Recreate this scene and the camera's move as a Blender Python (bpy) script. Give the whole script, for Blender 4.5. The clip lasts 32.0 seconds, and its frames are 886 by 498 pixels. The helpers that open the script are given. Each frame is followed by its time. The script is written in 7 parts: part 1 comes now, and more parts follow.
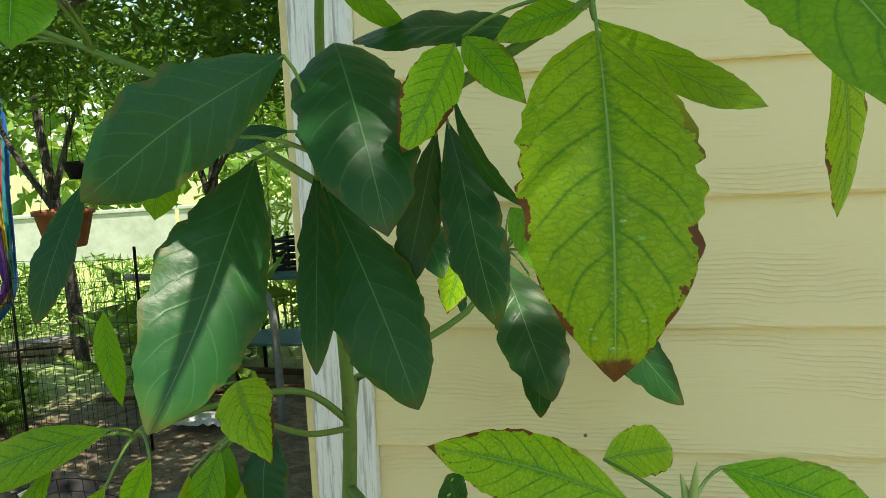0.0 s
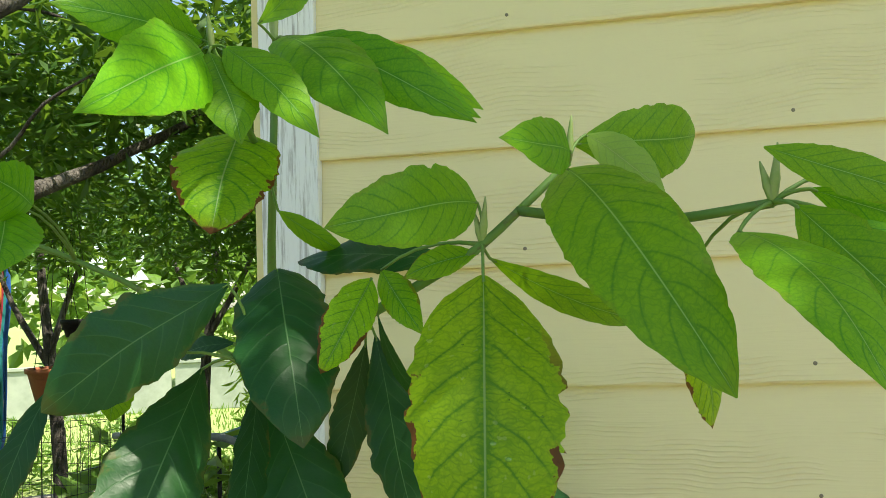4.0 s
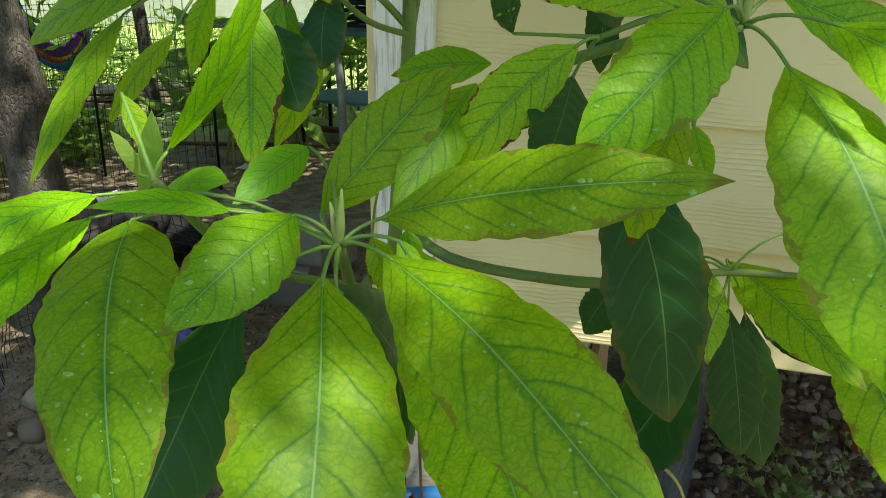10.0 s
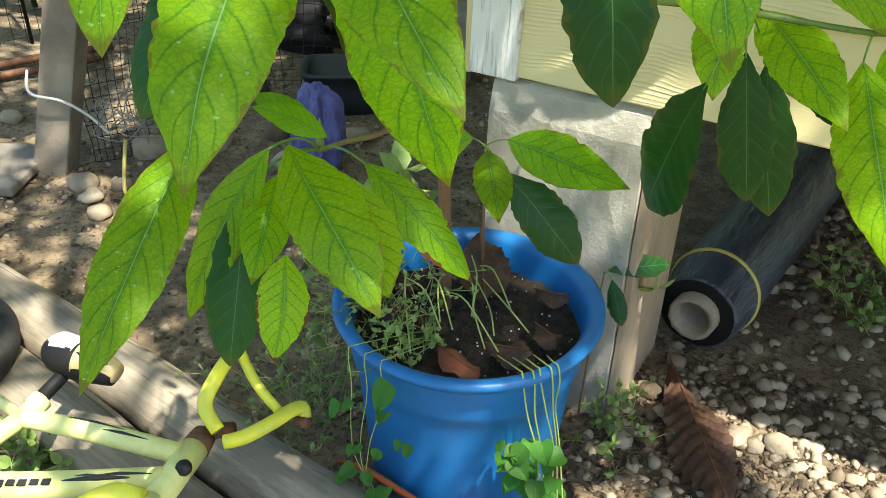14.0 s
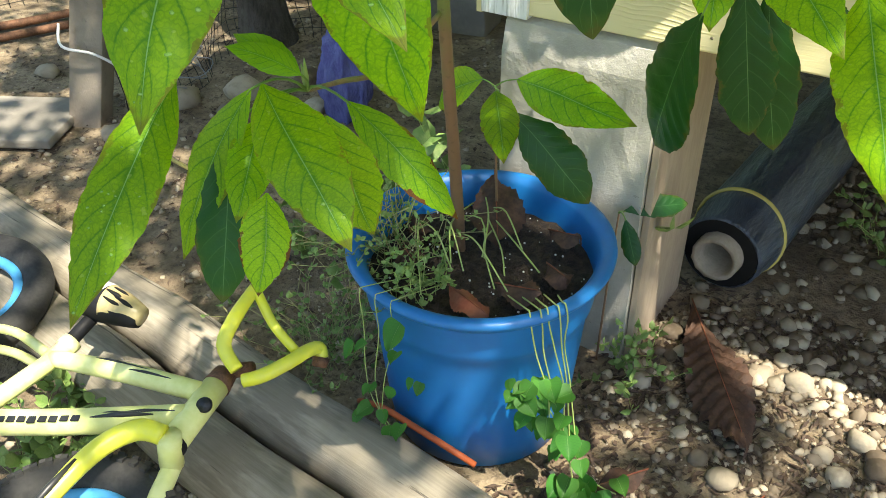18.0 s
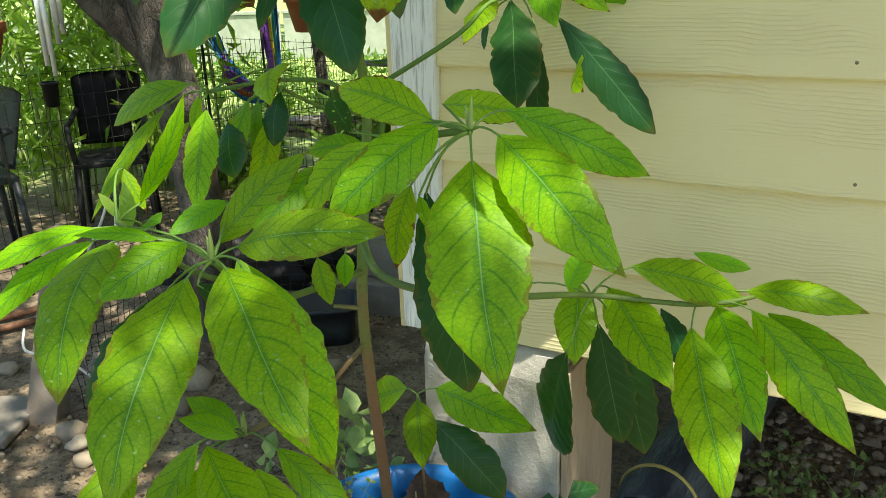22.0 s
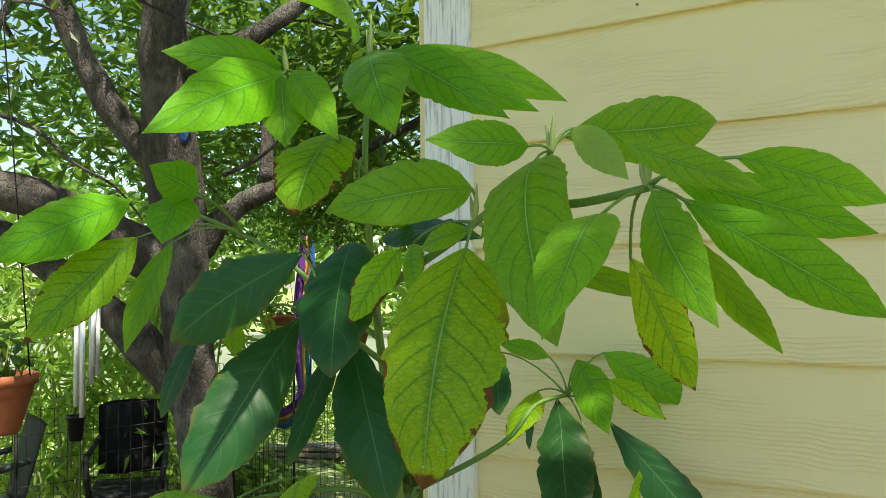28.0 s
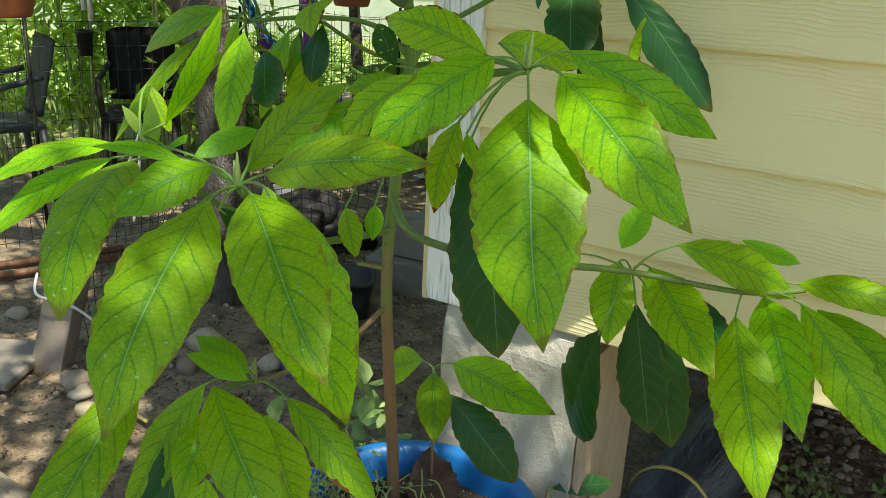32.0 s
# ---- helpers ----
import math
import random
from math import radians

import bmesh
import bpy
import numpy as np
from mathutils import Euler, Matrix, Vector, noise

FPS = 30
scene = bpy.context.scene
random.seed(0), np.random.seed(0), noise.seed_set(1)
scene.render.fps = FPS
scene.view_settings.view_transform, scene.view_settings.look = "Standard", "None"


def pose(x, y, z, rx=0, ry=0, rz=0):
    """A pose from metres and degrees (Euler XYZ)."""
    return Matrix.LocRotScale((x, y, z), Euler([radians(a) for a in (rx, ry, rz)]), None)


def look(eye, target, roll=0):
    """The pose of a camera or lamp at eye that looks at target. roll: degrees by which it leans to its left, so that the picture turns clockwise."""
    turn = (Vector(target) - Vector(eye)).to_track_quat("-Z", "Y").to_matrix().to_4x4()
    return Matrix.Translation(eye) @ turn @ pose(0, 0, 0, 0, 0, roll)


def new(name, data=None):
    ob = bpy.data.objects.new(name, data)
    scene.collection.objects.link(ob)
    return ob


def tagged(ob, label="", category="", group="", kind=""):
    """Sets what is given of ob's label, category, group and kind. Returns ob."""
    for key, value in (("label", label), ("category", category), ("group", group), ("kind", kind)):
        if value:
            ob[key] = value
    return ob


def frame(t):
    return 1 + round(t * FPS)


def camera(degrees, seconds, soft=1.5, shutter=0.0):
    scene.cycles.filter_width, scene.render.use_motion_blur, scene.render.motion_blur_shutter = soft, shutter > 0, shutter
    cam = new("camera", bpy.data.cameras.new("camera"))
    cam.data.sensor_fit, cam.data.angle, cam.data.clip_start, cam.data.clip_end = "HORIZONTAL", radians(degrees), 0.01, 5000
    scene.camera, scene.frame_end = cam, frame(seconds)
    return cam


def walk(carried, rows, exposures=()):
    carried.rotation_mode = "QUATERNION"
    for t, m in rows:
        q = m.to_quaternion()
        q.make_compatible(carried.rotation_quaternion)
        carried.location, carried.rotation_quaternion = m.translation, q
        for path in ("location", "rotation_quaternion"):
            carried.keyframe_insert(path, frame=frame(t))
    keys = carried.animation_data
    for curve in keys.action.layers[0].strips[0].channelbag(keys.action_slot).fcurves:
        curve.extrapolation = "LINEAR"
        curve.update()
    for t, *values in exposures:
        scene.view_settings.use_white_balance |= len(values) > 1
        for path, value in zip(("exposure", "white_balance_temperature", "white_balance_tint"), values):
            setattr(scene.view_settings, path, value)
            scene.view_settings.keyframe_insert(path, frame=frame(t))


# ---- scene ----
EXPOSURES = [(0.0, 1.00, 7000, 6.5), (5.0, 0.98, 7000, 6.5), (8.0, 0.86, 7000, 6.5), (9.0, 0.76, 7000, 6.5), (10.0, 0.86, 7000, 6.5), (11.0, 1.17, 7000, 6.5), (12.5, 1.32, 7000, 6.5), (16.0, 1.34, 7000, 6.5), (18.0, 1.34, 7000, 6.5), (19.0, 1.52, 7000, 6.5), (20.0, 1.30, 7000, 6.5), (22.0, 0.98, 7000, 6.5), (23.0, 0.97, 7000, 6.5), (24.0, 0.95, 7000, 6.5), (25.0, 1.05, 7000, 6.5), (27.5, 0.90, 7000, 6.5), (30.0, 0.78, 7000, 6.5), (31.0, 0.74, 7000, 6.5), (32.0, 0.92, 7000, 6.5)]
cam = camera(55.87, 32.0, 0.75)
PATH = [
    (0, (0.264, -0.097, 1.485), (-0.140, 1.847, 1.241), -2.76),
    (0.5, (0.271, -0.101, 1.501), (-0.140, 1.851, 1.362), -2.97),
    (1, (0.276, -0.107, 1.523), (-0.148, 1.845, 1.431), -2.48),
    (1.5, (0.287, -0.117, 1.533), (-0.145, 1.835, 1.560), -2.13),
    (2, (0.299, -0.123, 1.548), (-0.138, 1.826, 1.660), -2.75),
    (2.5, (0.309, -0.162, 1.566), (-0.123, 1.784, 1.720), -1.95),
    (4.5, (0.353, -0.171, 1.516), (-0.038, 1.789, 1.598), -2.33),
    (5, (0.341, -0.171, 1.501), (-0.076, 1.785, 1.491), -2.40),
    (5.5, (0.331, -0.147, 1.484), (-0.114, 1.800, 1.378), -1.87),
    (6, (0.325, -0.135, 1.464), (-0.149, 1.801, 1.291), -1.43),
    (6.5, (0.317, -0.132, 1.447), (-0.171, 1.794, 1.219), -1.02),
    (7, (0.316, -0.139, 1.430), (-0.193, 1.775, 1.150), -0.47),
    (7.5, (0.315, -0.133, 1.402), (-0.202, 1.762, 1.024), -0.21),
    (8, (0.308, -0.137, 1.378), (-0.207, 1.741, 0.925), 0.42),
    (8.5, (0.291, -0.134, 1.357), (-0.200, 1.742, 0.869), 1.06),
    (9, (0.291, -0.137, 1.332), (-0.231, 1.703, 0.748), 0.34),
    (9.5, (0.288, -0.143, 1.315), (-0.247, 1.690, 0.722), 0.52),
    (10, (0.281, -0.149, 1.295), (-0.249, 1.647, 0.591), 0.56),
    (10.5, (0.287, -0.147, 1.271), (-0.272, 1.603, 0.481), 0.31),
    (11, (0.290, -0.160, 1.258), (-0.284, 1.559, 0.411), 0.24),
    (11.5, (0.300, -0.169, 1.237), (-0.277, 1.533, 0.359), 0.26),
    (12, (0.298, -0.194, 1.224), (-0.270, 1.471, 0.271), -0.67),
    (12.5, (0.369, -0.203, 1.203), (-0.231, 1.412, 0.187), 0.20),
    (13, (0.471, -0.210, 1.203), (-0.317, 1.225, 0.054), 1.65),
    (13.5, (0.486, -0.220, 1.212), (-0.336, 1.207, 0.077), 1.41),
    (15.5, (0.655, -0.296, 1.271), (-0.276, 1.262, 0.430), 2.13),
    (16, (0.615, -0.247, 1.223), (-0.305, 1.177, 0.161), 1.08),
    (16.5, (0.578, -0.219, 1.197), (-0.288, 1.103, -0.027), 0.85),
    (17, (0.575, -0.214, 1.193), (-0.307, 1.106, -0.023), -0.73),
    (17.5, (0.578, -0.218, 1.197), (-0.325, 1.109, 0.003), -1.70),
    (18, (0.579, -0.221, 1.226), (-0.328, 1.121, 0.052), -1.34),
    (18.5, (0.580, -0.221, 1.259), (-0.306, 1.189, 0.152), 0.32),
    (19, (0.582, -0.211, 1.302), (-0.325, 1.293, 0.345), 0.95),
    (19.5, (0.590, -0.213, 1.321), (-0.315, 1.327, 0.422), 1.58),
    (20, (0.596, -0.217, 1.336), (-0.310, 1.328, 0.445), 1.05),
    (20.5, (0.612, -0.222, 1.344), (-0.299, 1.333, 0.476), -0.07),
    (21, (0.644, -0.241, 1.365), (-0.288, 1.342, 0.573), -0.94),
    (21.5, (0.668, -0.273, 1.396), (-0.277, 1.332, 0.667), -1.65),
    (22, (0.702, -0.303, 1.404), (-0.250, 1.333, 0.757), -1.94),
    (22.5, (0.727, -0.317, 1.407), (-0.215, 1.330, 0.775), -2.17),
    (23, (0.739, -0.320, 1.410), (-0.224, 1.316, 0.781), -2.53),
    (23.5, (0.716, -0.304, 1.411), (-0.278, 1.336, 0.845), -1.94),
    (24, (0.697, -0.290, 1.436), (-0.342, 1.381, 1.079), -1.14),
    (24.5, (0.679, -0.264, 1.468), (-0.381, 1.416, 1.239), -1.96),
    (25, (0.666, -0.258, 1.486), (-0.410, 1.422, 1.333), -2.13),
    (25.5, (0.657, -0.244, 1.500), (-0.438, 1.429, 1.477), -1.21),
    (27.5, (0.621, -0.195, 1.522), (-0.418, 1.509, 1.654), -0.72),
    (28, (0.628, -0.214, 1.517), (-0.417, 1.489, 1.604), -0.55),
    (28.5, (0.624, -0.223, 1.483), (-0.418, 1.482, 1.404), 0.42),
    (29, (0.620, -0.219, 1.463), (-0.429, 1.472, 1.263), 0.81),
    (29.5, (0.616, -0.236, 1.441), (-0.427, 1.451, 1.183), 1.70),
    (30, (0.622, -0.240, 1.415), (-0.415, 1.439, 1.085), 2.37),
    (30.5, (0.621, -0.240, 1.380), (-0.402, 1.419, 0.929), 3.12),
    (31, (0.635, -0.247, 1.366), (-0.379, 1.402, 0.866), 3.69),
    (31.5, (0.648, -0.262, 1.350), (-0.354, 1.373, 0.782), 3.29),
    (32, (0.659, -0.274, 1.339), (-0.324, 1.337, 0.679), 2.78),
]
walk(cam, [(t, look(eye, target, roll)) for t, eye, target, roll in PATH], EXPOSURES)

# world, sun
world = bpy.data.worlds.new("sky")
scene.world = world
world.use_nodes = True
_wn = world.node_tree
_sky = _wn.nodes.new("ShaderNodeTexSky")
_sky.sky_type = "NISHITA"
_sky.sun_disc = False
SUN_TO = Vector((0.40, -0.19, 0.90)).normalized()
_sky.sun_elevation = math.asin(SUN_TO.z)
_sky.sun_rotation = math.atan2(SUN_TO.x, SUN_TO.y)
_bg = _wn.nodes["Background"]
_wn.links.new(_sky.outputs[0], _bg.inputs[0])
_bg.inputs[1].default_value = 0.135
sun = new("sun", bpy.data.lights.new("sun", "SUN"))
sun.data.energy, sun.data.angle, sun.data.color = 4.8, radians(0.6), (1.0, 0.95, 0.86)
sun.matrix_world = look(SUN_TO * 20, (0, 0, 0))


# ---- materials ----
class Nodes:
    """Short hand for a node tree."""

    def __init__(self, name):
        self.mat = bpy.data.materials.new(name)
        self.mat.use_nodes = True
        self.t = self.mat.node_tree
        self.bsdf = self.t.nodes["Principled BSDF"]
        self.out = self.t.nodes["Material Output"]

    def n(self, kind, **inputs):
        node = self.t.nodes.new("ShaderNode" + kind)
        for key, v in inputs.items():
            self.put(node.inputs[key.replace("_", " ")], v)
        return node

    def put(self, socket, v):
        if isinstance(v, bpy.types.NodeSocket):
            self.t.links.new(v, socket)
        elif isinstance(v, (tuple, list)) and len(v) == 3 and socket.type == "RGBA":
            socket.default_value = (*v, 1)
        else:
            socket.default_value = v

    def math(self, op, a, b=0.0, c=0.0):
        node = self.t.nodes.new("ShaderNodeMath")
        node.operation = op
        for i, v in enumerate((a, b, c)):
            self.put(node.inputs[i], v)
        return node.outputs[0]

    def step(self, v, lo, hi):
        node = self.t.nodes.new("ShaderNodeMapRange")
        node.interpolation_type = "SMOOTHSTEP"
        for i, x in enumerate((v, lo, hi, 0.0, 1.0)):
            self.put(node.inputs[i], x)
        return node.outputs[0]

    def mix(self, fac, a, b, kind="MIX"):
        node = self.t.nodes.new("ShaderNodeMix")
        node.data_type, node.blend_type = "RGBA", kind
        self.put(node.inputs[0], fac)
        self.put(node.inputs[6], a)
        self.put(node.inputs[7], b)
        return node.outputs[2]

    def noise(self, vec, scale, detail=4.0, rough=0.55):
        node = self.n("TexNoise", Vector=vec, Scale=scale, Detail=detail, Roughness=rough)
        return node.outputs[0]

    def coords(self, which="Object", scale=(1, 1, 1)):
        tc = self.t.nodes.new("ShaderNodeTexCoord")
        mp = self.t.nodes.new("ShaderNodeMapping")
        self.t.links.new(tc.outputs[which], mp.inputs[0])
        mp.inputs[3].default_value = scale
        return mp.outputs[0]

    def world_at(self, scale=(1, 1, 1)):
        geo = self.t.nodes.new("ShaderNodeNewGeometry")
        mp = self.t.nodes.new("ShaderNodeMapping")
        self.t.links.new(geo.outputs["Position"], mp.inputs[0])
        mp.inputs[3].default_value = scale
        return mp.outputs[0]

    def bump(self, height, strength, distance=0.002):
        node = self.n("Bump", Height=height, Strength=strength, Distance=distance)
        self.t.links.new(node.outputs[0], self.bsdf.inputs["Normal"])
        return node.outputs[0]

    def done(self, color, rough=0.6, metal=0.0, spec=None):
        self.put(self.bsdf.inputs["Base Color"], color)
        self.put(self.bsdf.inputs["Roughness"], rough)
        self.put(self.bsdf.inputs["Metallic"], metal)
        if spec is not None:
            self.put(self.bsdf.inputs["Specular IOR Level"], spec)
        return self.mat


def plain(name, a, b, scale=20.0, rough=0.6, metal=0.0, bump=0.2, stretch=(1, 1, 1), dist=0.002, spec=None):
    """Two colours mixed by noise of two sizes, with a fine relief."""
    k = Nodes(name)
    p = k.world_at(stretch)
    f = k.math("ADD", k.math("MULTIPLY", k.noise(p, scale), 0.6), k.math("MULTIPLY", k.noise(p, scale * 5.3), 0.4))
    f = k.step(f, 0.35, 0.65)
    if bump:
        k.bump(k.noise(p, scale * 4, 5), bump, dist)
    return k.done(k.mix(f, a, b), rough, metal, spec)


def leaf_material(name, field, near_vein, vein_line, scorch=0.0, glow=(0.3, 0.5, 0.03), through_light=0.35, rough=0.40, spots=0.0, pale_veins=0.0, spec=0.27):
    """A leaf blade with a midrib, side veins, a net of fine veins, burnt margins and light that comes through."""
    k = Nodes(name)
    uv = k.coords("UV")
    sep = k.n("SeparateXYZ", Vector=uv)
    u, v = sep.outputs[0], sep.outputs[1]
    info = k.t.nodes.new("ShaderNodeObjectInfo")
    rnd = info.outputs["Random"]
    s = k.math("MULTIPLY_ADD", u, 2.0, -1.0)
    a = k.math("ABSOLUTE", s)
    wob = k.noise(k.world_at(), 22.0, 2)
    side = k.math("MULTIPLY", k.math("GREATER_THAN", s, 0.0), 0.4)
    ph = k.math("SUBTRACT", v, k.math("MULTIPLY", k.math("POWER", a, 1.3), 0.21))
    ph = k.math("ADD", k.math("MULTIPLY_ADD", ph, 8.5, side), k.math("MULTIPLY", wob, 0.55))
    ph = k.math("ADD", ph, k.math("MULTIPLY", rnd, 3.0))
    d = k.math("ABSOLUTE", k.math("SUBTRACT", k.math("FRACT", ph), 0.5))
    fade = k.math("SUBTRACT", 1.0, k.step(a, 0.62, 1.02))
    wide = k.math("MULTIPLY", k.math("SUBTRACT", 1.0, k.step(d, -0.03, 0.13)), k.math("MULTIPLY_ADD", fade, 0.7, 0.3))
    fine = k.math("MULTIPLY", k.math("SUBTRACT", 1.0, k.step(d, 0.012, 0.05)), fade)
    rib = k.math("SUBTRACT", 1.0, k.step(a, 0.006, 0.022))
    ribwide = k.math("SUBTRACT", 1.0, k.step(a, 0.0, 0.20))

    def web(sx, sy, lo, hi):
        vor = k.t.nodes.new("ShaderNodeTexVoronoi")
        vor.feature = "DISTANCE_TO_EDGE"
        mp = k.t.nodes.new("ShaderNodeMapping")
        bent = k.n("VectorMath")
        bent.operation = "MULTIPLY_ADD"
        k.t.links.new(k.n("TexNoise", Vector=uv, Scale=9.0, Detail=2.0).outputs[1], bent.inputs[0])
        bent.inputs[1].default_value = (0.11, 0.05, 0.0)
        k.t.links.new(uv, bent.inputs[2])
        k.t.links.new(bent.outputs[0], mp.inputs[0])
        mp.inputs[3].default_value = (sx, sy, 1)
        k.t.links.new(mp.outputs[0], vor.inputs["Vector"])
        vor.inputs["Scale"].default_value = 1.0
        return k.math("SUBTRACT", 1.0, k.step(vor.outputs[0], lo, hi))

    net, net2 = web(9, 46, 0.0, 0.20), web(34, 78, 0.0, 0.24)
    blotch = k.noise(k.world_at(), 26.0, 3)
    f = k.math("MAXIMUM", k.math("MULTIPLY", wide, 0.55), k.math("MULTIPLY", ribwide, 0.60))
    f = k.math("ADD", f, k.math("MULTIPLY", fine, 0.24))
    f = k.math("ADD", f, k.math("ADD", k.math("MULTIPLY", net, 0.32), k.math("MULTIPLY", net2, 0.20)))
    f = k.math("ADD", f, k.math("MULTIPLY_ADD", blotch, 0.7, -0.36))
    f = k.math("MINIMUM", k.math("MAXIMUM", f, 0.0), 1.0)
    col = k.mix(f, field, near_vein)
    hsv = k.n("HueSaturation", Color=col, Saturation=1.0)
    k.put(hsv.inputs["Hue"], k.math("MULTIPLY_ADD", rnd, 0.022, 0.49))
    k.put(hsv.inputs["Value"], k.math("MULTIPLY_ADD", k.math("FRACT", k.math("MULTIPLY", rnd, 7.3)), 0.36, 0.84))
    col = hsv.outputs[0]
    lines = k.math("MAXIMUM", k.math("MULTIPLY", fine, pale_veins), k.math("MULTIPLY", rib, 0.85))
    col = k.mix(lines, col, vein_line)
    if scorch:
        edge = k.math("ADD", a, k.math("MULTIPLY_ADD", k.noise(k.world_at(), 48.0, 4, 0.65), 1.1, -0.57))
        tip = k.math("ADD", v, k.math("MULTIPLY_ADD", k.noise(k.world_at(), 40.0, 4), 0.16, -0.08))
        m = k.math("MAXIMUM", k.math("MULTIPLY", k.step(edge, 0.935, 0.965), k.step(v, 0.10, 0.5)), k.step(tip, 0.945, 0.965))
        yel = k.math("MAXIMUM", k.step(edge, 0.84, 1.0), k.step(tip, 0.86, 0.97))
        col = k.mix(k.math("MULTIPLY", yel, 0.3 * scorch), col, (0.34, 0.36, 0.02))
        col = k.mix(k.math("MULTIPLY", m, scorch), col, k.mix(k.noise(k.world_at(), 160.0, 2), (0.16, 0.05, 0.015), (0.05, 0.02, 0.01)))
    if spots:
        sp = k.step(k.noise(k.world_at(), 150.0, 1), 0.70, 0.74)
        col = k.mix(k.math("MULTIPLY", sp, spots), col, (0.45, 0.5, 0.25))
    h = k.math("SUBTRACT", k.math("MULTIPLY", k.noise(uv, 30.0, 3), 0.25), k.math("ADD", k.math("MULTIPLY", fine, 0.7), k.math("ADD", rib, k.math("ADD", k.math("MULTIPLY", wide, 0.6), k.math("MULTIPLY", net, 0.15)))))
    nrm = k.bump(h, 0.15, 0.0011)
    k.done(col, k.math("MULTIPLY_ADD", k.noise(k.world_at(), 30.0, 3), 0.25, rough - 0.08), 0.0, spec)
    tr = k.n("BsdfTranslucent", Normal=nrm)
    k.put(tr.inputs[0], k.mix(0.14, k.mix(1.0, col, (2.3, 2.1, 0.9), "MULTIPLY"), glow, "MIX"))
    mx = k.t.nodes.new("ShaderNodeMixShader")
    mx.inputs[0].default_value = through_light
    k.t.links.new(k.bsdf.outputs[0], mx.inputs[1])
    k.t.links.new(tr.outputs[0], mx.inputs[2])
    k.t.links.new(mx.outputs[0], k.out.inputs[0])
    return k.mat


LEAF = {
    "d": leaf_material("leaf_mature", (0.011, 0.064, 0.012), (0.014, 0.074, 0.014), (0.08, 0.18, 0.07), 0.25, (0.06, 0.22, 0.02), 0.14, 0.34, 0.0, 0.15, 0.27),
    "m": leaf_material("leaf_mid_green", (0.15, 0.34, 0.010), (0.058, 0.208, 0.012), (0.20, 0.36, 0.12), 0.12, (0.24, 0.5, 0.02), 0.34),
    "c": leaf_material("leaf_chlorotic", (0.195, 0.39, 0.004), (0.050, 0.195, 0.006), (0.17, 0.34, 0.13), 0.5, (0.38, 0.58, 0.02), 0.37, 0.42, 0.15),
    "s": leaf_material("leaf_scorched", (0.235, 0.43, 0.008), (0.062, 0.21, 0.010), (0.20, 0.32, 0.13), 1.0, (0.36, 0.54, 0.02), 0.42, 0.40, 0.2),
    "y": leaf_material("leaf_yellowed", (0.30, 0.36, 0.012), (0.16, 0.28, 0.018), (0.30, 0.36, 0.12), 0.9, (0.55, 0.55, 0.02), 0.36),
    "l": leaf_material("leaf_young", (0.20, 0.32, 0.06), (0.16, 0.26, 0.06), (0.28, 0.36, 0.14), 0.0, (0.4, 0.5, 0.08), 0.34),
}


def foliage(name, a, b, through_light=0.4, glow=(0.3, 0.5, 0.03), rough=0.4):
    """Leaves of a crown or bush: each leaf its own tint."""
    k = Nodes(name)
    geo = k.t.nodes.new("ShaderNodeNewGeometry")
    r = geo.outputs["Random Per Island"]
    col = k.mix(k.math("MULTIPLY_ADD", k.noise(k.world_at(), 1.3, 2), 0.6, k.math("MULTIPLY_ADD", r, 0.7, -0.25)), a, b)
    k.done(col, rough, 0, 0.4)
    tr = k.n("BsdfTranslucent")
    k.put(tr.inputs[0], k.mix(0.55, col, glow))
    mx = k.t.nodes.new("ShaderNodeMixShader")
    mx.inputs[0].default_value = through_light
    k.t.links.new(k.bsdf.outputs[0], mx.inputs[1])
    k.t.links.new(tr.outputs[0], mx.inputs[2])
    k.t.links.new(mx.outputs[0], k.out.inputs[0])
    return k.mat


def siding_material():
    k = Nodes("cream_siding")
    p = k.world_at((1.0, 1.0, 1.0))
    g = k.world_at((2.2, 1.0, 60.0))
    info = k.t.nodes.new("ShaderNodeObjectInfo")
    warp = k.noise(p, 3.0, 3)
    gx = k.n("SeparateXYZ", Vector=p)
    ring = k.math("MULTIPLY_ADD", gx.outputs[2], 900.0, k.math("MULTIPLY", warp, 60.0))
    ring = k.math("ADD", ring, k.math("MULTIPLY", info.outputs["Random"], 40.0))
    wave = k.math("POWER", k.math("MULTIPLY_ADD", k.math("SINE", ring), 0.5, 0.5), 3.0)
    mask = k.step(k.noise(k.world_at((1.6, 1, 9)), 2.2, 2), 0.45, 0.62)
    h = k.math("ADD", k.math("MULTIPLY", k.math("MULTIPLY", wave, mask), 1.0), k.math("MULTIPLY", k.noise(g, 6.0, 4), 0.5))
    k.bump(h, 0.75, 0.0013)
    dirt = k.step(k.noise(p, 5.0, 5), 0.5, 0.8)
    col = k.mix(k.math("MULTIPLY", dirt, 0.25), (0.76, 0.68, 0.40), (0.65, 0.58, 0.34))
    return k.done(col, 0.55, 0, 0.35)


def trim_material():
    k = Nodes("white_trim_paint")
    g = k.world_at((120.0, 1.0, 7.0))
    n = k.noise(g, 1.0, 5, 0.7)
    k.bump(n, 0.8, 0.002)
    col = k.mix(k.step(n, 0.36, 0.52), (0.40, 0.40, 0.40), (0.76, 0.78, 0.80))
    return k.done(col, 0.5)


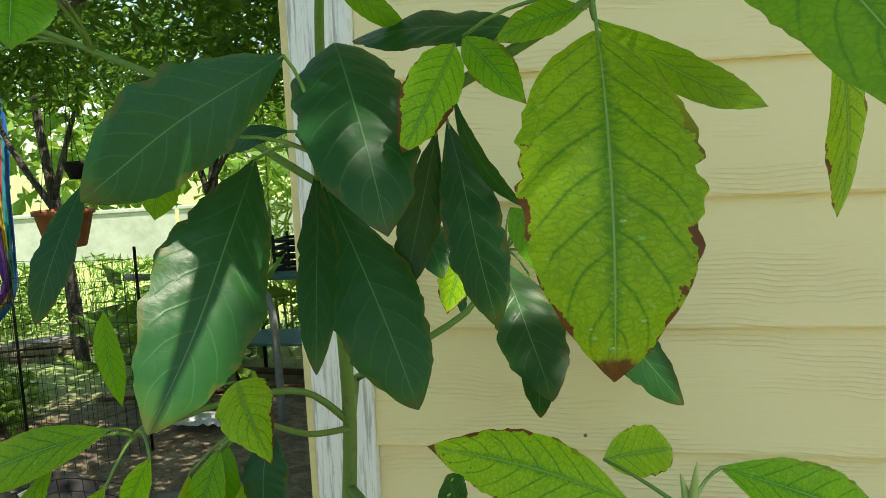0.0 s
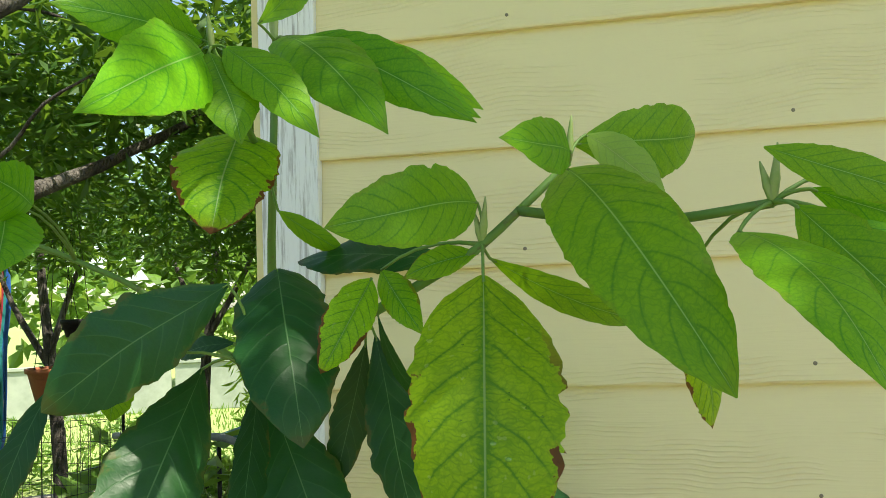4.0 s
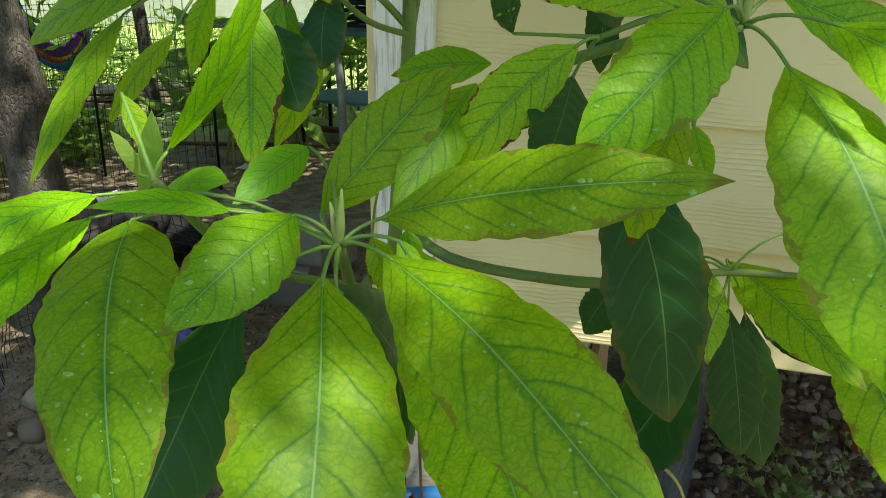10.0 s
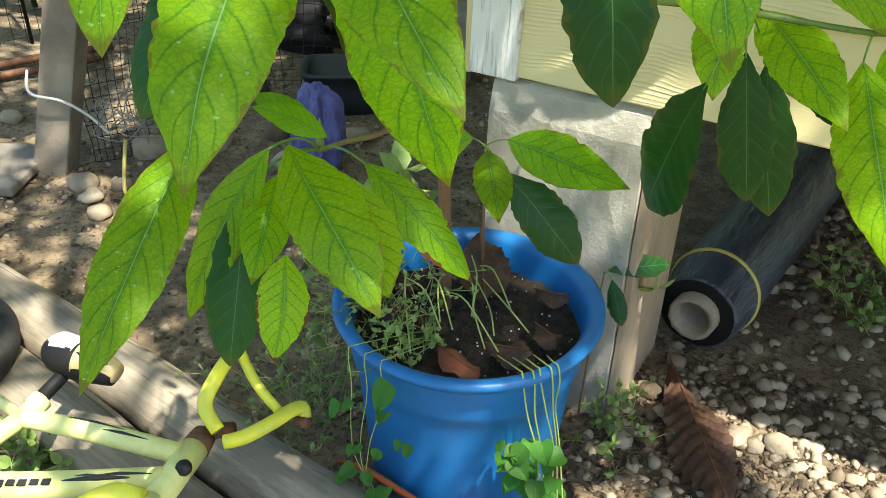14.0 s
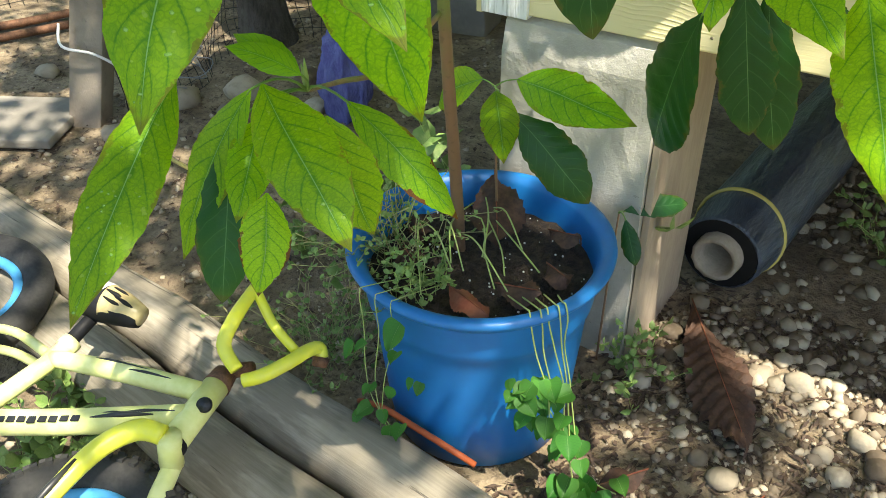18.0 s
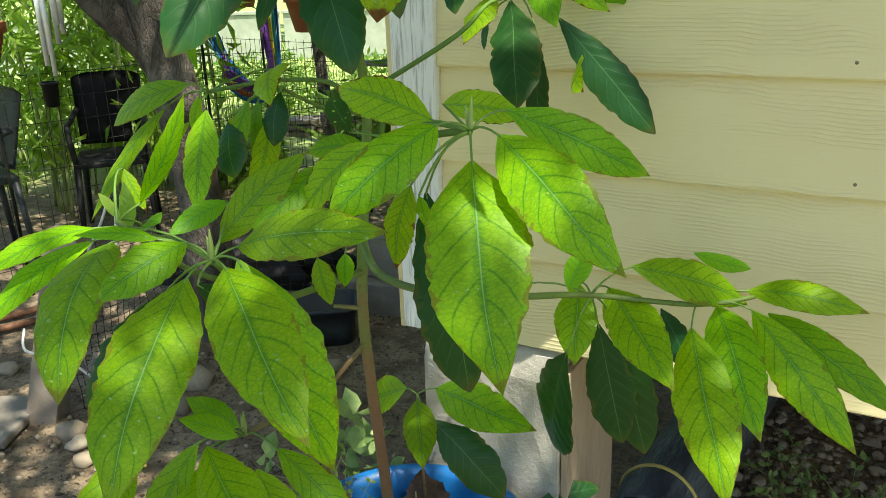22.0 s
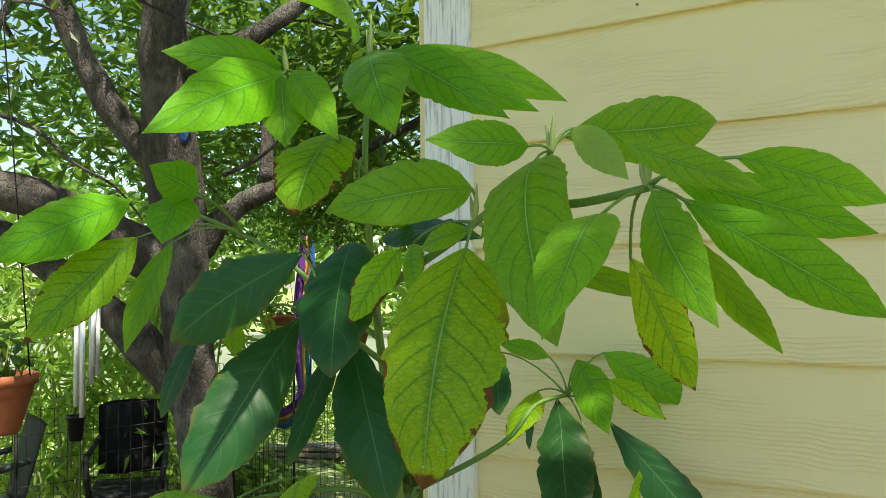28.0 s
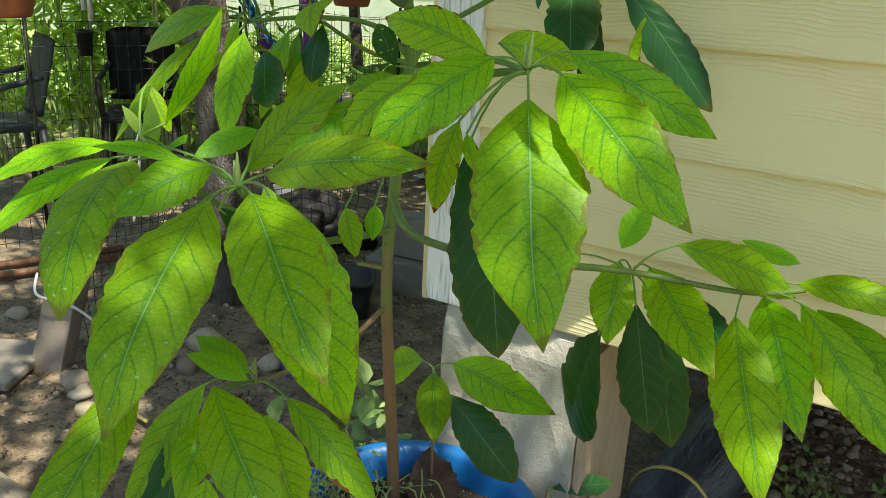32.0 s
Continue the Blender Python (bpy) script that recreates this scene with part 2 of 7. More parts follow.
def concrete_material(name, a, b, stain):
    k = Nodes(name)
    p = k.world_at()
    n1, n2 = k.noise(p, 4.0, 6, 0.65), k.noise(p, 70.0, 4, 0.7)
    col = k.mix(k.step(n1, 0.38, 0.66), a, b)
    pit = k.step(n2, 0.66, 0.72)
    col = k.mix(k.math("MULTIPLY", pit, 0.5), col, stain)
    col = k.mix(k.math("MULTIPLY", k.step(k.noise(p, 11.0, 5), 0.56, 0.75), 0.35), col, stain)
    k.bump(k.math("ADD", k.math("MULTIPLY", n2, 0.7), n1), 0.7, 0.006)
    return k.done(col, 0.85)


def dirt_material():
    k = Nodes("dirt_ground")
    p = k.world_at()
    n1, n2, n3 = k.noise(p, 0.8, 5), k.noise(p, 9.0, 5, 0.65), k.noise(p, 60.0, 5, 0.7)
    col = k.mix(k.step(n2, 0.35, 0.68), (0.175, 0.128, 0.078), (0.36, 0.282, 0.182))
    col = k.mix(k.math("MULTIPLY", k.step(n3, 0.47, 0.66), 0.75), col, (0.075, 0.053, 0.037))
    col = k.mix(k.math("MULTIPLY", k.step(k.noise(p, 2.6, 4, 0.6), 0.48, 0.64), 0.45), col, (0.11, 0.082, 0.06))
    # grass takes over far from the house
    sep = k.n("SeparateXYZ", Vector=p)
    far = k.math("ADD", k.math("MULTIPLY", sep.outputs[0], -0.62), k.math("MULTIPLY", sep.outputs[1], 0.78))
    far = k.math("ADD", far, k.math("MULTIPLY", n1, 1.6))
    grass = k.mix(k.step(n3, 0.3, 0.7), (0.21, 0.30, 0.065), (0.41, 0.48, 0.18))
    ring = k.n("VectorMath", Vector=p)
    ring.operation = "LENGTH"
    far = k.math("MAXIMUM", far, k.math("ADD", k.math("MULTIPLY", ring.outputs["Value"], 0.9), k.math("MULTIPLY", n1, 2.0)))
    col = k.mix(k.step(far, 5.6, 6.8), col, grass)
    k.bump(k.math("ADD", k.math("MULTIPLY", n2, 0.8), k.math("MULTIPLY", n3, 0.5)), 1.0, 0.02)
    return k.done(col, 0.92)


def wood_log_material():
    k = Nodes("weathered_log")
    p = k.coords("Object", (1, 1, 1))
    st = k.coords("Object", (5.0, 150.0, 150.0))
    n1, n2 = k.noise(st, 1.0, 6, 0.65), k.noise(p, 5.0, 4)
    crack = k.step(k.noise(k.coords("Object", (1.6, 62.0, 62.0)), 1.0, 5, 0.7), 0.60, 0.64)
    col = k.mix(k.step(n1, 0.15, 0.85), (0.235, 0.20, 0.148), (0.40, 0.35, 0.275))
    col = k.mix(k.math("MULTIPLY", k.step(n2, 0.45, 0.62), 0.55), col, (0.165, 0.140, 0.096))
    col = k.mix(k.math("MULTIPLY", crack, 0.75), col, (0.05, 0.042, 0.032))
    damp = k.step(k.noise(k.coords("Object", (2.2, 9.0, 9.0)), 1.0, 5, 0.7), 0.52, 0.62)
    col = k.mix(k.math("MULTIPLY", damp, 0.45), col, (0.105, 0.088, 0.060))
    k.bump(k.math("SUBTRACT", k.math("MULTIPLY", n1, 0.5), k.math("MULTIPLY", crack, 1.2)), 0.5, 0.005)
    return k.done(col, 0.8)


def bark_material(name, a, b, scale=18.0):
    """Ridged bark: long uneven plates with dark cracks and pale lichen spots."""
    k = Nodes(name)
    st = k.world_at((1, 1, 0.35))
    n1, n2 = k.noise(st, scale, 6, 0.7), k.noise(k.world_at(), 5.0, 4)
    vor = k.t.nodes.new("ShaderNodeTexVoronoi")
    vor.feature = "DISTANCE_TO_EDGE"
    warp = k.n("VectorMath")
    warp.operation = "ADD"
    k.t.links.new(st, warp.inputs[0])
    nz = k.n("TexNoise", Vector=st, Scale=9.0)
    sc = k.n("VectorMath")
    sc.operation = "SCALE"
    k.t.links.new(nz.outputs[1], sc.inputs[0])
    sc.inputs[3].default_value = 0.07
    k.t.links.new(sc.outputs[0], warp.inputs[1])
    k.t.links.new(warp.outputs[0], vor.inputs["Vector"])
    vor.inputs["Scale"].default_value = scale * 3.4
    crack = k.math("SUBTRACT", 1.0, k.step(vor.outputs[0], 0.0, 0.16))
    col = k.mix(k.step(n1, 0.35, 0.65), a, b)
    col = k.mix(k.math("MULTIPLY", crack, 0.07), col, (0.035, 0.026, 0.020))
    col = k.mix(k.math("MULTIPLY", k.step(n2, 0.52, 0.66), 0.5), col, (0.27, 0.25, 0.215))
    k.bump(k.math("SUBTRACT", k.math("ADD", n1, k.math("MULTIPLY", k.noise(st, scale * 3.0, 4, 0.7), 0.5)), k.math("MULTIPLY", crack, 0.15)), 1.0, 0.03)
    return k.done(col, 0.85)


def stem_material():
    """Young stems: green above, brown and woody low down on the trunk."""
    k = Nodes("green_stem")
    p = k.world_at()
    sep = k.n("SeparateXYZ", Vector=p)
    z = k.math("ADD", sep.outputs[2], k.math("MULTIPLY_ADD", k.noise(p, 12.0, 4), 0.5, -0.25))
    col = k.mix(k.step(z, 0.72, 1.0), (0.20, 0.115, 0.065), (0.11, 0.19, 0.035))
    col = k.mix(k.step(z, 1.1, 1.4), col, (0.095, 0.20, 0.03))
    sc = k.step(k.noise(p, 90.0, 4), 0.58, 0.66)
    col = k.mix(k.math("MULTIPLY", sc, 0.45), col, (0.10, 0.07, 0.035))
    k.bump(k.noise(p, 70.0, 4), 0.4, 0.002)
    return k.done(col, 0.55)


M_SIDING = siding_material()
M_TRIM = trim_material()
M_EDGE = plain("cream_edge_paint", (0.70, 0.61, 0.32), (0.62, 0.53, 0.28), 14, 0.6)
M_PIER = concrete_material("pier_concrete", (0.35, 0.33, 0.285), (0.48, 0.455, 0.40), (0.17, 0.155, 0.13))
M_PIERWOOD = plain("tan_board", (0.45, 0.36, 0.27), (0.36, 0.28, 0.21), 16, 0.75, 0, 0.4, (1, 1, 0.3))
M_BLOCK = concrete_material("block_concrete", (0.20, 0.18, 0.15), (0.29, 0.265, 0.225), (0.10, 0.085, 0.07))
M_DIRT = dirt_material()
M_LOG = wood_log_material()
M_BARK = bark_material("tree_bark", (0.050, 0.041, 0.034), (0.125, 0.107, 0.092), 26.0)
M_STEM = stem_material()
M_BLUE = plain("blue_pot_plastic", (0.006, 0.16, 0.46), (0.006, 0.135, 0.41), 7, 0.42, 0, 0.08)
M_SOIL = plain("dark_soil", (0.022, 0.016, 0.012), (0.075, 0.052, 0.036), 60, 0.95, 0, 1.0, (1, 1, 1), 0.01)
M_TERRA = plain("terracotta", (0.42, 0.13, 0.055), (0.34, 0.10, 0.045), 9, 0.7)
M_BLACK = plain("black_plastic", (0.008, 0.008, 0.009), (0.013, 0.013, 0.015), 12, 0.6, 0, 0.15, spec=0.25)
# black film; its bluish sky sheen is put into the base colours
M_FILM = plain("black_film_sky_sheen", (0.030, 0.038, 0.056), (0.070, 0.092, 0.130), 9, 0.30, 0, 1.0, (1, 0.25, 1), 0.016)
M_CARD = plain("cardboard_core", (0.36, 0.30, 0.24), (0.28, 0.23, 0.18), 30, 0.85)
M_TAPE = plain("yellow_band", (0.62, 0.52, 0.16), (0.55, 0.45, 0.12), 40, 0.5)
M_STONE = None
M_DRY = plain("dry_brown_leaf", (0.045, 0.022, 0.014), (0.115, 0.058, 0.034), 24, 0.7, 0, 0.6)
M_LITTER = plain("dead_leaf_bits", (0.035, 0.022, 0.015), (0.105, 0.066, 0.042), 40, 0.8, 0, 0.4)
M_DRYR = plain("dry_red_leaf", (0.20, 0.05, 0.025), (0.27, 0.10, 0.05), 24, 0.7, 0, 0.6)
M_YELLOW = plain("pale_yellow_bike_paint", (0.84, 0.84, 0.40), (0.68, 0.70, 0.24), 9, 0.34, 0, 0.15)
M_BAR = plain("bright_yellow_bike_paint", (0.80, 0.78, 0.05), (0.70, 0.70, 0.10), 14, 0.36, 0, 0.15)
M_RUST = plain("rusty_steel", (0.10, 0.05, 0.03), (0.22, 0.11, 0.06), 60, 0.75, 0.4, 0.5)
M_STEEL = plain("dark_steel", (0.03, 0.03, 0.032), (0.06, 0.06, 0.062), 40, 0.45, 0.7, 0.1)
M_WIRE = plain("fence_wire", (0.02, 0.022, 0.02), (0.05, 0.05, 0.045), 40, 0.6, 0.5, 0)
M_RUBBER = plain("tyre_rubber", (0.018, 0.018, 0.018), (0.04, 0.038, 0.036), 30, 0.8)
M_RIM = plain("blue_rim_paint", (0.06, 0.30, 0.60), (0.08, 0.36, 0.66), 12, 0.35)
M_WHITE = plain("white_paint", (0.75, 0.75, 0.73), (0.62, 0.62, 0.6), 12, 0.6)
M_GREY = plain("grey_pipe", (0.20, 0.21, 0.22), (0.27, 0.28, 0.29), 20, 0.5, 0.3, 0)
M_TEAL = plain("teal_table_paint", (0.05, 0.16, 0.17), (0.07, 0.20, 0.20), 20, 0.5)
M_GREENP = plain("bright_green_plastic", (0.04, 0.5, 0.10), (0.05, 0.42, 0.09), 20, 0.5)
M_ORANGE = plain("orange_hose", (0.55, 0.12, 0.03), (0.46, 0.10, 0.03), 30, 0.5)


def stone_material():
    k = Nodes("pale_limestone")
    p = k.world_at()
    geo = k.t.nodes.new("ShaderNodeNewGeometry")
    info = k.t.nodes.new("ShaderNodeObjectInfo")
    r = k.math("FRACT", k.math("ADD", geo.outputs["Random Per Island"], info.outputs["Random"]))
    col = k.mix(k.step(r, 0.1, 0.9), (0.13, 0.096, 0.062), (0.44, 0.375, 0.275))
    col = k.mix(k.math("MULTIPLY", k.step(k.noise(p, 40.0, 5), 0.45, 0.7), 0.5), col, (0.24, 0.19, 0.14))
    k.bump(k.noise(p, 120.0, 4), 0.5, 0.003)
    return k.done(col, 0.85)


M_STONE = stone_material()


# ---- builders ----
def link(name, bm, material, parent=None, label="", smooth=True):
    me = bpy.data.meshes.new(name)
    bm.to_mesh(me)
    bm.free()
    if smooth:
        me.polygons.foreach_set("use_smooth", [True] * len(me.polygons))
    for m in material if isinstance(material, (list, tuple)) else [material]:
        me.materials.append(m)
    ob = new(name, me)
    if parent:
        ob.parent = parent
    if label:
        tagged(ob, label)
    return ob


def part(name, bm, material, parent, label="", smooth=True):
    return link(name, bm, material, parent, label, smooth)


def thing(name, label, category, at=(0, 0, 0), group="", kind=""):
    e = new(name)
    e.empty_display_size = 0.05
    e.location = at
    return tagged(e, label, category, group, kind)


def box(size, at=(0, 0, 0), bevel=0.0, turn=None, bm=None):
    bm = bm or bmesh.new()
    m = Matrix.Translation(at) @ (turn.to_4x4() if turn else Matrix()) @ Matrix.Diagonal((*size, 1))
    made = bmesh.ops.create_cube(bm, size=1, matrix=m)
    if bevel:
        edges = list({e for v in made["verts"] for e in v.link_edges})
        bmesh.ops.bevel(bm, geom=edges, offset=bevel, segments=2, affect="EDGES", profile=0.6)
    return bm


def tube(points, radii, sides=10, bm=None, caps=True, wobble=0.0, smooth_steps=0):
    """A round bar along points; one radius or one a point."""
    bm = bm or bmesh.new()
    pts = [Vector(p) for p in points]
    if isinstance(radii, (int, float)):
        radii = [radii] * len(pts)
    radii = list(radii)
    if smooth_steps:
        fine, fr = [], []
        for i in range(len(pts) - 1):
            p0, p1, p2, p3 = pts[max(i - 1, 0)], pts[i], pts[i + 1], pts[min(i + 2, len(pts) - 1)]
            for j in range(smooth_steps):
                t = j / smooth_steps
                fine.append(0.5 * (2 * p1 + (p2 - p0) * t + (2 * p0 - 5 * p1 + 4 * p2 - p3) * t * t + (3 * p1 - p0 - 3 * p2 + p3) * t**3))
                fr.append(radii[i] * (1 - t) + radii[i + 1] * t)
        pts, radii = fine + [pts[-1]], fr + [radii[-1]]
    ref = Vector((0.13, 0.31, 1)).normalized()
    rings = []
    for i, p in enumerate(pts):
        d = (pts[min(i + 1, len(pts) - 1)] - pts[max(i - 1, 0)]).normalized()
        if abs(d.dot(ref)) > 0.97:
            ref = Vector((1, 0.2, 0.1)).normalized()
        a = d.cross(ref).normalized()
        b = d.cross(a)
        ring = []
        for s in range(sides):
            w = 2 * math.pi * s / sides
            r = radii[i]
            if wobble:
                r *= 1 + wobble * noise.noise((p + (a * math.cos(w) + b * math.sin(w)) * r) * (0.6 / max(r, 0.004)) * 0.5)
            ring.append(bm.verts.new(p + (a * math.cos(w) + b * math.sin(w)) * r))
        rings.append(ring)
    for r0, r1 in zip(rings, rings[1:]):
        for s in range(sides):
            bm.faces.new((r0[s], r0[(s + 1) % sides], r1[(s + 1) % sides], r1[s]))
    if caps:
        bm.faces.new(rings[0][::-1])
        bm.faces.new(rings[-1])
    bmesh.ops.recalc_face_normals(bm, faces=bm.faces)
    return bm


def lathe(profile, sides=40, at=(0, 0, 0), bm=None):
    """A turned body: (radius, height) pairs from bottom to top."""
    bm = bm or bmesh.new()
    rings = []
    for r, z in profile:
        rings.append([bm.verts.new((at[0] + r * math.cos(2 * math.pi * s / sides), at[1] + r * math.sin(2 * math.pi * s / sides), at[2] + z)) for s in range(sides)])
    for r0, r1 in zip(rings, rings[1:]):
        for s in range(sides):
            bm.faces.new((r0[s], r0[(s + 1) % sides], r1[(s + 1) % sides], r1[s]))
    return bm


def from_arrays(name, verts, faces, material, parent=None, label="", smooth=False):
    me = bpy.data.meshes.new(name)
    me.from_pydata(verts, [], faces)
    if smooth:
        me.polygons.foreach_set("use_smooth", [True] * len(me.polygons))
    me.materials.append(material)
    ob = new(name, me)
    if parent:
        ob.parent = parent
    if label:
        tagged(ob, label)
    return ob


# ---- ground ----
def ground_height(x, y):
    h = 0.012 * noise.noise(Vector((x * 2.1, y * 2.1, 0.3))) + 0.02 * noise.noise(Vector((x * 0.6, y * 0.6, 2.0)))
    return h


def build_ground():
    bm = bmesh.new()
    xs = [-400, -120, -40, -16, -9] + [-6 + 0.12 * i for i in range(76)] + [3.4, 4, 6, 12, 40, 120, 400]
    ys = [-400, -120, -40, -12, -5, -3, -2] + [-1.2 + 0.12 * i for i in range(62)] + [6.6, 7.4, 9, 14, 25, 60, 150, 400]
    grid = [[bm.verts.new((x, y, ground_height(x, y) if -7 < x < 4 and -2 < y < 8 else 0.0)) for x in xs] for y in ys]
    for r0, r1 in zip(grid, grid[1:]):
        for i in range(len(xs) - 1):
            bm.faces.new((r0[i], r0[i + 1], r1[i + 1], r1[i]))
    return tagged(link("ground", bm, M_DIRT), "bare brown dirt yard turning to grass", "ground", kind="structure")


build_ground()

# ---- house ----
WALL_Y, LAP, WALL_Z0 = 1.06, 0.178, 0.690
LEFT, RIGHT, TOP = -0.091, 3.2, 2.65


def plank_mesh(length):
    bm = bmesh.new()
    # a lapped board: the bottom stands proud, the top lies back
    y0, t, h = 0.0, 0.009, LAP + 0.028
    prof = [(0.0, 0.0), (-0.0015, 0.003), (0.0135, h), (0.0135 + t, h), (t + 0.003, 0.0)]
    rows = [[bm.verts.new((x, y0 + y, z)) for y, z in prof] for x in (0.0, length)]
    n = len(prof)
    for i in range(n):
        bm.faces.new((rows[0][i], rows[0][(i + 1) % n], rows[1][(i + 1) % n], rows[1][i]))
    bm.faces.new(rows[0])
    bm.faces.new(rows[1][::-1])
    bmesh.ops.recalc_face_normals(bm, faces=bm.faces)
    return bm


wall_front = tagged(link("wall_front", box((RIGHT - LEFT + 0.09, 0.10, TOP - WALL_Z0), ((RIGHT + LEFT - 0.09) / 2, WALL_Y + 0.075, (TOP + WALL_Z0) / 2)), M_EDGE, smooth=False),
                    "cream lap siding wall of the house", "wall", kind="structure")
_first = part("plank", plank_mesh(RIGHT - LEFT), M_SIDING, wall_front, smooth=False)
for i in range(11):
    ob = _first if i == 0 else new("plank", _first.data)
    ob.parent = wall_front
    ob.location = (LEFT, WALL_Y, WALL_Z0 + i * LAP - (0.0 if i else -0.0))


def nail_mesh(r=0.0035):
    bm = bmesh.new()
    bmesh.ops.create_cone(bm, cap_ends=True, segments=10, radius1=r, radius2=r * 0.7, depth=0.002, matrix=pose(0, 0, 0, 90, 0, 0))
    return bm


M_NAIL = plain("nail_head", (0.16, 0.14, 0.10), (0.26, 0.22, 0.16), 300, 0.6, 0.3, 0)
_nail = part("nail", nail_mesh(), M_NAIL, wall_front)
_nail.location = (0.618, WALL_Y + 0.0002, WALL_Z0 + 0.024)
for i in range(11):
    for x in (0.223, 0.618, 1.03, 1.44):
        if i == 0 and x == 0.618:
            continue
        ob = new("nail", _nail.data)
        ob.parent = wall_front
        ob.location = (x + 0.012 * math.sin(i * 2.3 + x * 5), WALL_Y + 0.0002, WALL_Z0 + i * LAP + 0.024 + 0.002 * math.sin(i * 5.1))

tagged(link("trim_corner", box((0.094, 0.030, TOP - 0.684), (-0.1385, WALL_Y + 0.006, (TOP + 0.684) / 2), 0.002), M_TRIM, smooth=False), "white painted corner trim board", "trim", kind="structure")
tagged(link("trim_side", box((0.012, 0.085, TOP - 0.680), (-0.192, WALL_Y + 0.038, (TOP + 0.680) / 2), 0.0015), M_EDGE, smooth=False), "cream edge of the side trim board", "trim", kind="structure")
tagged(link("wall_side", box((0.10, 4.0, TOP - 0.70), (-0.135, WALL_Y + 2.09, (TOP + 0.70) / 2)), M_EDGE, smooth=False), "cream side wall of the house", "wall", kind="structure")
tagged(link("house_floor", box((RIGHT + 0.19, 4.0, 0.14), ((RIGHT - 0.18) / 2, WALL_Y + 2.09, 0.775)), M_PIERWOOD, smooth=False), "raised wooden floor deck under the house", "floor", kind="structure")
tagged(link("wall_right", box((0.1, 4.0, TOP - 0.70), (RIGHT + 0.06, WALL_Y + 2.05, (TOP + 0.70) / 2)), M_EDGE, smooth=False), "far end wall of the house", "wall", kind="structure")
# never in view; its low edge blocks light from under the floor
tagged(link("wall_rear", box((RIGHT + 0.3, 0.1, TOP - 0.36), (RIGHT / 2 - 0.1, WALL_Y + 4.15, (TOP + 0.36) / 2)), M_BLOCK, smooth=False), "unseen rear wall, lowered to darken the space under the house", "wall", kind="structure")
tagged(link("roof_eave", box((RIGHT + 1.0, 4.7, 0.10), (RIGHT / 2 - 0.05, WALL_Y + 1.95, TOP + 0.05)), M_WHITE, smooth=False), "roof slab with a short eave", "roof", kind="structure")


def build_pier():
    pier = thing("pier", "grey cast concrete pier with a tan side", "pier", (0.012, 1.20, 0))
    bm = bmesh.new()
    w, d, h = 0.302, 0.30, 0.684
    # a rough cast block: a box with an uneven skin
    made = bmesh.ops.create_cube(bm, size=1, matrix=Matrix.Translation((0, 0, h / 2 - 0.03)) @ Matrix.Diagonal((w, d, h + 0.06, 1)))
    bmesh.ops.subdivide_edges(bm, edges=list(bm.edges), cuts=11, use_grid_fill=True)
    for v in bm.verts:
        p = v.co.copy()
        amp = 0.003 + 0.004 * max(0.0, p.z - 0.45)
        v.co.y += amp * noise.noise(p * 30) if p.y < 0 else 0
        v.co.x += 0.003 * noise.noise(p * 24 + Vector((5, 1, 2)))
        if p.z > h - 0.02:
            v.co.z += 0.004 * noise.noise(p * 22)
        if p.z > h - 0.03 and p.y < -d / 2 + 0.01:
            v.co.y += 0.012
            v.co.z -= 0.010
    ob = part("block", bm, M_PIER, pier)
    ob.data.polygons.foreach_set("use_smooth", [False] * len(ob.data.polygons))
    bm = box((0.014, d - 0.012, h - 0.03), (w / 2 + 0.0095, 0.004, (h - 0.03) / 2 - 0.008), 0.002)
    part("side_board", bm, M_PIERWOOD, pier, "tan weathered board", smooth=False)
    return pier


build_pier()


# ---- roll of black film under the house ----
def build_roll():
    roll = thing("plastic_film_roll", "roll of black plastic film with a yellow band", "film roll", (0.250, 1.379, 0.102))
    ax = Vector((0.095, 0.99, 0.008)).normalized()
    e = Vector((0, 0, 0))
    r = 0.092
    rings = [(-0.002, r * 0.93), (0.004, r), (0.03, r * 1.03), (0.07, r * 1.08), (0.10, r * 1.12), (0.3, r * 1.13), (0.6, r * 1.15), (0.9, r * 1.13), (1.15, r * 1.12)]
    bm = tube([e + ax * t for t, _ in rings], [q for _, q in rings], 28, wobble=0.05, caps=False, smooth_steps=3)
    part("film", bm, M_FILM, roll)
    bm = bmesh.new()
    inner = [(0.055, 0.0), (r * 0.93, -0.002)]
    side = ax.cross(Vector((0, 0, 1))).normalized()
    up = side.cross(ax)
    loops = [[bm.verts.new(e + ax * o + (side * math.cos(s * math.pi / 14) + up * math.sin(s * math.pi / 14)) * q) for s in range(28)] for q, o in inner]
    for s in range(28):
        bm.faces.new((loops[0][s], loops[0][(s + 1) % 28], loops[1][(s + 1) % 28], loops[1][s]))
    part("end_face", bm, M_BLACK, roll)
    bm = bmesh.new()
    prof = [(0.042, 0.30), (0.042, -0.030), (0.053, -0.032), (0.055, 0.01)]
    loops = [[bm.verts.new(e + ax * o + (side * math.cos(s * math.pi / 12) + up * math.sin(s * math.pi / 12)) * q * (1 + 0.03 * math.sin(s * 3))) for s in range(24)] for q, o in prof]
    for a, b in zip(loops, loops[1:]):
        for s in range(24):
            bm.faces.new((a[s], a[(s + 1) % 24], b[(s + 1) % 24], b[s]))
    part("core", bm, M_CARD, roll, "grey cardboard core")
    band = [e + ax * (0.105 + 0.012 * math.sin(s * math.pi / 18)) + (side * math.cos(s * math.pi / 18) + up * math.sin(s * math.pi / 18)) * (r * 1.125 + 0.001) for s in range(37)]
    part("band", tube(band, 0.0055, 6, caps=False), M_TAPE, roll, "yellow tie band")


build_roll()

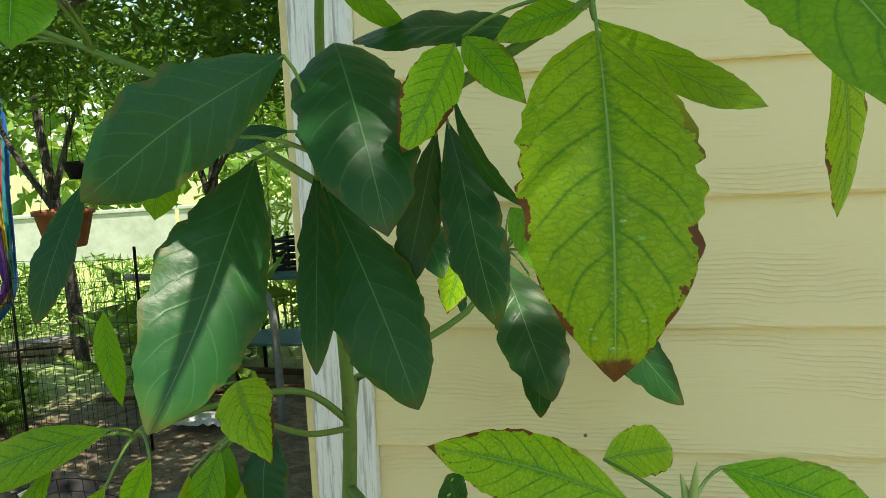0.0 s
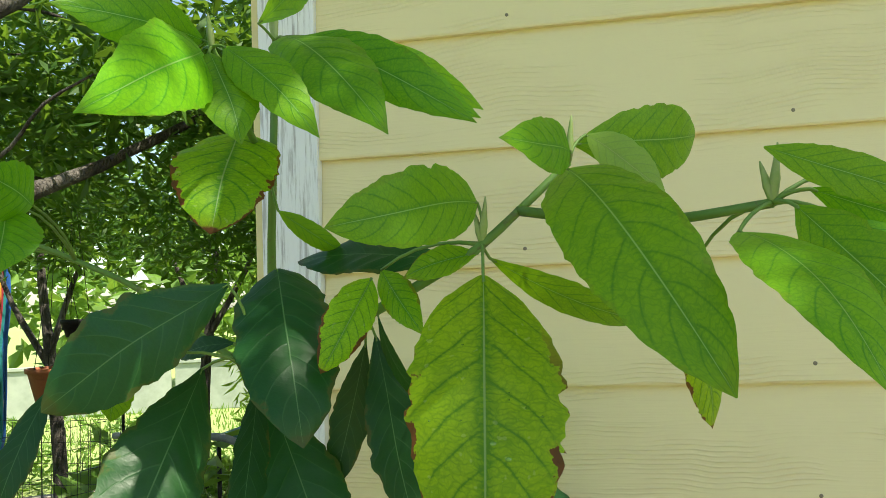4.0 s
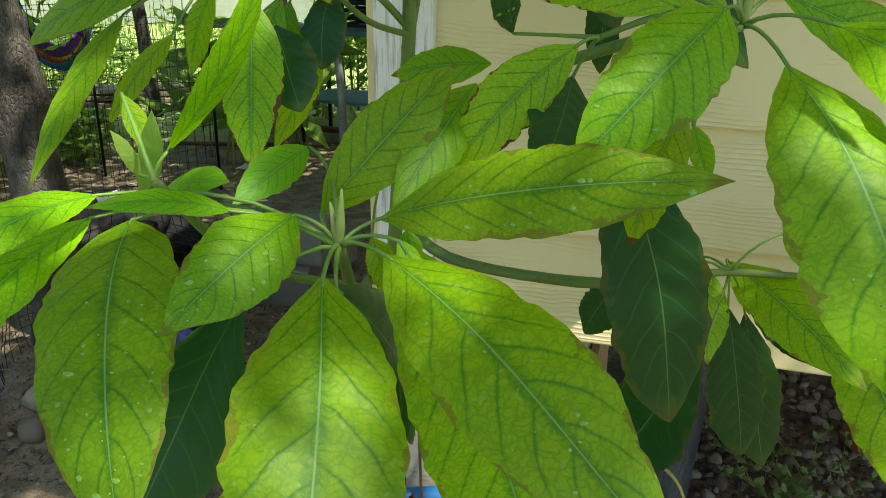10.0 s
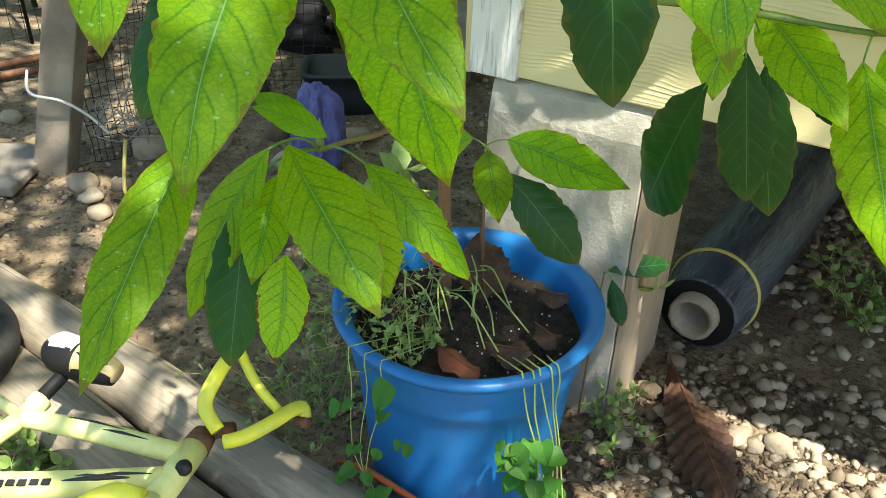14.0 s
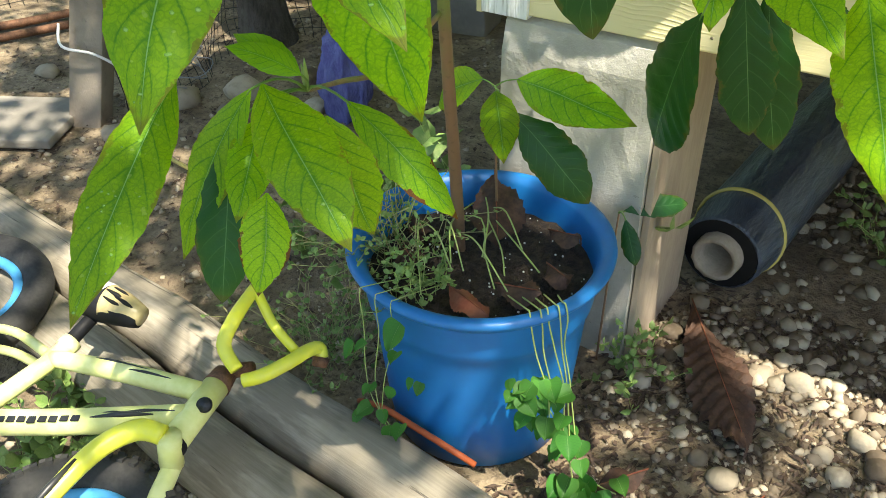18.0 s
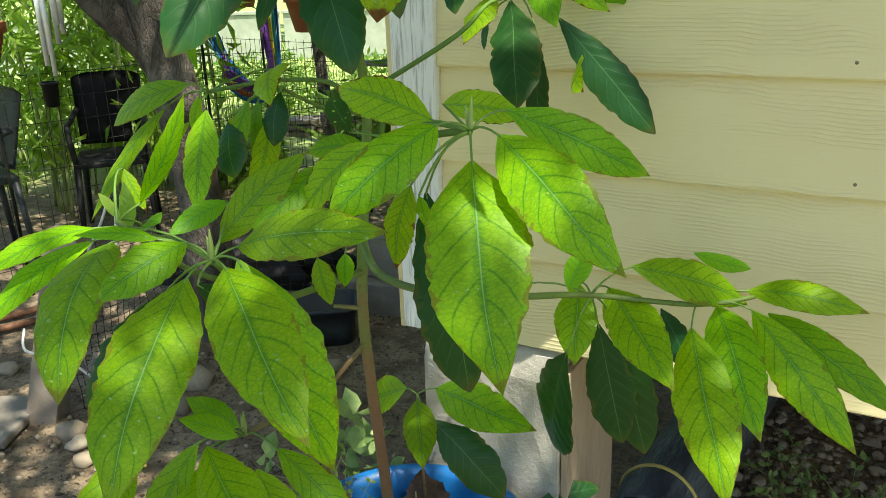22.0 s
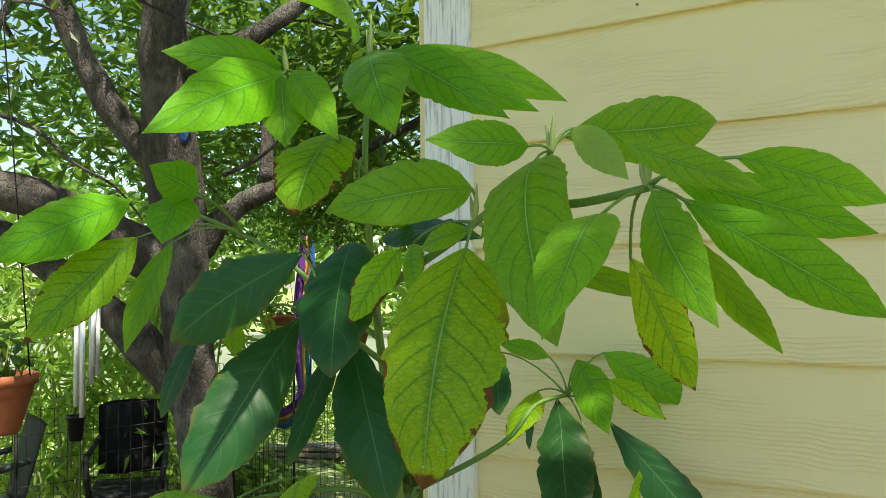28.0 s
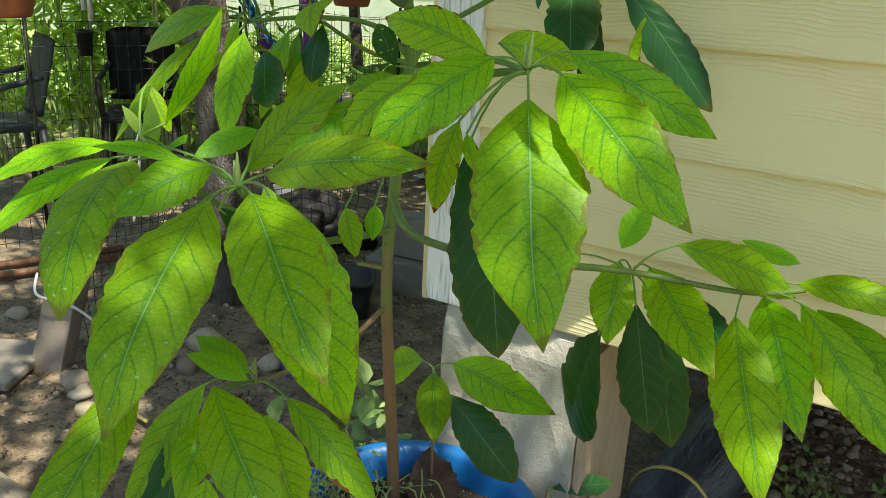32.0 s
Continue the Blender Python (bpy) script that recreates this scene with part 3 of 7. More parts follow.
# ---- the blue pot ----
POT = Vector((-0.022, 0.784, 0.0))


def build_pot():
    pot = thing("plant_pot", "large round blue plastic plant pot on the dirt", "plant pot", POT)
    prof = [(0.0, 0.002), (0.160, 0.002), (0.168, 0.009), (0.175, 0.066), (0.191, 0.258), (0.193, 0.288), (0.2005, 0.299), (0.203, 0.313), (0.2045, 0.363), (0.212, 0.378),
            (0.228, 0.387), (0.232, 0.394), (0.231, 0.400), (0.2225, 0.404), (0.210, 0.400), (0.2005, 0.387), (0.196, 0.33), (0.188, 0.28)]
    part("body", lathe(prof[:9], 72), M_BLUE, pot)
    part("rim", lathe(prof[8:], 72), M_BLUE, pot, "rolled blue rim")
    soil = thing("potting_soil", "dark potting soil filling the blue pot", "soil", POT + Vector((0, 0, 0.335)), kind="stuff")
    bm = bmesh.new()
    rings = [[bm.verts.new((0, 0, 0.0))]]
    for i in range(1, 13):
        r = 0.1965 * i / 12
        rings.append([bm.verts.new((r * math.cos(s * math.pi / 24), r * math.sin(s * math.pi / 24), 0.008 * noise.noise(Vector((r * math.cos(s * math.pi / 24) * 30, r * math.sin(s * math.pi / 24) * 30, 1)))
                                    + 0.006 * noise.noise(Vector((r * math.cos(s * math.pi / 24) * 80, r * math.sin(s * math.pi / 24) * 80, 4))))) for s in range(48)])
    for s in range(48):
        bm.faces.new((rings[0][0], rings[1][s], rings[1][(s + 1) % 48]))
    for a, b in zip(rings[1:], rings[2:]):
        for s in range(48):
            bm.faces.new((a[s], b[s], b[(s + 1) % 48], a[(s + 1) % 48]))
    part("soil_surface", bm, M_SOIL, soil)
    # white perlite grains
    rng = random.Random(4)
    bm = bmesh.new()
    for _ in range(95):
        a, q = rng.uniform(0, 6.28), 0.188 * math.sqrt(rng.random())
        bmesh.ops.create_icosphere(bm, subdivisions=1, radius=rng.uniform(0.0008, 0.0026), matrix=Matrix.Translation((q * math.cos(a), q * math.sin(a), 0.008)))
    part("perlite", bm, M_WHITE, soil, "white perlite grains")


build_pot()


# ---- the avocado tree ----
avocado = thing("avocado_tree", "young avocado tree with yellowing scorched leaves in a blue pot", "tree", (-0.085, 0.82, 0.30))
_org = avocado.location.copy()


def stem(name, pts, radii, sides=10, label=""):
    return part(name, tube([Vector(p) - _org for p in pts], radii, sides, wobble=0.08, smooth_steps=5), M_STEM, avocado, label)


VIEW = Vector((0.48, -0.22, 1.40))


SHAPES = {
    "ovate": ((0, 0.05), (0.05, 0.24), (0.10, 0.44), (0.20, 0.73), (0.30, 0.90), (0.42, 1.0), (0.55, 0.97), (0.68, 0.83), (0.80, 0.58), (0.90, 0.30), (0.96, 0.12), (1, 0.0)),
    "broad": ((0, 0.06), (0.04, 0.30), (0.10, 0.56), (0.20, 0.81), (0.33, 0.97), (0.46, 1.0), (0.60, 0.96), (0.74, 0.81), (0.85, 0.58), (0.93, 0.33), (0.97, 0.16), (1, 0.0)),
    "oblong": ((0, 0.05), (0.06, 0.20), (0.14, 0.42), (0.25, 0.68), (0.38, 0.90), (0.52, 1.0), (0.66, 0.96), (0.78, 0.81), (0.88, 0.55), (0.95, 0.28), (0.98, 0.14), (1, 0.0)),
}


def width_at(v, shape="ovate"):
    """Half width along an avocado leaf, from the petiole to the tip."""
    t = SHAPES[shape]
    for k in range(len(t) - 1):
        if v <= t[k + 1][0]:
            p0, p1, p2, p3 = t[max(k - 1, 0)], t[k], t[k + 1], t[min(k + 2, len(t) - 1)]
            h = p2[0] - p1[0]
            f = (v - p1[0]) / h
            m1 = (p2[1] - p0[1]) / max(p2[0] - p0[0], 1e-6) * h
            m2 = (p3[1] - p1[1]) / max(p3[0] - p1[0], 1e-6) * h
            return max(0.0, (2 * f**3 - 3 * f**2 + 1) * p1[1] + (f**3 - 2 * f**2 + f) * m1 + (3 * f**2 - 2 * f**3) * p2[1] + (f**3 - f**2) * m2)
    return 0.0


BLADES = {}
BROAD = (2, 10, 15, 20, 28, 41, 65, 75, 77)


def blade(base, tip, width, roll, bend, kind, seed, node=None, fold=0.12):
    """One leaf on its petiole: an arched, rippled blade with a toothed, bitten margin."""
    rng = random.Random(seed)
    base, tip = Vector(base) - _org, Vector(tip) - _org
    axis = tip - base
    length = axis.length
    mid = (base + tip) / 2
    d = axis.normalized()
    face = (VIEW - _org - mid).normalized() + Vector((0, 0, 0.35))
    n = (face - d * face.dot(d)).normalized()
    n = Matrix.Rotation(radians(roll + rng.uniform(-8, 8)), 3, d) @ n
    lift = n * bend * length * 2
    ctrl = mid + lift
    bm = bmesh.new()
    uv = bm.loops.layers.uv.new("UVMap")
    nu, nv = 10, 44
    ph, tw = rng.uniform(0, 6), radians(rng.uniform(-16, 16))
    ripple = rng.uniform(0.03, 0.07)
    curl = rng.uniform(0.0, 0.16)
    shape = "broad" if seed in BROAD else "oblong" if kind == "d" else "ovate"
    bites = [(rng.uniform(0.3, 0.95), rng.choice((-1, 1)), rng.uniform(0.03, 0.10)) for _ in range(7 if kind in "sy" else 4 if kind == "d" else 2)]
    # sideways sway of the midrib and unequal halves
    sway, skew = rng.uniform(-0.05, 0.05), rng.uniform(-0.06, 0.06)
    grid = []
    for j in range(nv + 1):
        v = j / nv
        p = base * (1 - v) ** 2 + ctrl * 2 * v * (1 - v) + tip * v * v
        t = ((ctrl - base) * (1 - v) + (tip - ctrl) * v).normalized()
        nn = (n - t * n.dot(t)).normalized()
        nn = Matrix.Rotation(tw * (v - 0.5), 3, t) @ nn
        s = nn.cross(t)
        p = p + s * (sway * width * math.sin(math.pi * v) * (1 + 0.6 * math.sin(5 * v + ph)))
        w = max(width_at(v, shape), 0.010) * width / 2
        row = []
        for i in range(nu + 1):
            u = 2 * i / nu - 1
            e = abs(u)
            h = 9 if u > 0 else 0
            edge = 1 + skew * u + (0.014 * math.sin(v * 74 + ph + h) + (0.13 if kind == "d" else 0.07) * noise.noise(Vector((v * 11, ph + h, seed))) + 0.045 * noise.noise(Vector((v * 37, ph + h, seed)))) * e * e
            for bv, bs, bd in bites:
                if u * bs > 0 and abs(v - bv) < 0.030:
                    edge -= bd * e**4 * (1 - abs(v - bv) / 0.030)
            z = w * (fold * e - (fold + curl) * e * e) + ripple * width * 0.5 * e**2 * math.sin(v * 15 + ph + h) * math.sin(math.pi * v)
            # the blade swells between the side veins
            z += 0.016 * width * math.sin(v * 53 - 9 * e + h) * e * (1 - e) * 4 * math.sin(math.pi * v)
            row.append((bm.verts.new(p + s * (u * w * edge) + nn * z), (i / nu, v)))
        grid.append(row)
    for r0, r1 in zip(grid, grid[1:]):
        for i in range(nu):
            quad = (r0[i], r0[i + 1], r1[i + 1], r1[i])
            f = bm.faces.new([q[0] for q in quad])
            for lp, q in zip(f.loops, quad):
                lp[uv].uv = q[1]
    ob = BLADES[seed] = part("leaf", bm, LEAF[kind], avocado)
    if node is not None:
        a = Vector(node) - _org
        gap = (base - a).length
        if gap > 0.008:
            c = (a + base) / 2 + Vector((0, 0, 0.12 * gap)) - d * 0.15 * gap
            pts = [a * (1 - t) ** 2 + c * 2 * t * (1 - t) + base * t * t for t in (0, 0.2, 0.4, 0.6, 0.8, 1.0)] + [base + (ctrl - base) * 0.06]
            part("petiole", tube(pts, [0.0021, 0.0016, 0.0014, 0.0013, 0.0013, 0.0013, 0.0009], 6), M_PETIOLE, ob)
    return ob


M_PETIOLE = plain("petiole_green", (0.11, 0.23, 0.035), (0.15, 0.26, 0.05), 60, 0.5, 0, 0)


def bud(base, tip):
    """A folded young leaf at a shoot's end."""
    a, t = Vector(base) - _org, Vector(tip) - _org
    part("bud", tube([a, a * 0.6 + t * 0.4, t], [0.0022, 0.0032, 0.0005], 6, smooth_steps=3), M_BUD, avocado, "pale young leaf bud")


M_BUD = plain("young_bud", (0.22, 0.33, 0.08), (0.28, 0.34, 0.12), 80, 0.5, 0, 0)
stem('trunk', [(-0.088, 0.822, 0.285), (-0.075, 0.790, 0.500), (-0.050, 0.735, 0.700), (-0.031, 0.696, 0.888), (-0.022, 0.703, 1.050), (-0.014, 0.716, 1.201), (-0.005, 0.680, 1.350), (0.005, 0.640, 1.480), (0.017, 0.609, 1.582), (0.033, 0.580, 1.668), (0.034, 0.591, 1.793)], [.0120,.0106,.0096,.0088,.0082,.0074,.0064,.0052,.0044,.0038,.0032], 14)
stem('branch', [(0.005, 0.645, 1.470), (0.070, 0.550, 1.500), (0.146, 0.473, 1.519), (0.210, 0.460, 1.550), (0.253, 0.454, 1.574), (0.319, 0.479, 1.636)], [0.0055, 0.0050, 0.0045, 0.0040, 0.0035, 0.0030])
stem('branch', [(0.280, 0.464, 1.599), (0.368, 0.397, 1.580), (0.445, 0.359, 1.584)], [0.0040, 0.0035, 0.0030])
stem('branch', [(0.000, 0.660, 1.420), (0.030, 0.550, 1.460), (0.058, 0.469, 1.484)], [0.0042, 0.0034, 0.0026])
stem('branch', [(0.002, 0.650, 1.450), (-0.070, 0.640, 1.500), (-0.140, 0.630, 1.555), (-0.216, 0.630, 1.590), (-0.276, 0.600, 1.620)], [0.0042, 0.0038, 0.0034, 0.0030, 0.0026])
stem('branch', [(0.031, 0.585, 1.650), (0.040, 0.510, 1.690), (0.049, 0.426, 1.737)], [0.0036, 0.0030, 0.0026])
stem('branch', [(-0.024, 0.773, 1.232), (0.104, 0.785, 1.305), (0.110, 0.880, 1.345), (0.127, 0.954, 1.351)], [0.0042, 0.0037, 0.0031, 0.0026])
stem('branch', [(-0.016, 0.712, 1.180), (-0.024, 0.773, 1.232)], [0.0060, 0.0050])
stem('branch', [(-0.015, 0.710, 1.130), (0.050, 0.620, 1.140), (0.150, 0.520, 1.190), (0.250, 0.460, 1.230), (0.308, 0.437, 1.242)], [0.0060, 0.0054, 0.0047, 0.0041, 0.0035])
stem('branch', [(-0.014, 0.716, 1.201), (-0.050, 0.680, 1.245), (-0.100, 0.610, 1.255), (-0.153, 0.541, 1.247)], [0.0042, 0.0037, 0.0031, 0.0026])
stem('branch', [(-0.028, 0.700, 0.950), (0.000, 0.550, 0.980), (0.050, 0.400, 1.030), (0.092, 0.276, 1.123)], [0.0060, 0.0052, 0.0043, 0.0035])
stem('branch', [(-0.031, 0.696, 0.888), (-0.060, 0.660, 0.900)], [0.0040, 0.0030])
stem('branch', [(-0.025, 0.700, 1.000), (0.060, 0.620, 0.985), (0.200, 0.560, 1.000), (0.280, 0.620, 0.990), (0.340, 0.720, 0.965), (0.466, 0.795, 0.945), (0.530, 0.870, 0.940)], [0.0065, 0.0059, 0.0053, 0.0047, 0.0042, 0.0036, 0.0030])
stem('branch', [(-0.040, 0.710, 0.820), (-0.020, 0.550, 0.800), (0.000, 0.440, 0.830), (0.033, 0.349, 0.864)], [0.0042, 0.0037, 0.0031, 0.0026])
stem('branch', [(0.050, 0.400, 1.040), (0.000, 0.330, 1.080), (-0.011, 0.250, 1.160)], [0.0040, 0.0035, 0.0030])
stem('branch', [(-0.055, 0.900, 0.290), (-0.060, 0.900, 0.450), (-0.066, 0.900, 0.623)], [0.0030, 0.0025, 0.0020])
stem('branch', [(0.130, 1.000, 0.020), (0.135, 1.000, 0.250), (0.140, 1.000, 0.385)], [0.0025, 0.0022, 0.0018])
stem('branch', [(0.308, 0.437, 1.242), (0.264, 0.428, 1.249), (0.219, 0.419, 1.233)], [0.0026, 0.0023, 0.0020])
blade((0.044, 0.455, 1.552), (-0.070, 0.380, 1.461), 0.069, 0, 0.06, 'd', 1, (0.058, 0.469, 1.484))
blade((0.060, 0.519, 1.566), (0.126, 0.401, 1.431), 0.082, 0, 0.08, 'd', 2, (0.058, 0.469, 1.484))
blade((-0.005, 0.504, 1.481), (-0.023, 0.356, 1.316), 0.080, 0, 0.06, 'd', 3, (0.058, 0.469, 1.484))
blade((0.031, 0.540, 1.468), (0.073, 0.401, 1.342), 0.030, 20, 0.03, 'd', 4, (0.058, 0.469, 1.484))
blade((0.035, 0.549, 1.458), (0.112, 0.513, 1.283), 0.077, 0, 0.04, 'd', 5, (0.058, 0.469, 1.484))
blade((-0.139, 0.486, 1.470), (-0.168, 0.450, 1.365), 0.034, 30, 0.06, 'd', 6, None)
blade((-0.137, 0.491, 1.367), (-0.150, 0.523, 1.278), 0.024, 40, 0.04, 'm', 7, None)
blade((0.021, 0.516, 1.502), (-0.049, 0.541, 1.490), 0.021, 20, 0.06, 'd', 8, (0.058, 0.469, 1.484))
blade((-0.049, 0.451, 1.487), (-0.075, 0.474, 1.440), 0.030, 20, 0.04, 'm', 9, (0.058, 0.469, 1.484))
blade((0.162, 0.463, 1.552), (0.133, 0.421, 1.482), 0.036, 0, 0.1, 's', 10, (0.146, 0.473, 1.519))
blade((0.127, 0.558, 1.497), (0.094, 0.554, 1.367), 0.035, 15, -0.05, 'd', 11, (0.146, 0.473, 1.519))
blade((0.137, 0.556, 1.503), (0.175, 0.523, 1.346), 0.049, 0, 0.04, 'd', 12, (0.146, 0.473, 1.519))
blade((0.147, 0.531, 1.523), (0.196, 0.557, 1.434), 0.017, 60, 0.16, 'd', 13, (0.146, 0.473, 1.519))
blade((0.214, 0.536, 1.565), (0.054, 0.584, 1.575), 0.057, 45, 0.05, 'd', 14, (0.253, 0.454, 1.574))
blade((0.256, 0.431, 1.550), (0.262, 0.348, 1.355), 0.106, 0, 0.1, 's', 15, (0.253, 0.454, 1.574))
blade((0.249, 0.451, 1.567), (0.188, 0.461, 1.551), 0.026, 20, 0.1, 'c', 16, (0.253, 0.454, 1.574))
blade((0.165, 0.482, 1.559), (0.213, 0.420, 1.508), 0.028, 25, 0.05, 'c', 17, (0.253, 0.454, 1.574))
blade((0.253, 0.488, 1.565), (0.393, 0.656, 1.505), 0.034, 55, 0.08, 'm', 18, (0.253, 0.454, 1.574))
blade((0.398, 0.458, 1.538), (0.423, 0.556, 1.419), 0.050, -35, 0.06, 's', 19, (0.445, 0.359, 1.584))
blade((0.319, 0.446, 1.626), (0.408, 0.284, 1.477), 0.074, 0, 0.12, 'm', 20, (0.319, 0.479, 1.636))
blade((0.421, 0.336, 1.566), (0.450, 0.170, 1.489), 0.046, 0, 0.08, 'm', 21, (0.445, 0.359, 1.584))
blade((0.454, 0.342, 1.580), (0.512, 0.275, 1.491), 0.040, 0, 0.1, 'm', 22, (0.445, 0.359, 1.584))
blade((0.476, 0.339, 1.572), (0.589, 0.443, 1.491), 0.042, 0, 0.1, 'm', 23, (0.445, 0.359, 1.584))
blade((0.464, 0.349, 1.590), (0.586, 0.398, 1.548), 0.036, 10, 0.1, 'm', 24, (0.445, 0.359, 1.584))
blade((0.491, 0.304, 1.545), (0.526, 0.394, 1.468), 0.025, 20, 0.05, 'm', 25, None)
blade((0.502, 0.378, 1.603), (0.592, 0.433, 1.571), 0.033, 0, 0.1, 'm', 26, (0.445, 0.359, 1.584))
blade((0.323, 0.423, 1.634), (0.286, 0.318, 1.628), 0.038, 0, 0.08, 'm', 27, (0.319, 0.479, 1.636))
blade((0.250, 0.454, 1.606), (0.165, 0.348, 1.583), 0.055, 0, 0.14, 'm', 28, (0.253, 0.454, 1.574))
blade((0.323, 0.502, 1.654), (0.43, 0.634, 1.678), 0.062, 20, 0.16, 'm', 29, (0.319, 0.479, 1.636))
blade((0.333, 0.492, 1.659), (0.391, 0.478, 1.606), 0.032, 0, 0.06, 'l', 30, (0.319, 0.479, 1.636))
blade((0.437, 0.333, 1.614), (0.531, 0.330, 1.573), 0.025, 10, 0.1, 'm', 31, None)
blade((0.03, 0.445, 1.742), (0.057, 0.241, 1.645), 0.066, 0, 0.1, 'm', 32, (0.049, 0.426, 1.737))
blade((0.04, 0.43, 1.745), (-0.018, 0.323, 1.745), 0.045, 0, 0.1, 'm', 33, (0.049, 0.426, 1.737))
blade((0.052, 0.415, 1.73), (0.098, 0.37, 1.647), 0.048, 0, 0.06, 'm', 34, (0.049, 0.426, 1.737))
blade((0.062, 0.42, 1.735), (0.151, 0.383, 1.65), 0.040, 0, 0.08, 'm', 35, (0.049, 0.426, 1.737))
blade((0.05, 0.57, 1.79), (0.193, 0.413, 1.655), 0.072, 0, 0.08, 'm', 36, (0.034, 0.591, 1.793))
blade((0.03, 0.56, 1.802), (0.174, 0.253, 1.749), 0.041, 0, 0.1, 'm', 37, (0.034, 0.591, 1.793))
blade((0.062, 0.59, 1.795), (0.236, 0.56, 1.69), 0.056, 0, 0.1, 'm', 38, (0.034, 0.591, 1.793))
blade((0.05, 0.62, 1.805), (0.212, 0.772, 1.75), 0.050, 0, 0.12, 'm', 39, (0.034, 0.591, 1.793))
blade((0.065, 0.61, 1.8), (0.226, 0.655, 1.715), 0.050, 10, 0.12, 'm', 40, (0.034, 0.591, 1.793))
blade((0.014, 0.545, 1.696), (0.027, 0.461, 1.594), 0.092, 20, 0.12, 's', 41, None)
blade((0.049, 0.551, 1.621), (0.103, 0.592, 1.579), 0.021, 20, 0.08, 'm', 42, (0.035, 0.571, 1.668))
blade((-0.361, 0.555, 1.641), (-0.406, 0.364, 1.550), 0.074, 0, 0.1, 'm', 43, None)
blade((-0.367, 0.572, 1.589), (-0.427, 0.440, 1.444), 0.082, 0, 0.06, 's', 44, (-0.216, 0.630, 1.590))
blade((-0.337, 0.610, 1.583), (-0.367, 0.553, 1.426), 0.044, 20, 0.06, 'm', 45, (-0.216, 0.630, 1.590))
blade((-0.193, 0.5, 1.634), (-0.155, 0.44, 1.568), 0.060, 0, 0.05, 'm', 46, (-0.216, 0.630, 1.590))
blade((-0.183, 0.52, 1.636), (-0.178, 0.44, 1.662), 0.056, 0, 0.12, 'm', 47, (-0.216, 0.630, 1.590))
blade((-0.367, 0.553, 1.629), (-0.380, 0.411, 1.546), 0.049, 20, 0.06, 'm', 48, None)
blade((0.203, 0.927, 1.320), (0.346, 0.980, 1.141), 0.064, 0, 0.04, 'd', 49, (0.127, 0.954, 1.351))
blade((0.117, 0.939, 1.345), (0.193, 0.797, 1.201), 0.080, 0, 0.03, 'd', 50, (0.127, 0.954, 1.351))
blade((0.175, 0.916, 1.289), (0.164, 0.954, 1.129), 0.046, 30, 0.04, 'd', 51, (0.127, 0.954, 1.351))
blade((0.073, 0.966, 1.353), (0.062, 0.882, 1.282), 0.055, 20, 0.06, 's', 52, (0.127, 0.954, 1.351))
blade((0.133, 0.980, 1.402), (0.208, 0.909, 1.307), 0.059, 10, 0.06, 'm', 53, (0.127, 0.954, 1.351))
blade((0.175, 0.979, 1.414), (0.279, 1.091, 1.330), 0.059, 0, 0.06, 'm', 54, (0.127, 0.954, 1.351))
blade((0.194, 0.947, 1.379), (0.278, 0.946, 1.327), 0.038, 0, 0.06, 's', 55, (0.127, 0.954, 1.351))
blade((0.092, 0.968, 1.406), (0.022, 0.936, 1.425), 0.033, 10, 0.1, 'm', 56, (0.127, 0.954, 1.351))
blade((0.019, 0.934, 1.414), (0.064, 0.856, 1.330), 0.042, 30, 0.04, 'd', 57, (0.127, 0.954, 1.351))
blade((0.069, 0.958, 1.320), (0.073, 0.933, 1.269), 0.017, 40, 0.06, 'd', 58, (0.127, 0.954, 1.351))
blade((0.283, 0.824, 1.272), (0.245, 0.930, 1.209), 0.046, 40, 0.1, 's', 59, None)
blade((0.102, 0.230, 1.122), (0.166, 0.058, 0.983), 0.083, 8, 0.1, 'c', 60, (0.092, 0.276, 1.123))
blade((0.128, 0.257, 1.128), (0.304, 0.153, 1.033), 0.077, 0, 0.1, 'c', 61, (0.092, 0.276, 1.123))
blade((0.131, 0.273, 1.131), (0.217, 0.288, 0.904), 0.087, 0, 0.1, 'c', 62, (0.092, 0.276, 1.123))
blade((0.111, 0.295, 1.136), (0.307, 0.283, 1.180), 0.054, 0, 0.08, 'c', 63, (0.092, 0.276, 1.123))
blade((0.061, 0.319, 1.126), (0.128, 0.396, 1.215), 0.046, 0, 0.12, 'c', 64, (0.092, 0.276, 1.123))
blade((-0.035, 0.256, 1.132), (0.055, 0.104, 1.035), 0.073, 28, 0.14, 'c', 65, (0.092, 0.276, 1.123))
blade((0.069, 0.266, 1.143), (0.041, 0.169, 1.107), 0.049, 12, 0.1, 'c', 66, (0.092, 0.276, 1.123))
blade((0.028, 0.266, 1.141), (-0.025, 0.205, 1.156), 0.018, 20, 0.1, 'c', 67, (0.092, 0.276, 1.123))
blade((-0.056, 0.255, 1.146), (-0.097, 0.134, 1.116), 0.037, 25, 0.1, 'c', 68, (0.092, 0.276, 1.123))
blade((-0.065, 0.257, 1.130), (-0.083, 0.124, 1.068), 0.041, 25, 0.1, 'c', 69, (0.092, 0.276, 1.123))
blade((0.032, 0.264, 1.085), (-0.013, 0.179, 0.947), 0.067, 0, 0.05, 'd', 70, (0.092, 0.276, 1.123))
blade((0.105, 0.240, 1.112), (0.084, 0.432, 0.918), 0.093, 0, 0.05, 'd', 71, (0.092, 0.276, 1.123))
blade((0.334, 0.390, 1.224), (0.422, 0.272, 1.051), 0.097, 0, 0.12, 'c', 72, (0.308, 0.437, 1.242))
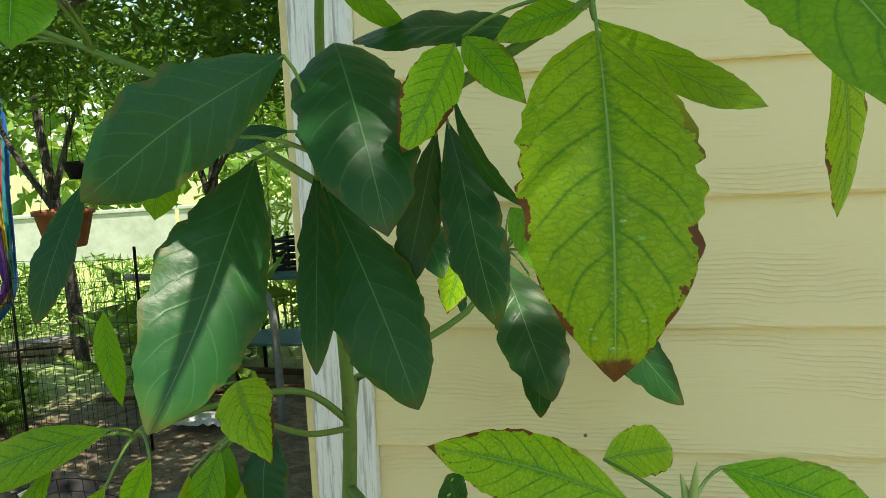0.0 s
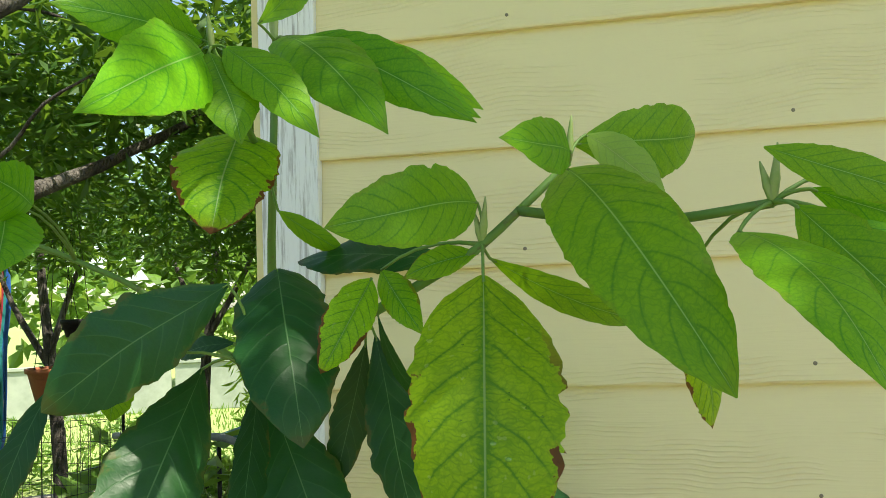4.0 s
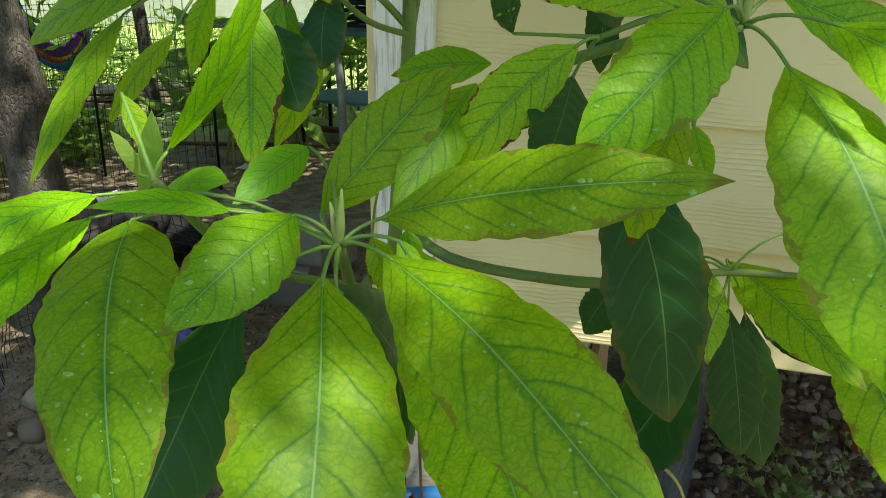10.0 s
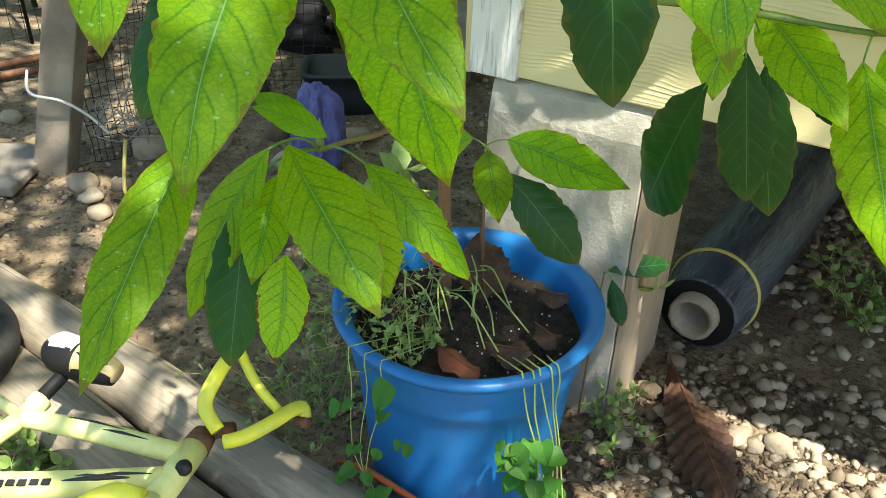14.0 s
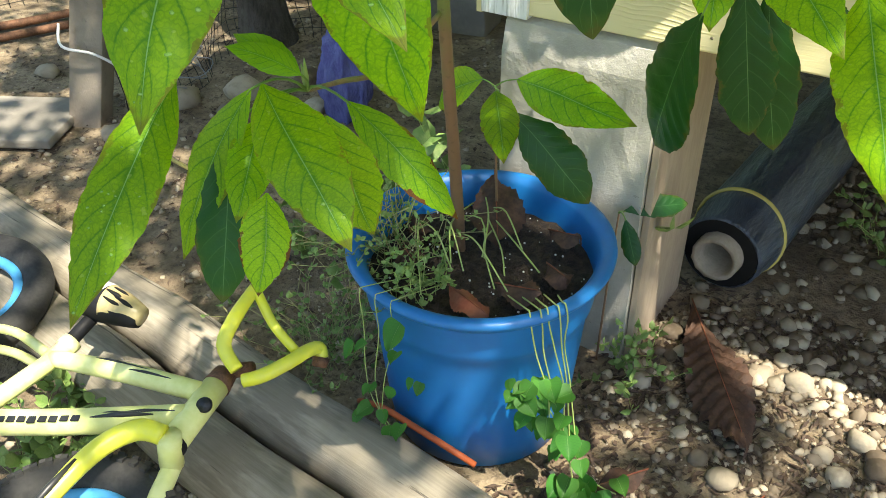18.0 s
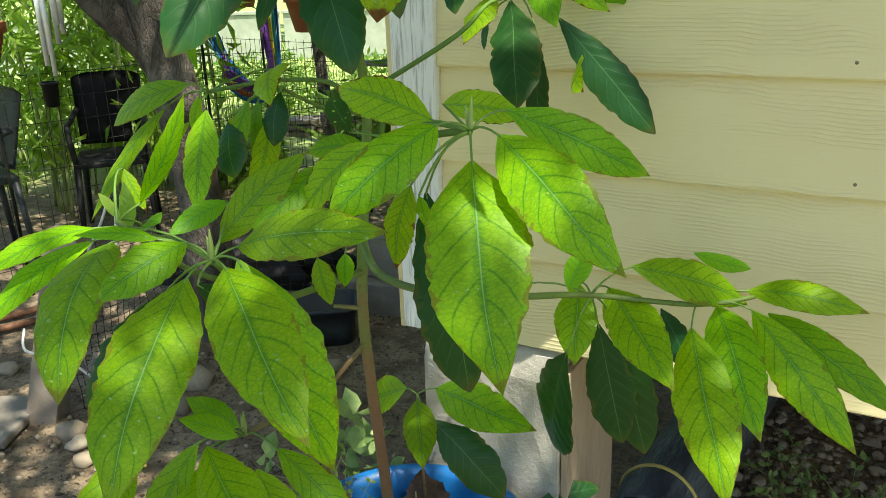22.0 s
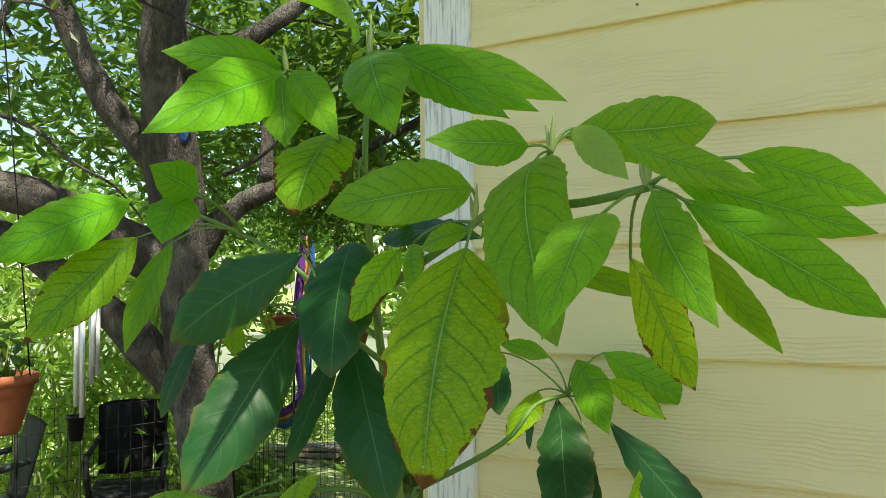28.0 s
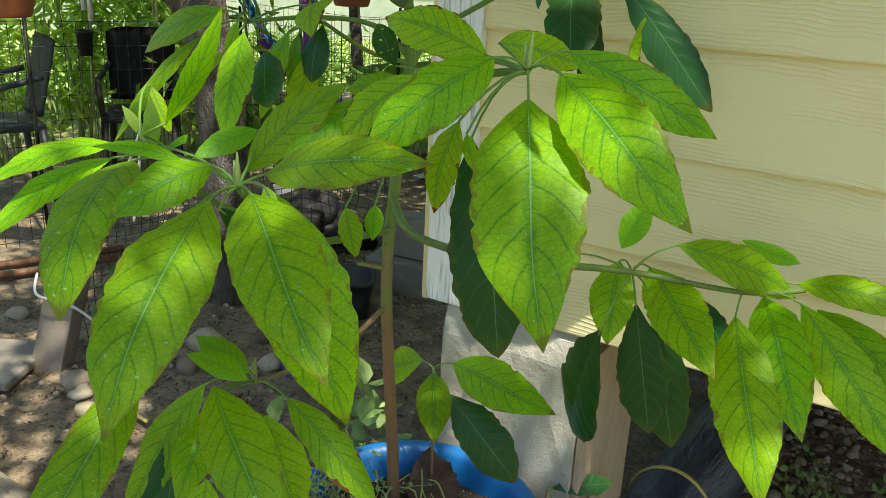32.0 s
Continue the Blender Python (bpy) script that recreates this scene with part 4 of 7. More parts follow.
blade((0.356, 0.404, 1.248), (0.505, 0.340, 1.149), 0.068, 0, 0.12, 'c', 73, (0.308, 0.437, 1.242))
blade((0.331, 0.472, 1.260), (0.460, 0.558, 1.182), 0.049, 0, 0.12, 'c', 74, (0.308, 0.437, 1.242))
blade((0.295, 0.392, 1.256), (0.223, 0.305, 1.176), 0.058, 0, 0.1, 'c', 75, (0.308, 0.437, 1.242))
blade((0.268, 0.431, 1.252), (0.132, 0.452, 1.277), 0.050, 0, 0.1, 's', 76, (0.308, 0.437, 1.242))
blade((0.253, 0.480, 1.260), (0.305, 0.569, 1.236), 0.038, 0, 0.08, 's', 77, (0.308, 0.437, 1.242))
blade((0.207, 0.407, 1.229), (0.127, 0.370, 1.144), 0.044, 0, 0.1, 's', 78, (0.219, 0.419, 1.233))
blade((0.136, 0.421, 1.198), (0.112, 0.311, 1.133), 0.039, 10, 0.08, 'c', 79, None)
blade((0.201, 0.436, 1.204), (0.199, 0.336, 1.159), 0.044, 0, 0.05, 'd', 80, (0.219, 0.419, 1.233))
blade((0.125, 0.511, 1.199), (0.044, 0.498, 1.187), 0.033, 0, 0.1, 'c', 81, None)
blade((0.157, 0.439, 1.231), (0.154, 0.410, 1.274), 0.026, 10, 0.02, 'd', 82, (0.219, 0.419, 1.233))
blade((0.231, 0.473, 1.161), (0.293, 0.451, 0.935), 0.085, 0, 0.05, 'd', 83, (0.308, 0.437, 1.242))
blade((0.277, 0.369, 1.200), (0.254, 0.370, 1.108), 0.038, 10, 0.06, 's', 84, (0.308, 0.437, 1.242))
blade((0.437, 0.383, 1.111), (0.450, 0.407, 1.153), 0.025, 10, 0.05, 'm', 85, None)
blade((0.284, 0.372, 1.189), (0.297, 0.371, 1.154), 0.015, 20, 0.06, 'c', 86, (0.308, 0.437, 1.242))
blade((0.305, 0.769, 0.958), (0.329, 0.691, 0.868), 0.061, 0, 0.06, 'c', 87, (0.340, 0.720, 0.965))
blade((0.342, 0.790, 0.951), (0.477, 0.655, 0.881), 0.073, 0, 0.08, 'c', 88, (0.340, 0.720, 0.965))
blade((0.389, 0.741, 1.007), (0.521, 0.877, 0.923), 0.066, 0, 0.08, 'c', 89, (0.340, 0.720, 0.965))
blade((0.432, 0.912, 0.979), (0.503, 0.998, 0.935), 0.026, 40, 0.1, 'm', 90, None)
blade((0.518, 0.875, 0.945), (0.678, 0.880, 0.937), 0.048, 0, 0.1, 'c', 91, (0.466, 0.795, 0.945))
blade((0.532, 0.850, 0.927), (0.688, 0.784, 0.774), 0.068, 0, 0.08, 'c', 92, (0.466, 0.795, 0.945))
blade((0.548, 0.892, 0.909), (0.740, 0.812, 0.824), 0.054, 0, 0.08, 'c', 93, None)
blade((0.484, 0.849, 0.925), (0.580, 0.696, 0.813), 0.077, 0, 0.1, 'c', 94, (0.466, 0.795, 0.945))
blade((0.465, 0.780, 0.915), (0.558, 0.629, 0.748), 0.083, 0, 0.06, 'c', 95, (0.466, 0.795, 0.945))
blade((0.345, 0.740, 0.914), (0.383, 0.753, 0.724), 0.070, 0, 0.04, 'd', 96, (0.340, 0.720, 0.965))
blade((0.366, 0.771, 0.897), (0.411, 0.777, 0.700), 0.073, 0, 0.03, 'd', 97, (0.340, 0.720, 0.965))
blade((0.322, 0.679, 0.891), (0.235, 0.850, 0.623), 0.112, 10, 0.04, 'd', 98, (0.340, 0.720, 0.965))
blade((0.374, 0.963, 0.858), (0.458, 0.859, 0.803), 0.044, 10, 0.04, 'd', 99, None)
blade((0.237, 0.644, 0.983), (0.198, 0.671, 0.895), 0.044, 20, 0.06, 'd', 100, (0.340, 0.720, 0.965))
blade((0.099, 0.228, 0.934), (0.223, 0.178, 0.841), 0.065, 0, 0.08, 'c', 101, None)
blade((0.106, 0.324, 0.880), (0.210, 0.353, 0.767), 0.047, 0, 0.08, 's', 102, (0.033, 0.349, 0.864))
blade((0.145, 0.251, 0.907), (0.156, 0.287, 0.768), 0.058, 0, 0.06, 'c', 103, None)
blade((0.000, 0.219, 0.919), (0.039, 0.035, 0.781), 0.063, 0, 0.06, 'c', 104, None)
blade((0.040, 0.268, 0.899), (-0.021, 0.197, 0.725), 0.059, 15, 0.06, 'c', 105, (0.033, 0.349, 0.864))
blade((0.024, 0.250, 0.860), (0.047, 0.181, 0.710), 0.057, 0, 0.03, 'd', 106, (0.033, 0.349, 0.864))
blade((0.040, 0.276, 0.868), (0.074, 0.194, 0.806), 0.044, 0, 0.06, 'c', 107, (0.033, 0.349, 0.864))
blade((0.103, 0.210, 0.839), (0.123, 0.162, 0.764), 0.046, 0, 0.05, 's', 108, None)
blade((0.060, 0.315, 0.900), (0.002, 0.293, 0.936), 0.031, 0, 0.12, 'm', 109, (0.033, 0.349, 0.864))
blade((0.121, 0.252, 0.938), (0.071, 0.220, 0.964), 0.026, 0, 0.1, 'm', 110, None)
blade((-0.157, 0.511, 1.262), (-0.336, 0.523, 1.191), 0.044, 0, 0.1, 'c', 111, (-0.153, 0.541, 1.247))
blade((-0.227, 0.528, 1.224), (-0.220, 0.373, 1.101), 0.034, 38, 0.06, 'c', 112, (-0.153, 0.541, 1.247))
blade((-0.168, 0.515, 1.210), (-0.191, 0.441, 1.139), 0.030, 45, 0.06, 's', 113, (-0.153, 0.541, 1.247))
blade((-0.092, 0.465, 1.256), (-0.143, 0.499, 1.177), 0.026, 35, 0.06, 'c', 114, (-0.153, 0.541, 1.247))
blade((-0.040, 0.306, 1.162), (0.030, 0.325, 1.284), 0.027, 40, 0.08, 'c', 115, (-0.011, 0.250, 1.160))
blade((-0.027, 0.409, 1.250), (-0.008, 0.355, 1.139), 0.046, 15, 0.04, 's', 116, None)
blade((-0.084, 0.325, 1.194), (-0.063, 0.332, 1.143), 0.018, 0, 0.05, 's', 117, (-0.011, 0.250, 1.160))
blade((-0.029, 0.444, 1.229), (0.005, 0.411, 1.171), 0.045, 20, 0.1, 'd', 118, None)
blade((-0.095, 0.628, 1.270), (-0.005, 0.497, 1.241), 0.052, 20, 0.12, 's', 119, (-0.153, 0.541, 1.247))
blade((0.032, 0.366, 1.157), (0.013, 0.291, 1.135), 0.029, 0, 0.06, 'm', 120, (0.092, 0.276, 1.123))
blade((-0.039, 0.276, 1.154), (-0.041, 0.255, 1.187), 0.012, 20, 0.05, 'l', 121, (-0.011, 0.250, 1.160))
blade((-0.054, 0.299, 1.131), (-0.030, 0.281, 1.195), 0.018, 20, 0.03, 'l', 122, (-0.011, 0.250, 1.160))
blade((-0.063, 0.327, 1.126), (0.021, 0.278, 1.155), 0.036, 10, 0.06, 'm', 123, (-0.011, 0.250, 1.160))
blade((-0.026, 0.903, 0.645), (0.209, 0.839, 0.651), 0.083, 0, 0.08, 'c', 124, (-0.066, 0.900, 0.623))
blade((0.003, 0.829, 0.626), (0.137, 0.861, 0.481), 0.084, 0, 0.06, 'd', 125, (-0.066, 0.900, 0.623))
blade((-0.041, 0.859, 0.639), (0.064, 0.704, 0.612), 0.061, 0, 0.04, 'c', 126, (-0.066, 0.900, 0.623))
blade((-0.090, 0.900, 0.632), (-0.229, 0.971, 0.518), 0.077, 0, 0.08, 'c', 127, (-0.066, 0.900, 0.623))
blade((0.135, 1.037, 0.367), (0.225, 1.131, 0.363), 0.044, 10, 0.06, 'd', 128, (0.140, 1.000, 0.385))
blade((0.167, 0.960, 0.405), (0.207, 0.930, 0.337), 0.034, 10, 0.04, 'd', 129, (0.140, 1.000, 0.385))
blade((0.003, 0.552, 1.024), (0.040, 0.529, 0.968), 0.034, 10, 0.06, 's', 900, (-0.022, 0.703, 1.06))
blade((0.028, 0.583, 1.025), (0.040, 0.562, 0.983), 0.026, 10, 0.06, 'c', 901, (-0.022, 0.703, 1.06))
stem('branch', [(-0.014, 0.716, 1.195), (-0.030, 0.640, 1.215), (-0.039, 0.56, 1.254)], [0.0036, 0.0030, 0.0024])
blade((-0.062, 0.52, 1.244), (-0.095, 0.5, 1.13), 0.040, 25, 0.05, 's', 902, (-0.039, 0.56, 1.254))
blade((-0.038, 0.54, 1.224), (-0.078, 0.52, 1.11), 0.038, -20, 0.05, 's', 903, (-0.039, 0.56, 1.254))
blade((-0.025, 0.54, 1.254), (-0.027, 0.52, 1.185), 0.040, 20, 0.04, 'd', 904, (-0.039, 0.56, 1.254))
blade((-0.064, 0.54, 1.24), (-0.069, 0.53, 1.166), 0.030, 40, 0.05, 'm', 905, (-0.039, 0.56, 1.254))
blade((-0.092, 0.52, 1.221), (-0.101, 0.5, 1.15), 0.030, -40, 0.05, 'y', 906, (-0.039, 0.56, 1.254))
bud((0.092, 0.276, 1.123), (0.096, 0.273, 1.159))
bud((0.092, 0.276, 1.123), (0.086, 0.278, 1.149))
bud((0.034, 0.591, 1.793), (0.036, 0.590, 1.845))
bud((0.034, 0.591, 1.793), (0.026, 0.594, 1.828))
bud((0.049, 0.426, 1.737), (0.047, 0.424, 1.765))
bud((0.319, 0.479, 1.636), (0.323, 0.476, 1.672))
bud((0.319, 0.479, 1.636), (0.313, 0.481, 1.662))
bud((0.445, 0.359, 1.584), (0.449, 0.356, 1.620))
bud((0.445, 0.359, 1.584), (0.439, 0.361, 1.610))
bud((0.308, 0.437, 1.242), (0.312, 0.434, 1.278))
bud((0.308, 0.437, 1.242), (0.302, 0.439, 1.268))
bud((0.253, 0.454, 1.574), (0.257, 0.451, 1.610))
bud((0.253, 0.454, 1.574), (0.247, 0.456, 1.600))
bud((0.033, 0.349, 0.864), (0.037, 0.346, 0.900))
bud((0.033, 0.349, 0.864), (0.027, 0.351, 0.890))


# ---- water drops on the leaves ----
def water_material():
    k = Nodes("water_bead")
    return k.done(k.mix(k.noise(k.world_at(), 400.0, 2), (0.11, 0.27, 0.02), (0.20, 0.36, 0.04)), 0.04, 0.0, 0.7)


M_WATER = water_material()


def wet(leaf, count, seed, lo=0.25, hi=0.95):
    """Rain drops lying on a blade, more of them towards the tip."""
    rng = random.Random(seed)
    me = leaf.data
    bm = bmesh.new()
    for _ in range(count):
        v = lo + (hi - lo) * rng.random() ** 0.7
        f = me.polygons[int(v * 44) * 10 + rng.randrange(1, 9)]
        r = 0.0006 + 0.0014 * rng.random() ** 3
        rot = f.normal.to_track_quat("Z", "Y").to_matrix().to_4x4()
        bmesh.ops.create_icosphere(bm, subdivisions=2, radius=1.0, matrix=Matrix.Translation(f.center + f.normal * r * 0.2) @ rot @ Matrix.Diagonal((r * rng.uniform(0.9, 1.6), r, r * 0.5, 1)))
    tagged(part("water_drop", bm, M_WATER, leaf, "clear rain drops"), kind="stuff")


for seed, count in ((15, 26), (60, 20), (61, 24), (63, 30), (65, 44), (66, 24), (72, 18), (73, 14), (75, 14), (76, 12), (82, 6), (104, 34), (101, 14)):
    wet(BLADES[seed], count, seed)


# ---- stones, logs and litter round the pot ----
def stone_mesh(seed):
    rng = random.Random(seed)
    bm = bmesh.new()
    bmesh.ops.create_icosphere(bm, subdivisions=2, radius=1.0)
    sx, sy, sz = rng.uniform(0.8, 1.25), rng.uniform(0.7, 1.1), rng.uniform(0.5, 0.8)
    off = Vector((rng.uniform(0, 9), rng.uniform(0, 9), rng.uniform(0, 9)))
    for v in bm.verts:
        k = 1 + 0.34 * noise.noise(v.co * 1.3 + off) + 0.22 * noise.noise(v.co * 2.9 + off)
        v.co = Vector((v.co.x * sx, v.co.y * sy, v.co.z * sz)) * k
    return bm


_stones = [stone_mesh(s) for s in range(7)]
_stone_data = []
for bm in _stones:
    me = bpy.data.meshes.new("stone")
    bm.to_mesh(me)
    bm.free()
    me.polygons.foreach_set("use_smooth", [True] * len(me.polygons))
    me.materials.append(M_STONE)
    _stone_data.append(me)


def place_stone(i, x, y, r, rz, label="pale grey limestone pebble lying on the dirt"):
    ob = new("stone", _stone_data[i % 7])
    ob.matrix_basis = Matrix.Translation((x, y, ground_height(x, y) + r * 0.25)) @ pose(0, 0, 0, 8 * math.sin(i), 6 * math.cos(i * 2), rz) @ Matrix.Diagonal((r * 0.82, r * 0.82, r * 0.82, 1))
    return tagged(ob, label, "stone", "stones round the pot")


place_stone(0, 0.225, 1.185, 0.030, 20, "rounded white limestone beside the pier")
place_stone(1, 0.200, 1.040, 0.032, 70, "white limestone beside the blue pot")
place_stone(2, 0.405, 1.080, 0.016, 10, "small pale stone lying on a dry leaf")
place_stone(3, 0.470, 0.800, 0.034, 40, "white limestone lying in the gravel")
place_stone(4, 0.43, 0.86, 0.022, 100)
place_stone(5, 0.50, 1.17, 0.035, 30, "flat greenish limestone in the dirt")
place_stone(6, 0.68, 1.02, 0.034, 50, "large sunlit white limestone")
place_stone(2, 0.76, 1.10, 0.034, 80, "large sunlit white limestone")
place_stone(0, 0.72, 0.90, 0.028, 10, "large sunlit white limestone")
place_stone(5, 0.62, 0.97, 0.028, 10)
place_stone(3, -1.55, 1.14, 0.060, 10, "grey stone at the foot of the fence post")
place_stone(4, -1.45, 1.20, 0.045, 60, "grey stone at the foot of the fence post")
place_stone(1, -1.35, 1.42, 0.055, 60, "grey stone near the fence")
for i, (x, y, r) in enumerate([(-1.47, 1.10, 0.042), (-1.37, 1.05, 0.046), (-1.56, 1.42, 0.085), (-1.44, 1.58, 0.075), (-1.14, 1.60, 0.055), (-2.17, 1.34, 0.05), (-1.30, 1.75, 0.065), (-1.05, 1.86, 0.06)]):
    place_stone(i + 2, x, y, r, 31 * i, "pale rounded stone lying by the netting")
_rng = random.Random(11)
for i in range(110):
    a = _rng.random()
    x, y = (_rng.uniform(0.16, 1.1), _rng.uniform(0.55, 1.35)) if a < 0.8 else (_rng.uniform(-0.42, -0.15), _rng.uniform(0.62, 1.0))
    if (Vector((x, y, 0)) - POT).length < 0.21 or (x < 0.19 and y > 1.03):
        continue
    place_stone(i, x, y, 0.008 + 0.017 * _rng.random() ** 2, _rng.uniform(0, 180))

for i, (x, y, r) in enumerate([(0.208, 1.199, 0.020), (0.227, 1.120, 0.021), (0.223, 1.018, 0.029), (0.391, 0.886, 0.023), (0.444, 0.861, 0.033), (0.635, 1.073, 0.034), (0.424, 1.156, 0.029), (0.396, 1.764, 0.022), (0.553, 1.668, 0.026),
                               (0.602, 0.901, 0.023), (0.584, 1.010, 0.024), (0.192, 0.971, 0.016), (0.300, 0.996, 0.020), (0.341, 0.931, 0.017), (0.430, 1.481, 0.015), (0.500, 1.382, 0.018), (0.574, 1.318, 0.016), (0.481, 0.783, 0.018),
                               (0.673, 1.045, 0.028), (0.421, 1.688, 0.020)]):
    place_stone(i + 3, x, y, r, i * 47)


def gravel():
    """Small pebbles, one sheet of many."""
    rng = np.random.default_rng(5)
    base = bmesh.new()
    bmesh.ops.create_icosphere(base, subdivisions=1, radius=1.0)
    bv = np.array([v.co[:] for v in base.verts])
    bf = np.array([[v.index for v in f.verts] for f in base.faces])
    base.free()
    vs, fs, n = [], [], 0
    spots = [(4200, 0.22, 1.7, 1.12, 2.5, 0.006, 0.022), (5200, 0.15, 1.3, 0.4, 1.25, 0.0025, 0.014), (500, -0.5, -0.12, 0.62, 1.1, 0.003, 0.011), (3400, -2.2, -0.25, 0.72, 2.9, 0.002, 0.013), (300, -0.9, 0.1, 0.05, 0.35, 0.003, 0.01)]
    for count, x0, x1, y0, y1, r0, r1 in spots:
        for _ in range(count):
            x, y = rng.uniform(x0, x1), rng.uniform(y0, y1)
            if (x - POT.x) ** 2 + (y - POT.y) ** 2 < 0.185**2 or (-0.16 < x < 0.19 and y > 1.03 and y < 1.36):
                continue
            if noise.noise(Vector((x * 2.2, y * 2.2, 7))) < -0.12 and rng.random() < 0.7:
                continue
            r = r0 + (r1 - r0) * rng.random() ** 3
            sc = np.array([rng.uniform(0.8, 1.3), rng.uniform(0.7, 1.1), rng.uniform(0.6, 0.95)]) * r
            w = bv * (1 + 0.20 * rng.standard_normal((len(bv), 1))) * sc
            t = rng.uniform(0, 6.28)
            w = np.c_[w[:, 0] * math.cos(t) - w[:, 1] * math.sin(t), w[:, 0] * math.sin(t) + w[:, 1] * math.cos(t), w[:, 2]]
            vs.append(w + np.array([x, y, ground_height(x, y) + r * 0.2]))
            fs.append(bf + n)
            n += len(bv)
    ob = from_arrays("gravel", np.concatenate(vs).tolist(), np.concatenate(fs).tolist(), M_STONE, smooth=True)
    return tagged(ob, "loose pale gravel scattered over the dirt", "gravel", kind="stuff")


gravel()


def litter():
    """Bits of bark and dead leaf on the dirt."""
    rng = np.random.default_rng(9)
    vs, fs, n = [], [], 0
    for count, x0, x1, y0, y1 in ((4200, 0.1, 1.1, 0.45, 1.4), (2200, -2.6, -0.2, 0.7, 2.6), (500, -1.2, 0.2, -0.1, 0.4), (700, -3.5, -0.4, 2.4, 5.5)):
        for _ in range(count):
            x, y = rng.uniform(x0, x1), rng.uniform(y0, y1)
            if (x - POT.x) ** 2 + (y - POT.y) ** 2 < 0.19**2:
                continue
            l, w = 0.004 + 0.020 * rng.random() ** 2, rng.uniform(0.0015, 0.006)
            t = rng.uniform(0, 6.28)
            c, s = math.cos(t), math.sin(t)
            z = ground_height(x, y) + 0.004
            q = [(-l, 0, 0), (0, -w, rng.uniform(0, 0.006)), (l, 0, rng.uniform(-0.002, 0.008)), (0, w, rng.uniform(0, 0.006))]
            vs += [(x + a * c - b * s, y + a * s + b * c, z + h) for a, b, h in q]
            fs.append((n, n + 1, n + 2, n + 3))
            n += 4
    return tagged(from_arrays("leaf_litter", vs, fs, M_LITTER), "brown dead leaf and bark bits on the dirt", "leaf litter", kind="stuff")


litter()


def build_log(a, b, r, label):
    a, b = Vector(a), Vector(b)
    d = b - a
    n = 26
    bm = tube([Vector((d.length * i / n, 0.006 * math.sin(i * 0.7), 0.003 * math.sin(i * 1.1))) for i in range(n + 1)], [r * (1 + 0.02 * math.sin(i * 1.7)) for i in range(n + 1)], 26, wobble=0.05)
    ob = link("log", bm, M_LOG)
    ob.matrix_basis = Matrix.Translation(a) @ d.to_track_quat("X", "Z").to_matrix().to_4x4()
    return tagged(ob, label, "log", "edging logs")


build_log((-1.75, 0.665, 0.068), (0.62, 0.425, 0.066), 0.068, "weathered grey round timber log edging the bed")
build_log((-1.75, 0.525, 0.066), (0.55, 0.275, 0.064), 0.066, "weathered grey round timber log in front of another")


# ---- dry leaves ----
POT_LIFT = Vector((0.003, -0.023, 0.035))


def dry_leaf(base, tip, width, material, label, arch=0.15, seed=0, flat=True, ribs=0.0):
    rng = random.Random(seed)
    base, tip = Vector(base), Vector(tip)
    if base.z > 0.2:
        base, tip = base + POT_LIFT, tip + POT_LIFT
    d = tip - base
    up = Vector((0, 0, 1)) if flat else Vector((0.4, -0.7, 0.5))
    side = d.cross(up).normalized()
    nn = side.cross(d).normalized()
    bm = bmesh.new()
    nu, nv = 10, 60 if ribs else 26
    rows = []
    for j in range(nv + 1):
        v = j / nv
        w = max(0.02, width_at(v, "oblong")) * width / 2
        row = []
        for i in range(nu + 1):
            u = 2 * i / nu - 1
            h = arch * width * (1 - abs(u)) * 0.6 + (0.03 * width + ribs) * math.sin(v * 84 - abs(u) * 9) * abs(u) ** 0.5 + 0.16 * width * abs(u) ** 2 * math.sin(v * 9 + seed + (2 if u > 0 else 0))
            row.append(bm.verts.new(d * v + side * (u * w * (1 + 0.08 * rng.uniform(-1, 1))) + nn * (h + 0.006)))
        rows.append(row)
    for r0, r1 in zip(rows, rows[1:]):
        for i in range(nu):
            bm.faces.new((r0[i], r0[i + 1], r1[i + 1], r1[i]))
    leaf = thing("dry_leaf", label, "leaf", base)
    part("blade", bm, material, leaf)
    part("midrib", tube([d * (v - 0.02) + nn * (arch * width * 0.6 + 0.0065) for v in (0, 0.3, 0.6, 0.95)], [0.0018, 0.0015, 0.0011, 0.0006], 5), M_DRYR, leaf)


dry_leaf((0.241, 1.257, 0.012), (0.462, 0.917, 0.012), 0.122, M_DRY, "large ribbed brown dry leaf on the gravel", 0.34, 3, True, 0.0060)
dry_leaf((-0.10, 0.985, 0.365), (-0.02, 0.86, 0.315), 0.10, M_DRY, "brown dry leaf leaning on the pot rim", 0.3, 5, False)
dry_leaf((-0.02, 0.70, 0.318), (0.075, 0.665, 0.322), 0.05, M_DRYR, "reddish dry leaf on the potting soil", 0.4, 6)
dry_leaf((0.09, 0.84, 0.312), (0.145, 0.80, 0.33), 0.05, M_DRY, "curled brown dry leaf on the potting soil", 0.5, 7)
dry_leaf((0.05, 0.93, 0.315), (0.12, 0.90, 0.345), 0.045, M_DRY, "curled brown dry leaf on the potting soil", 0.5, 8)
dry_leaf((0.045, 0.75, 0.312), (0.13, 0.745, 0.335), 0.06, M_DRY, "brown dry leaf on the potting soil", 0.4, 9)
dry_leaf((-0.16, 0.76, 0.312), (-0.10, 0.72, 0.318), 0.05, M_DRY, "brown dry leaf on the potting soil", 0.4, 10)
dry_leaf((-0.20, 0.86, 0.312), (-0.14, 0.80, 0.318), 0.05, M_DRY, "brown dry leaf on the potting soil", 0.4, 12)
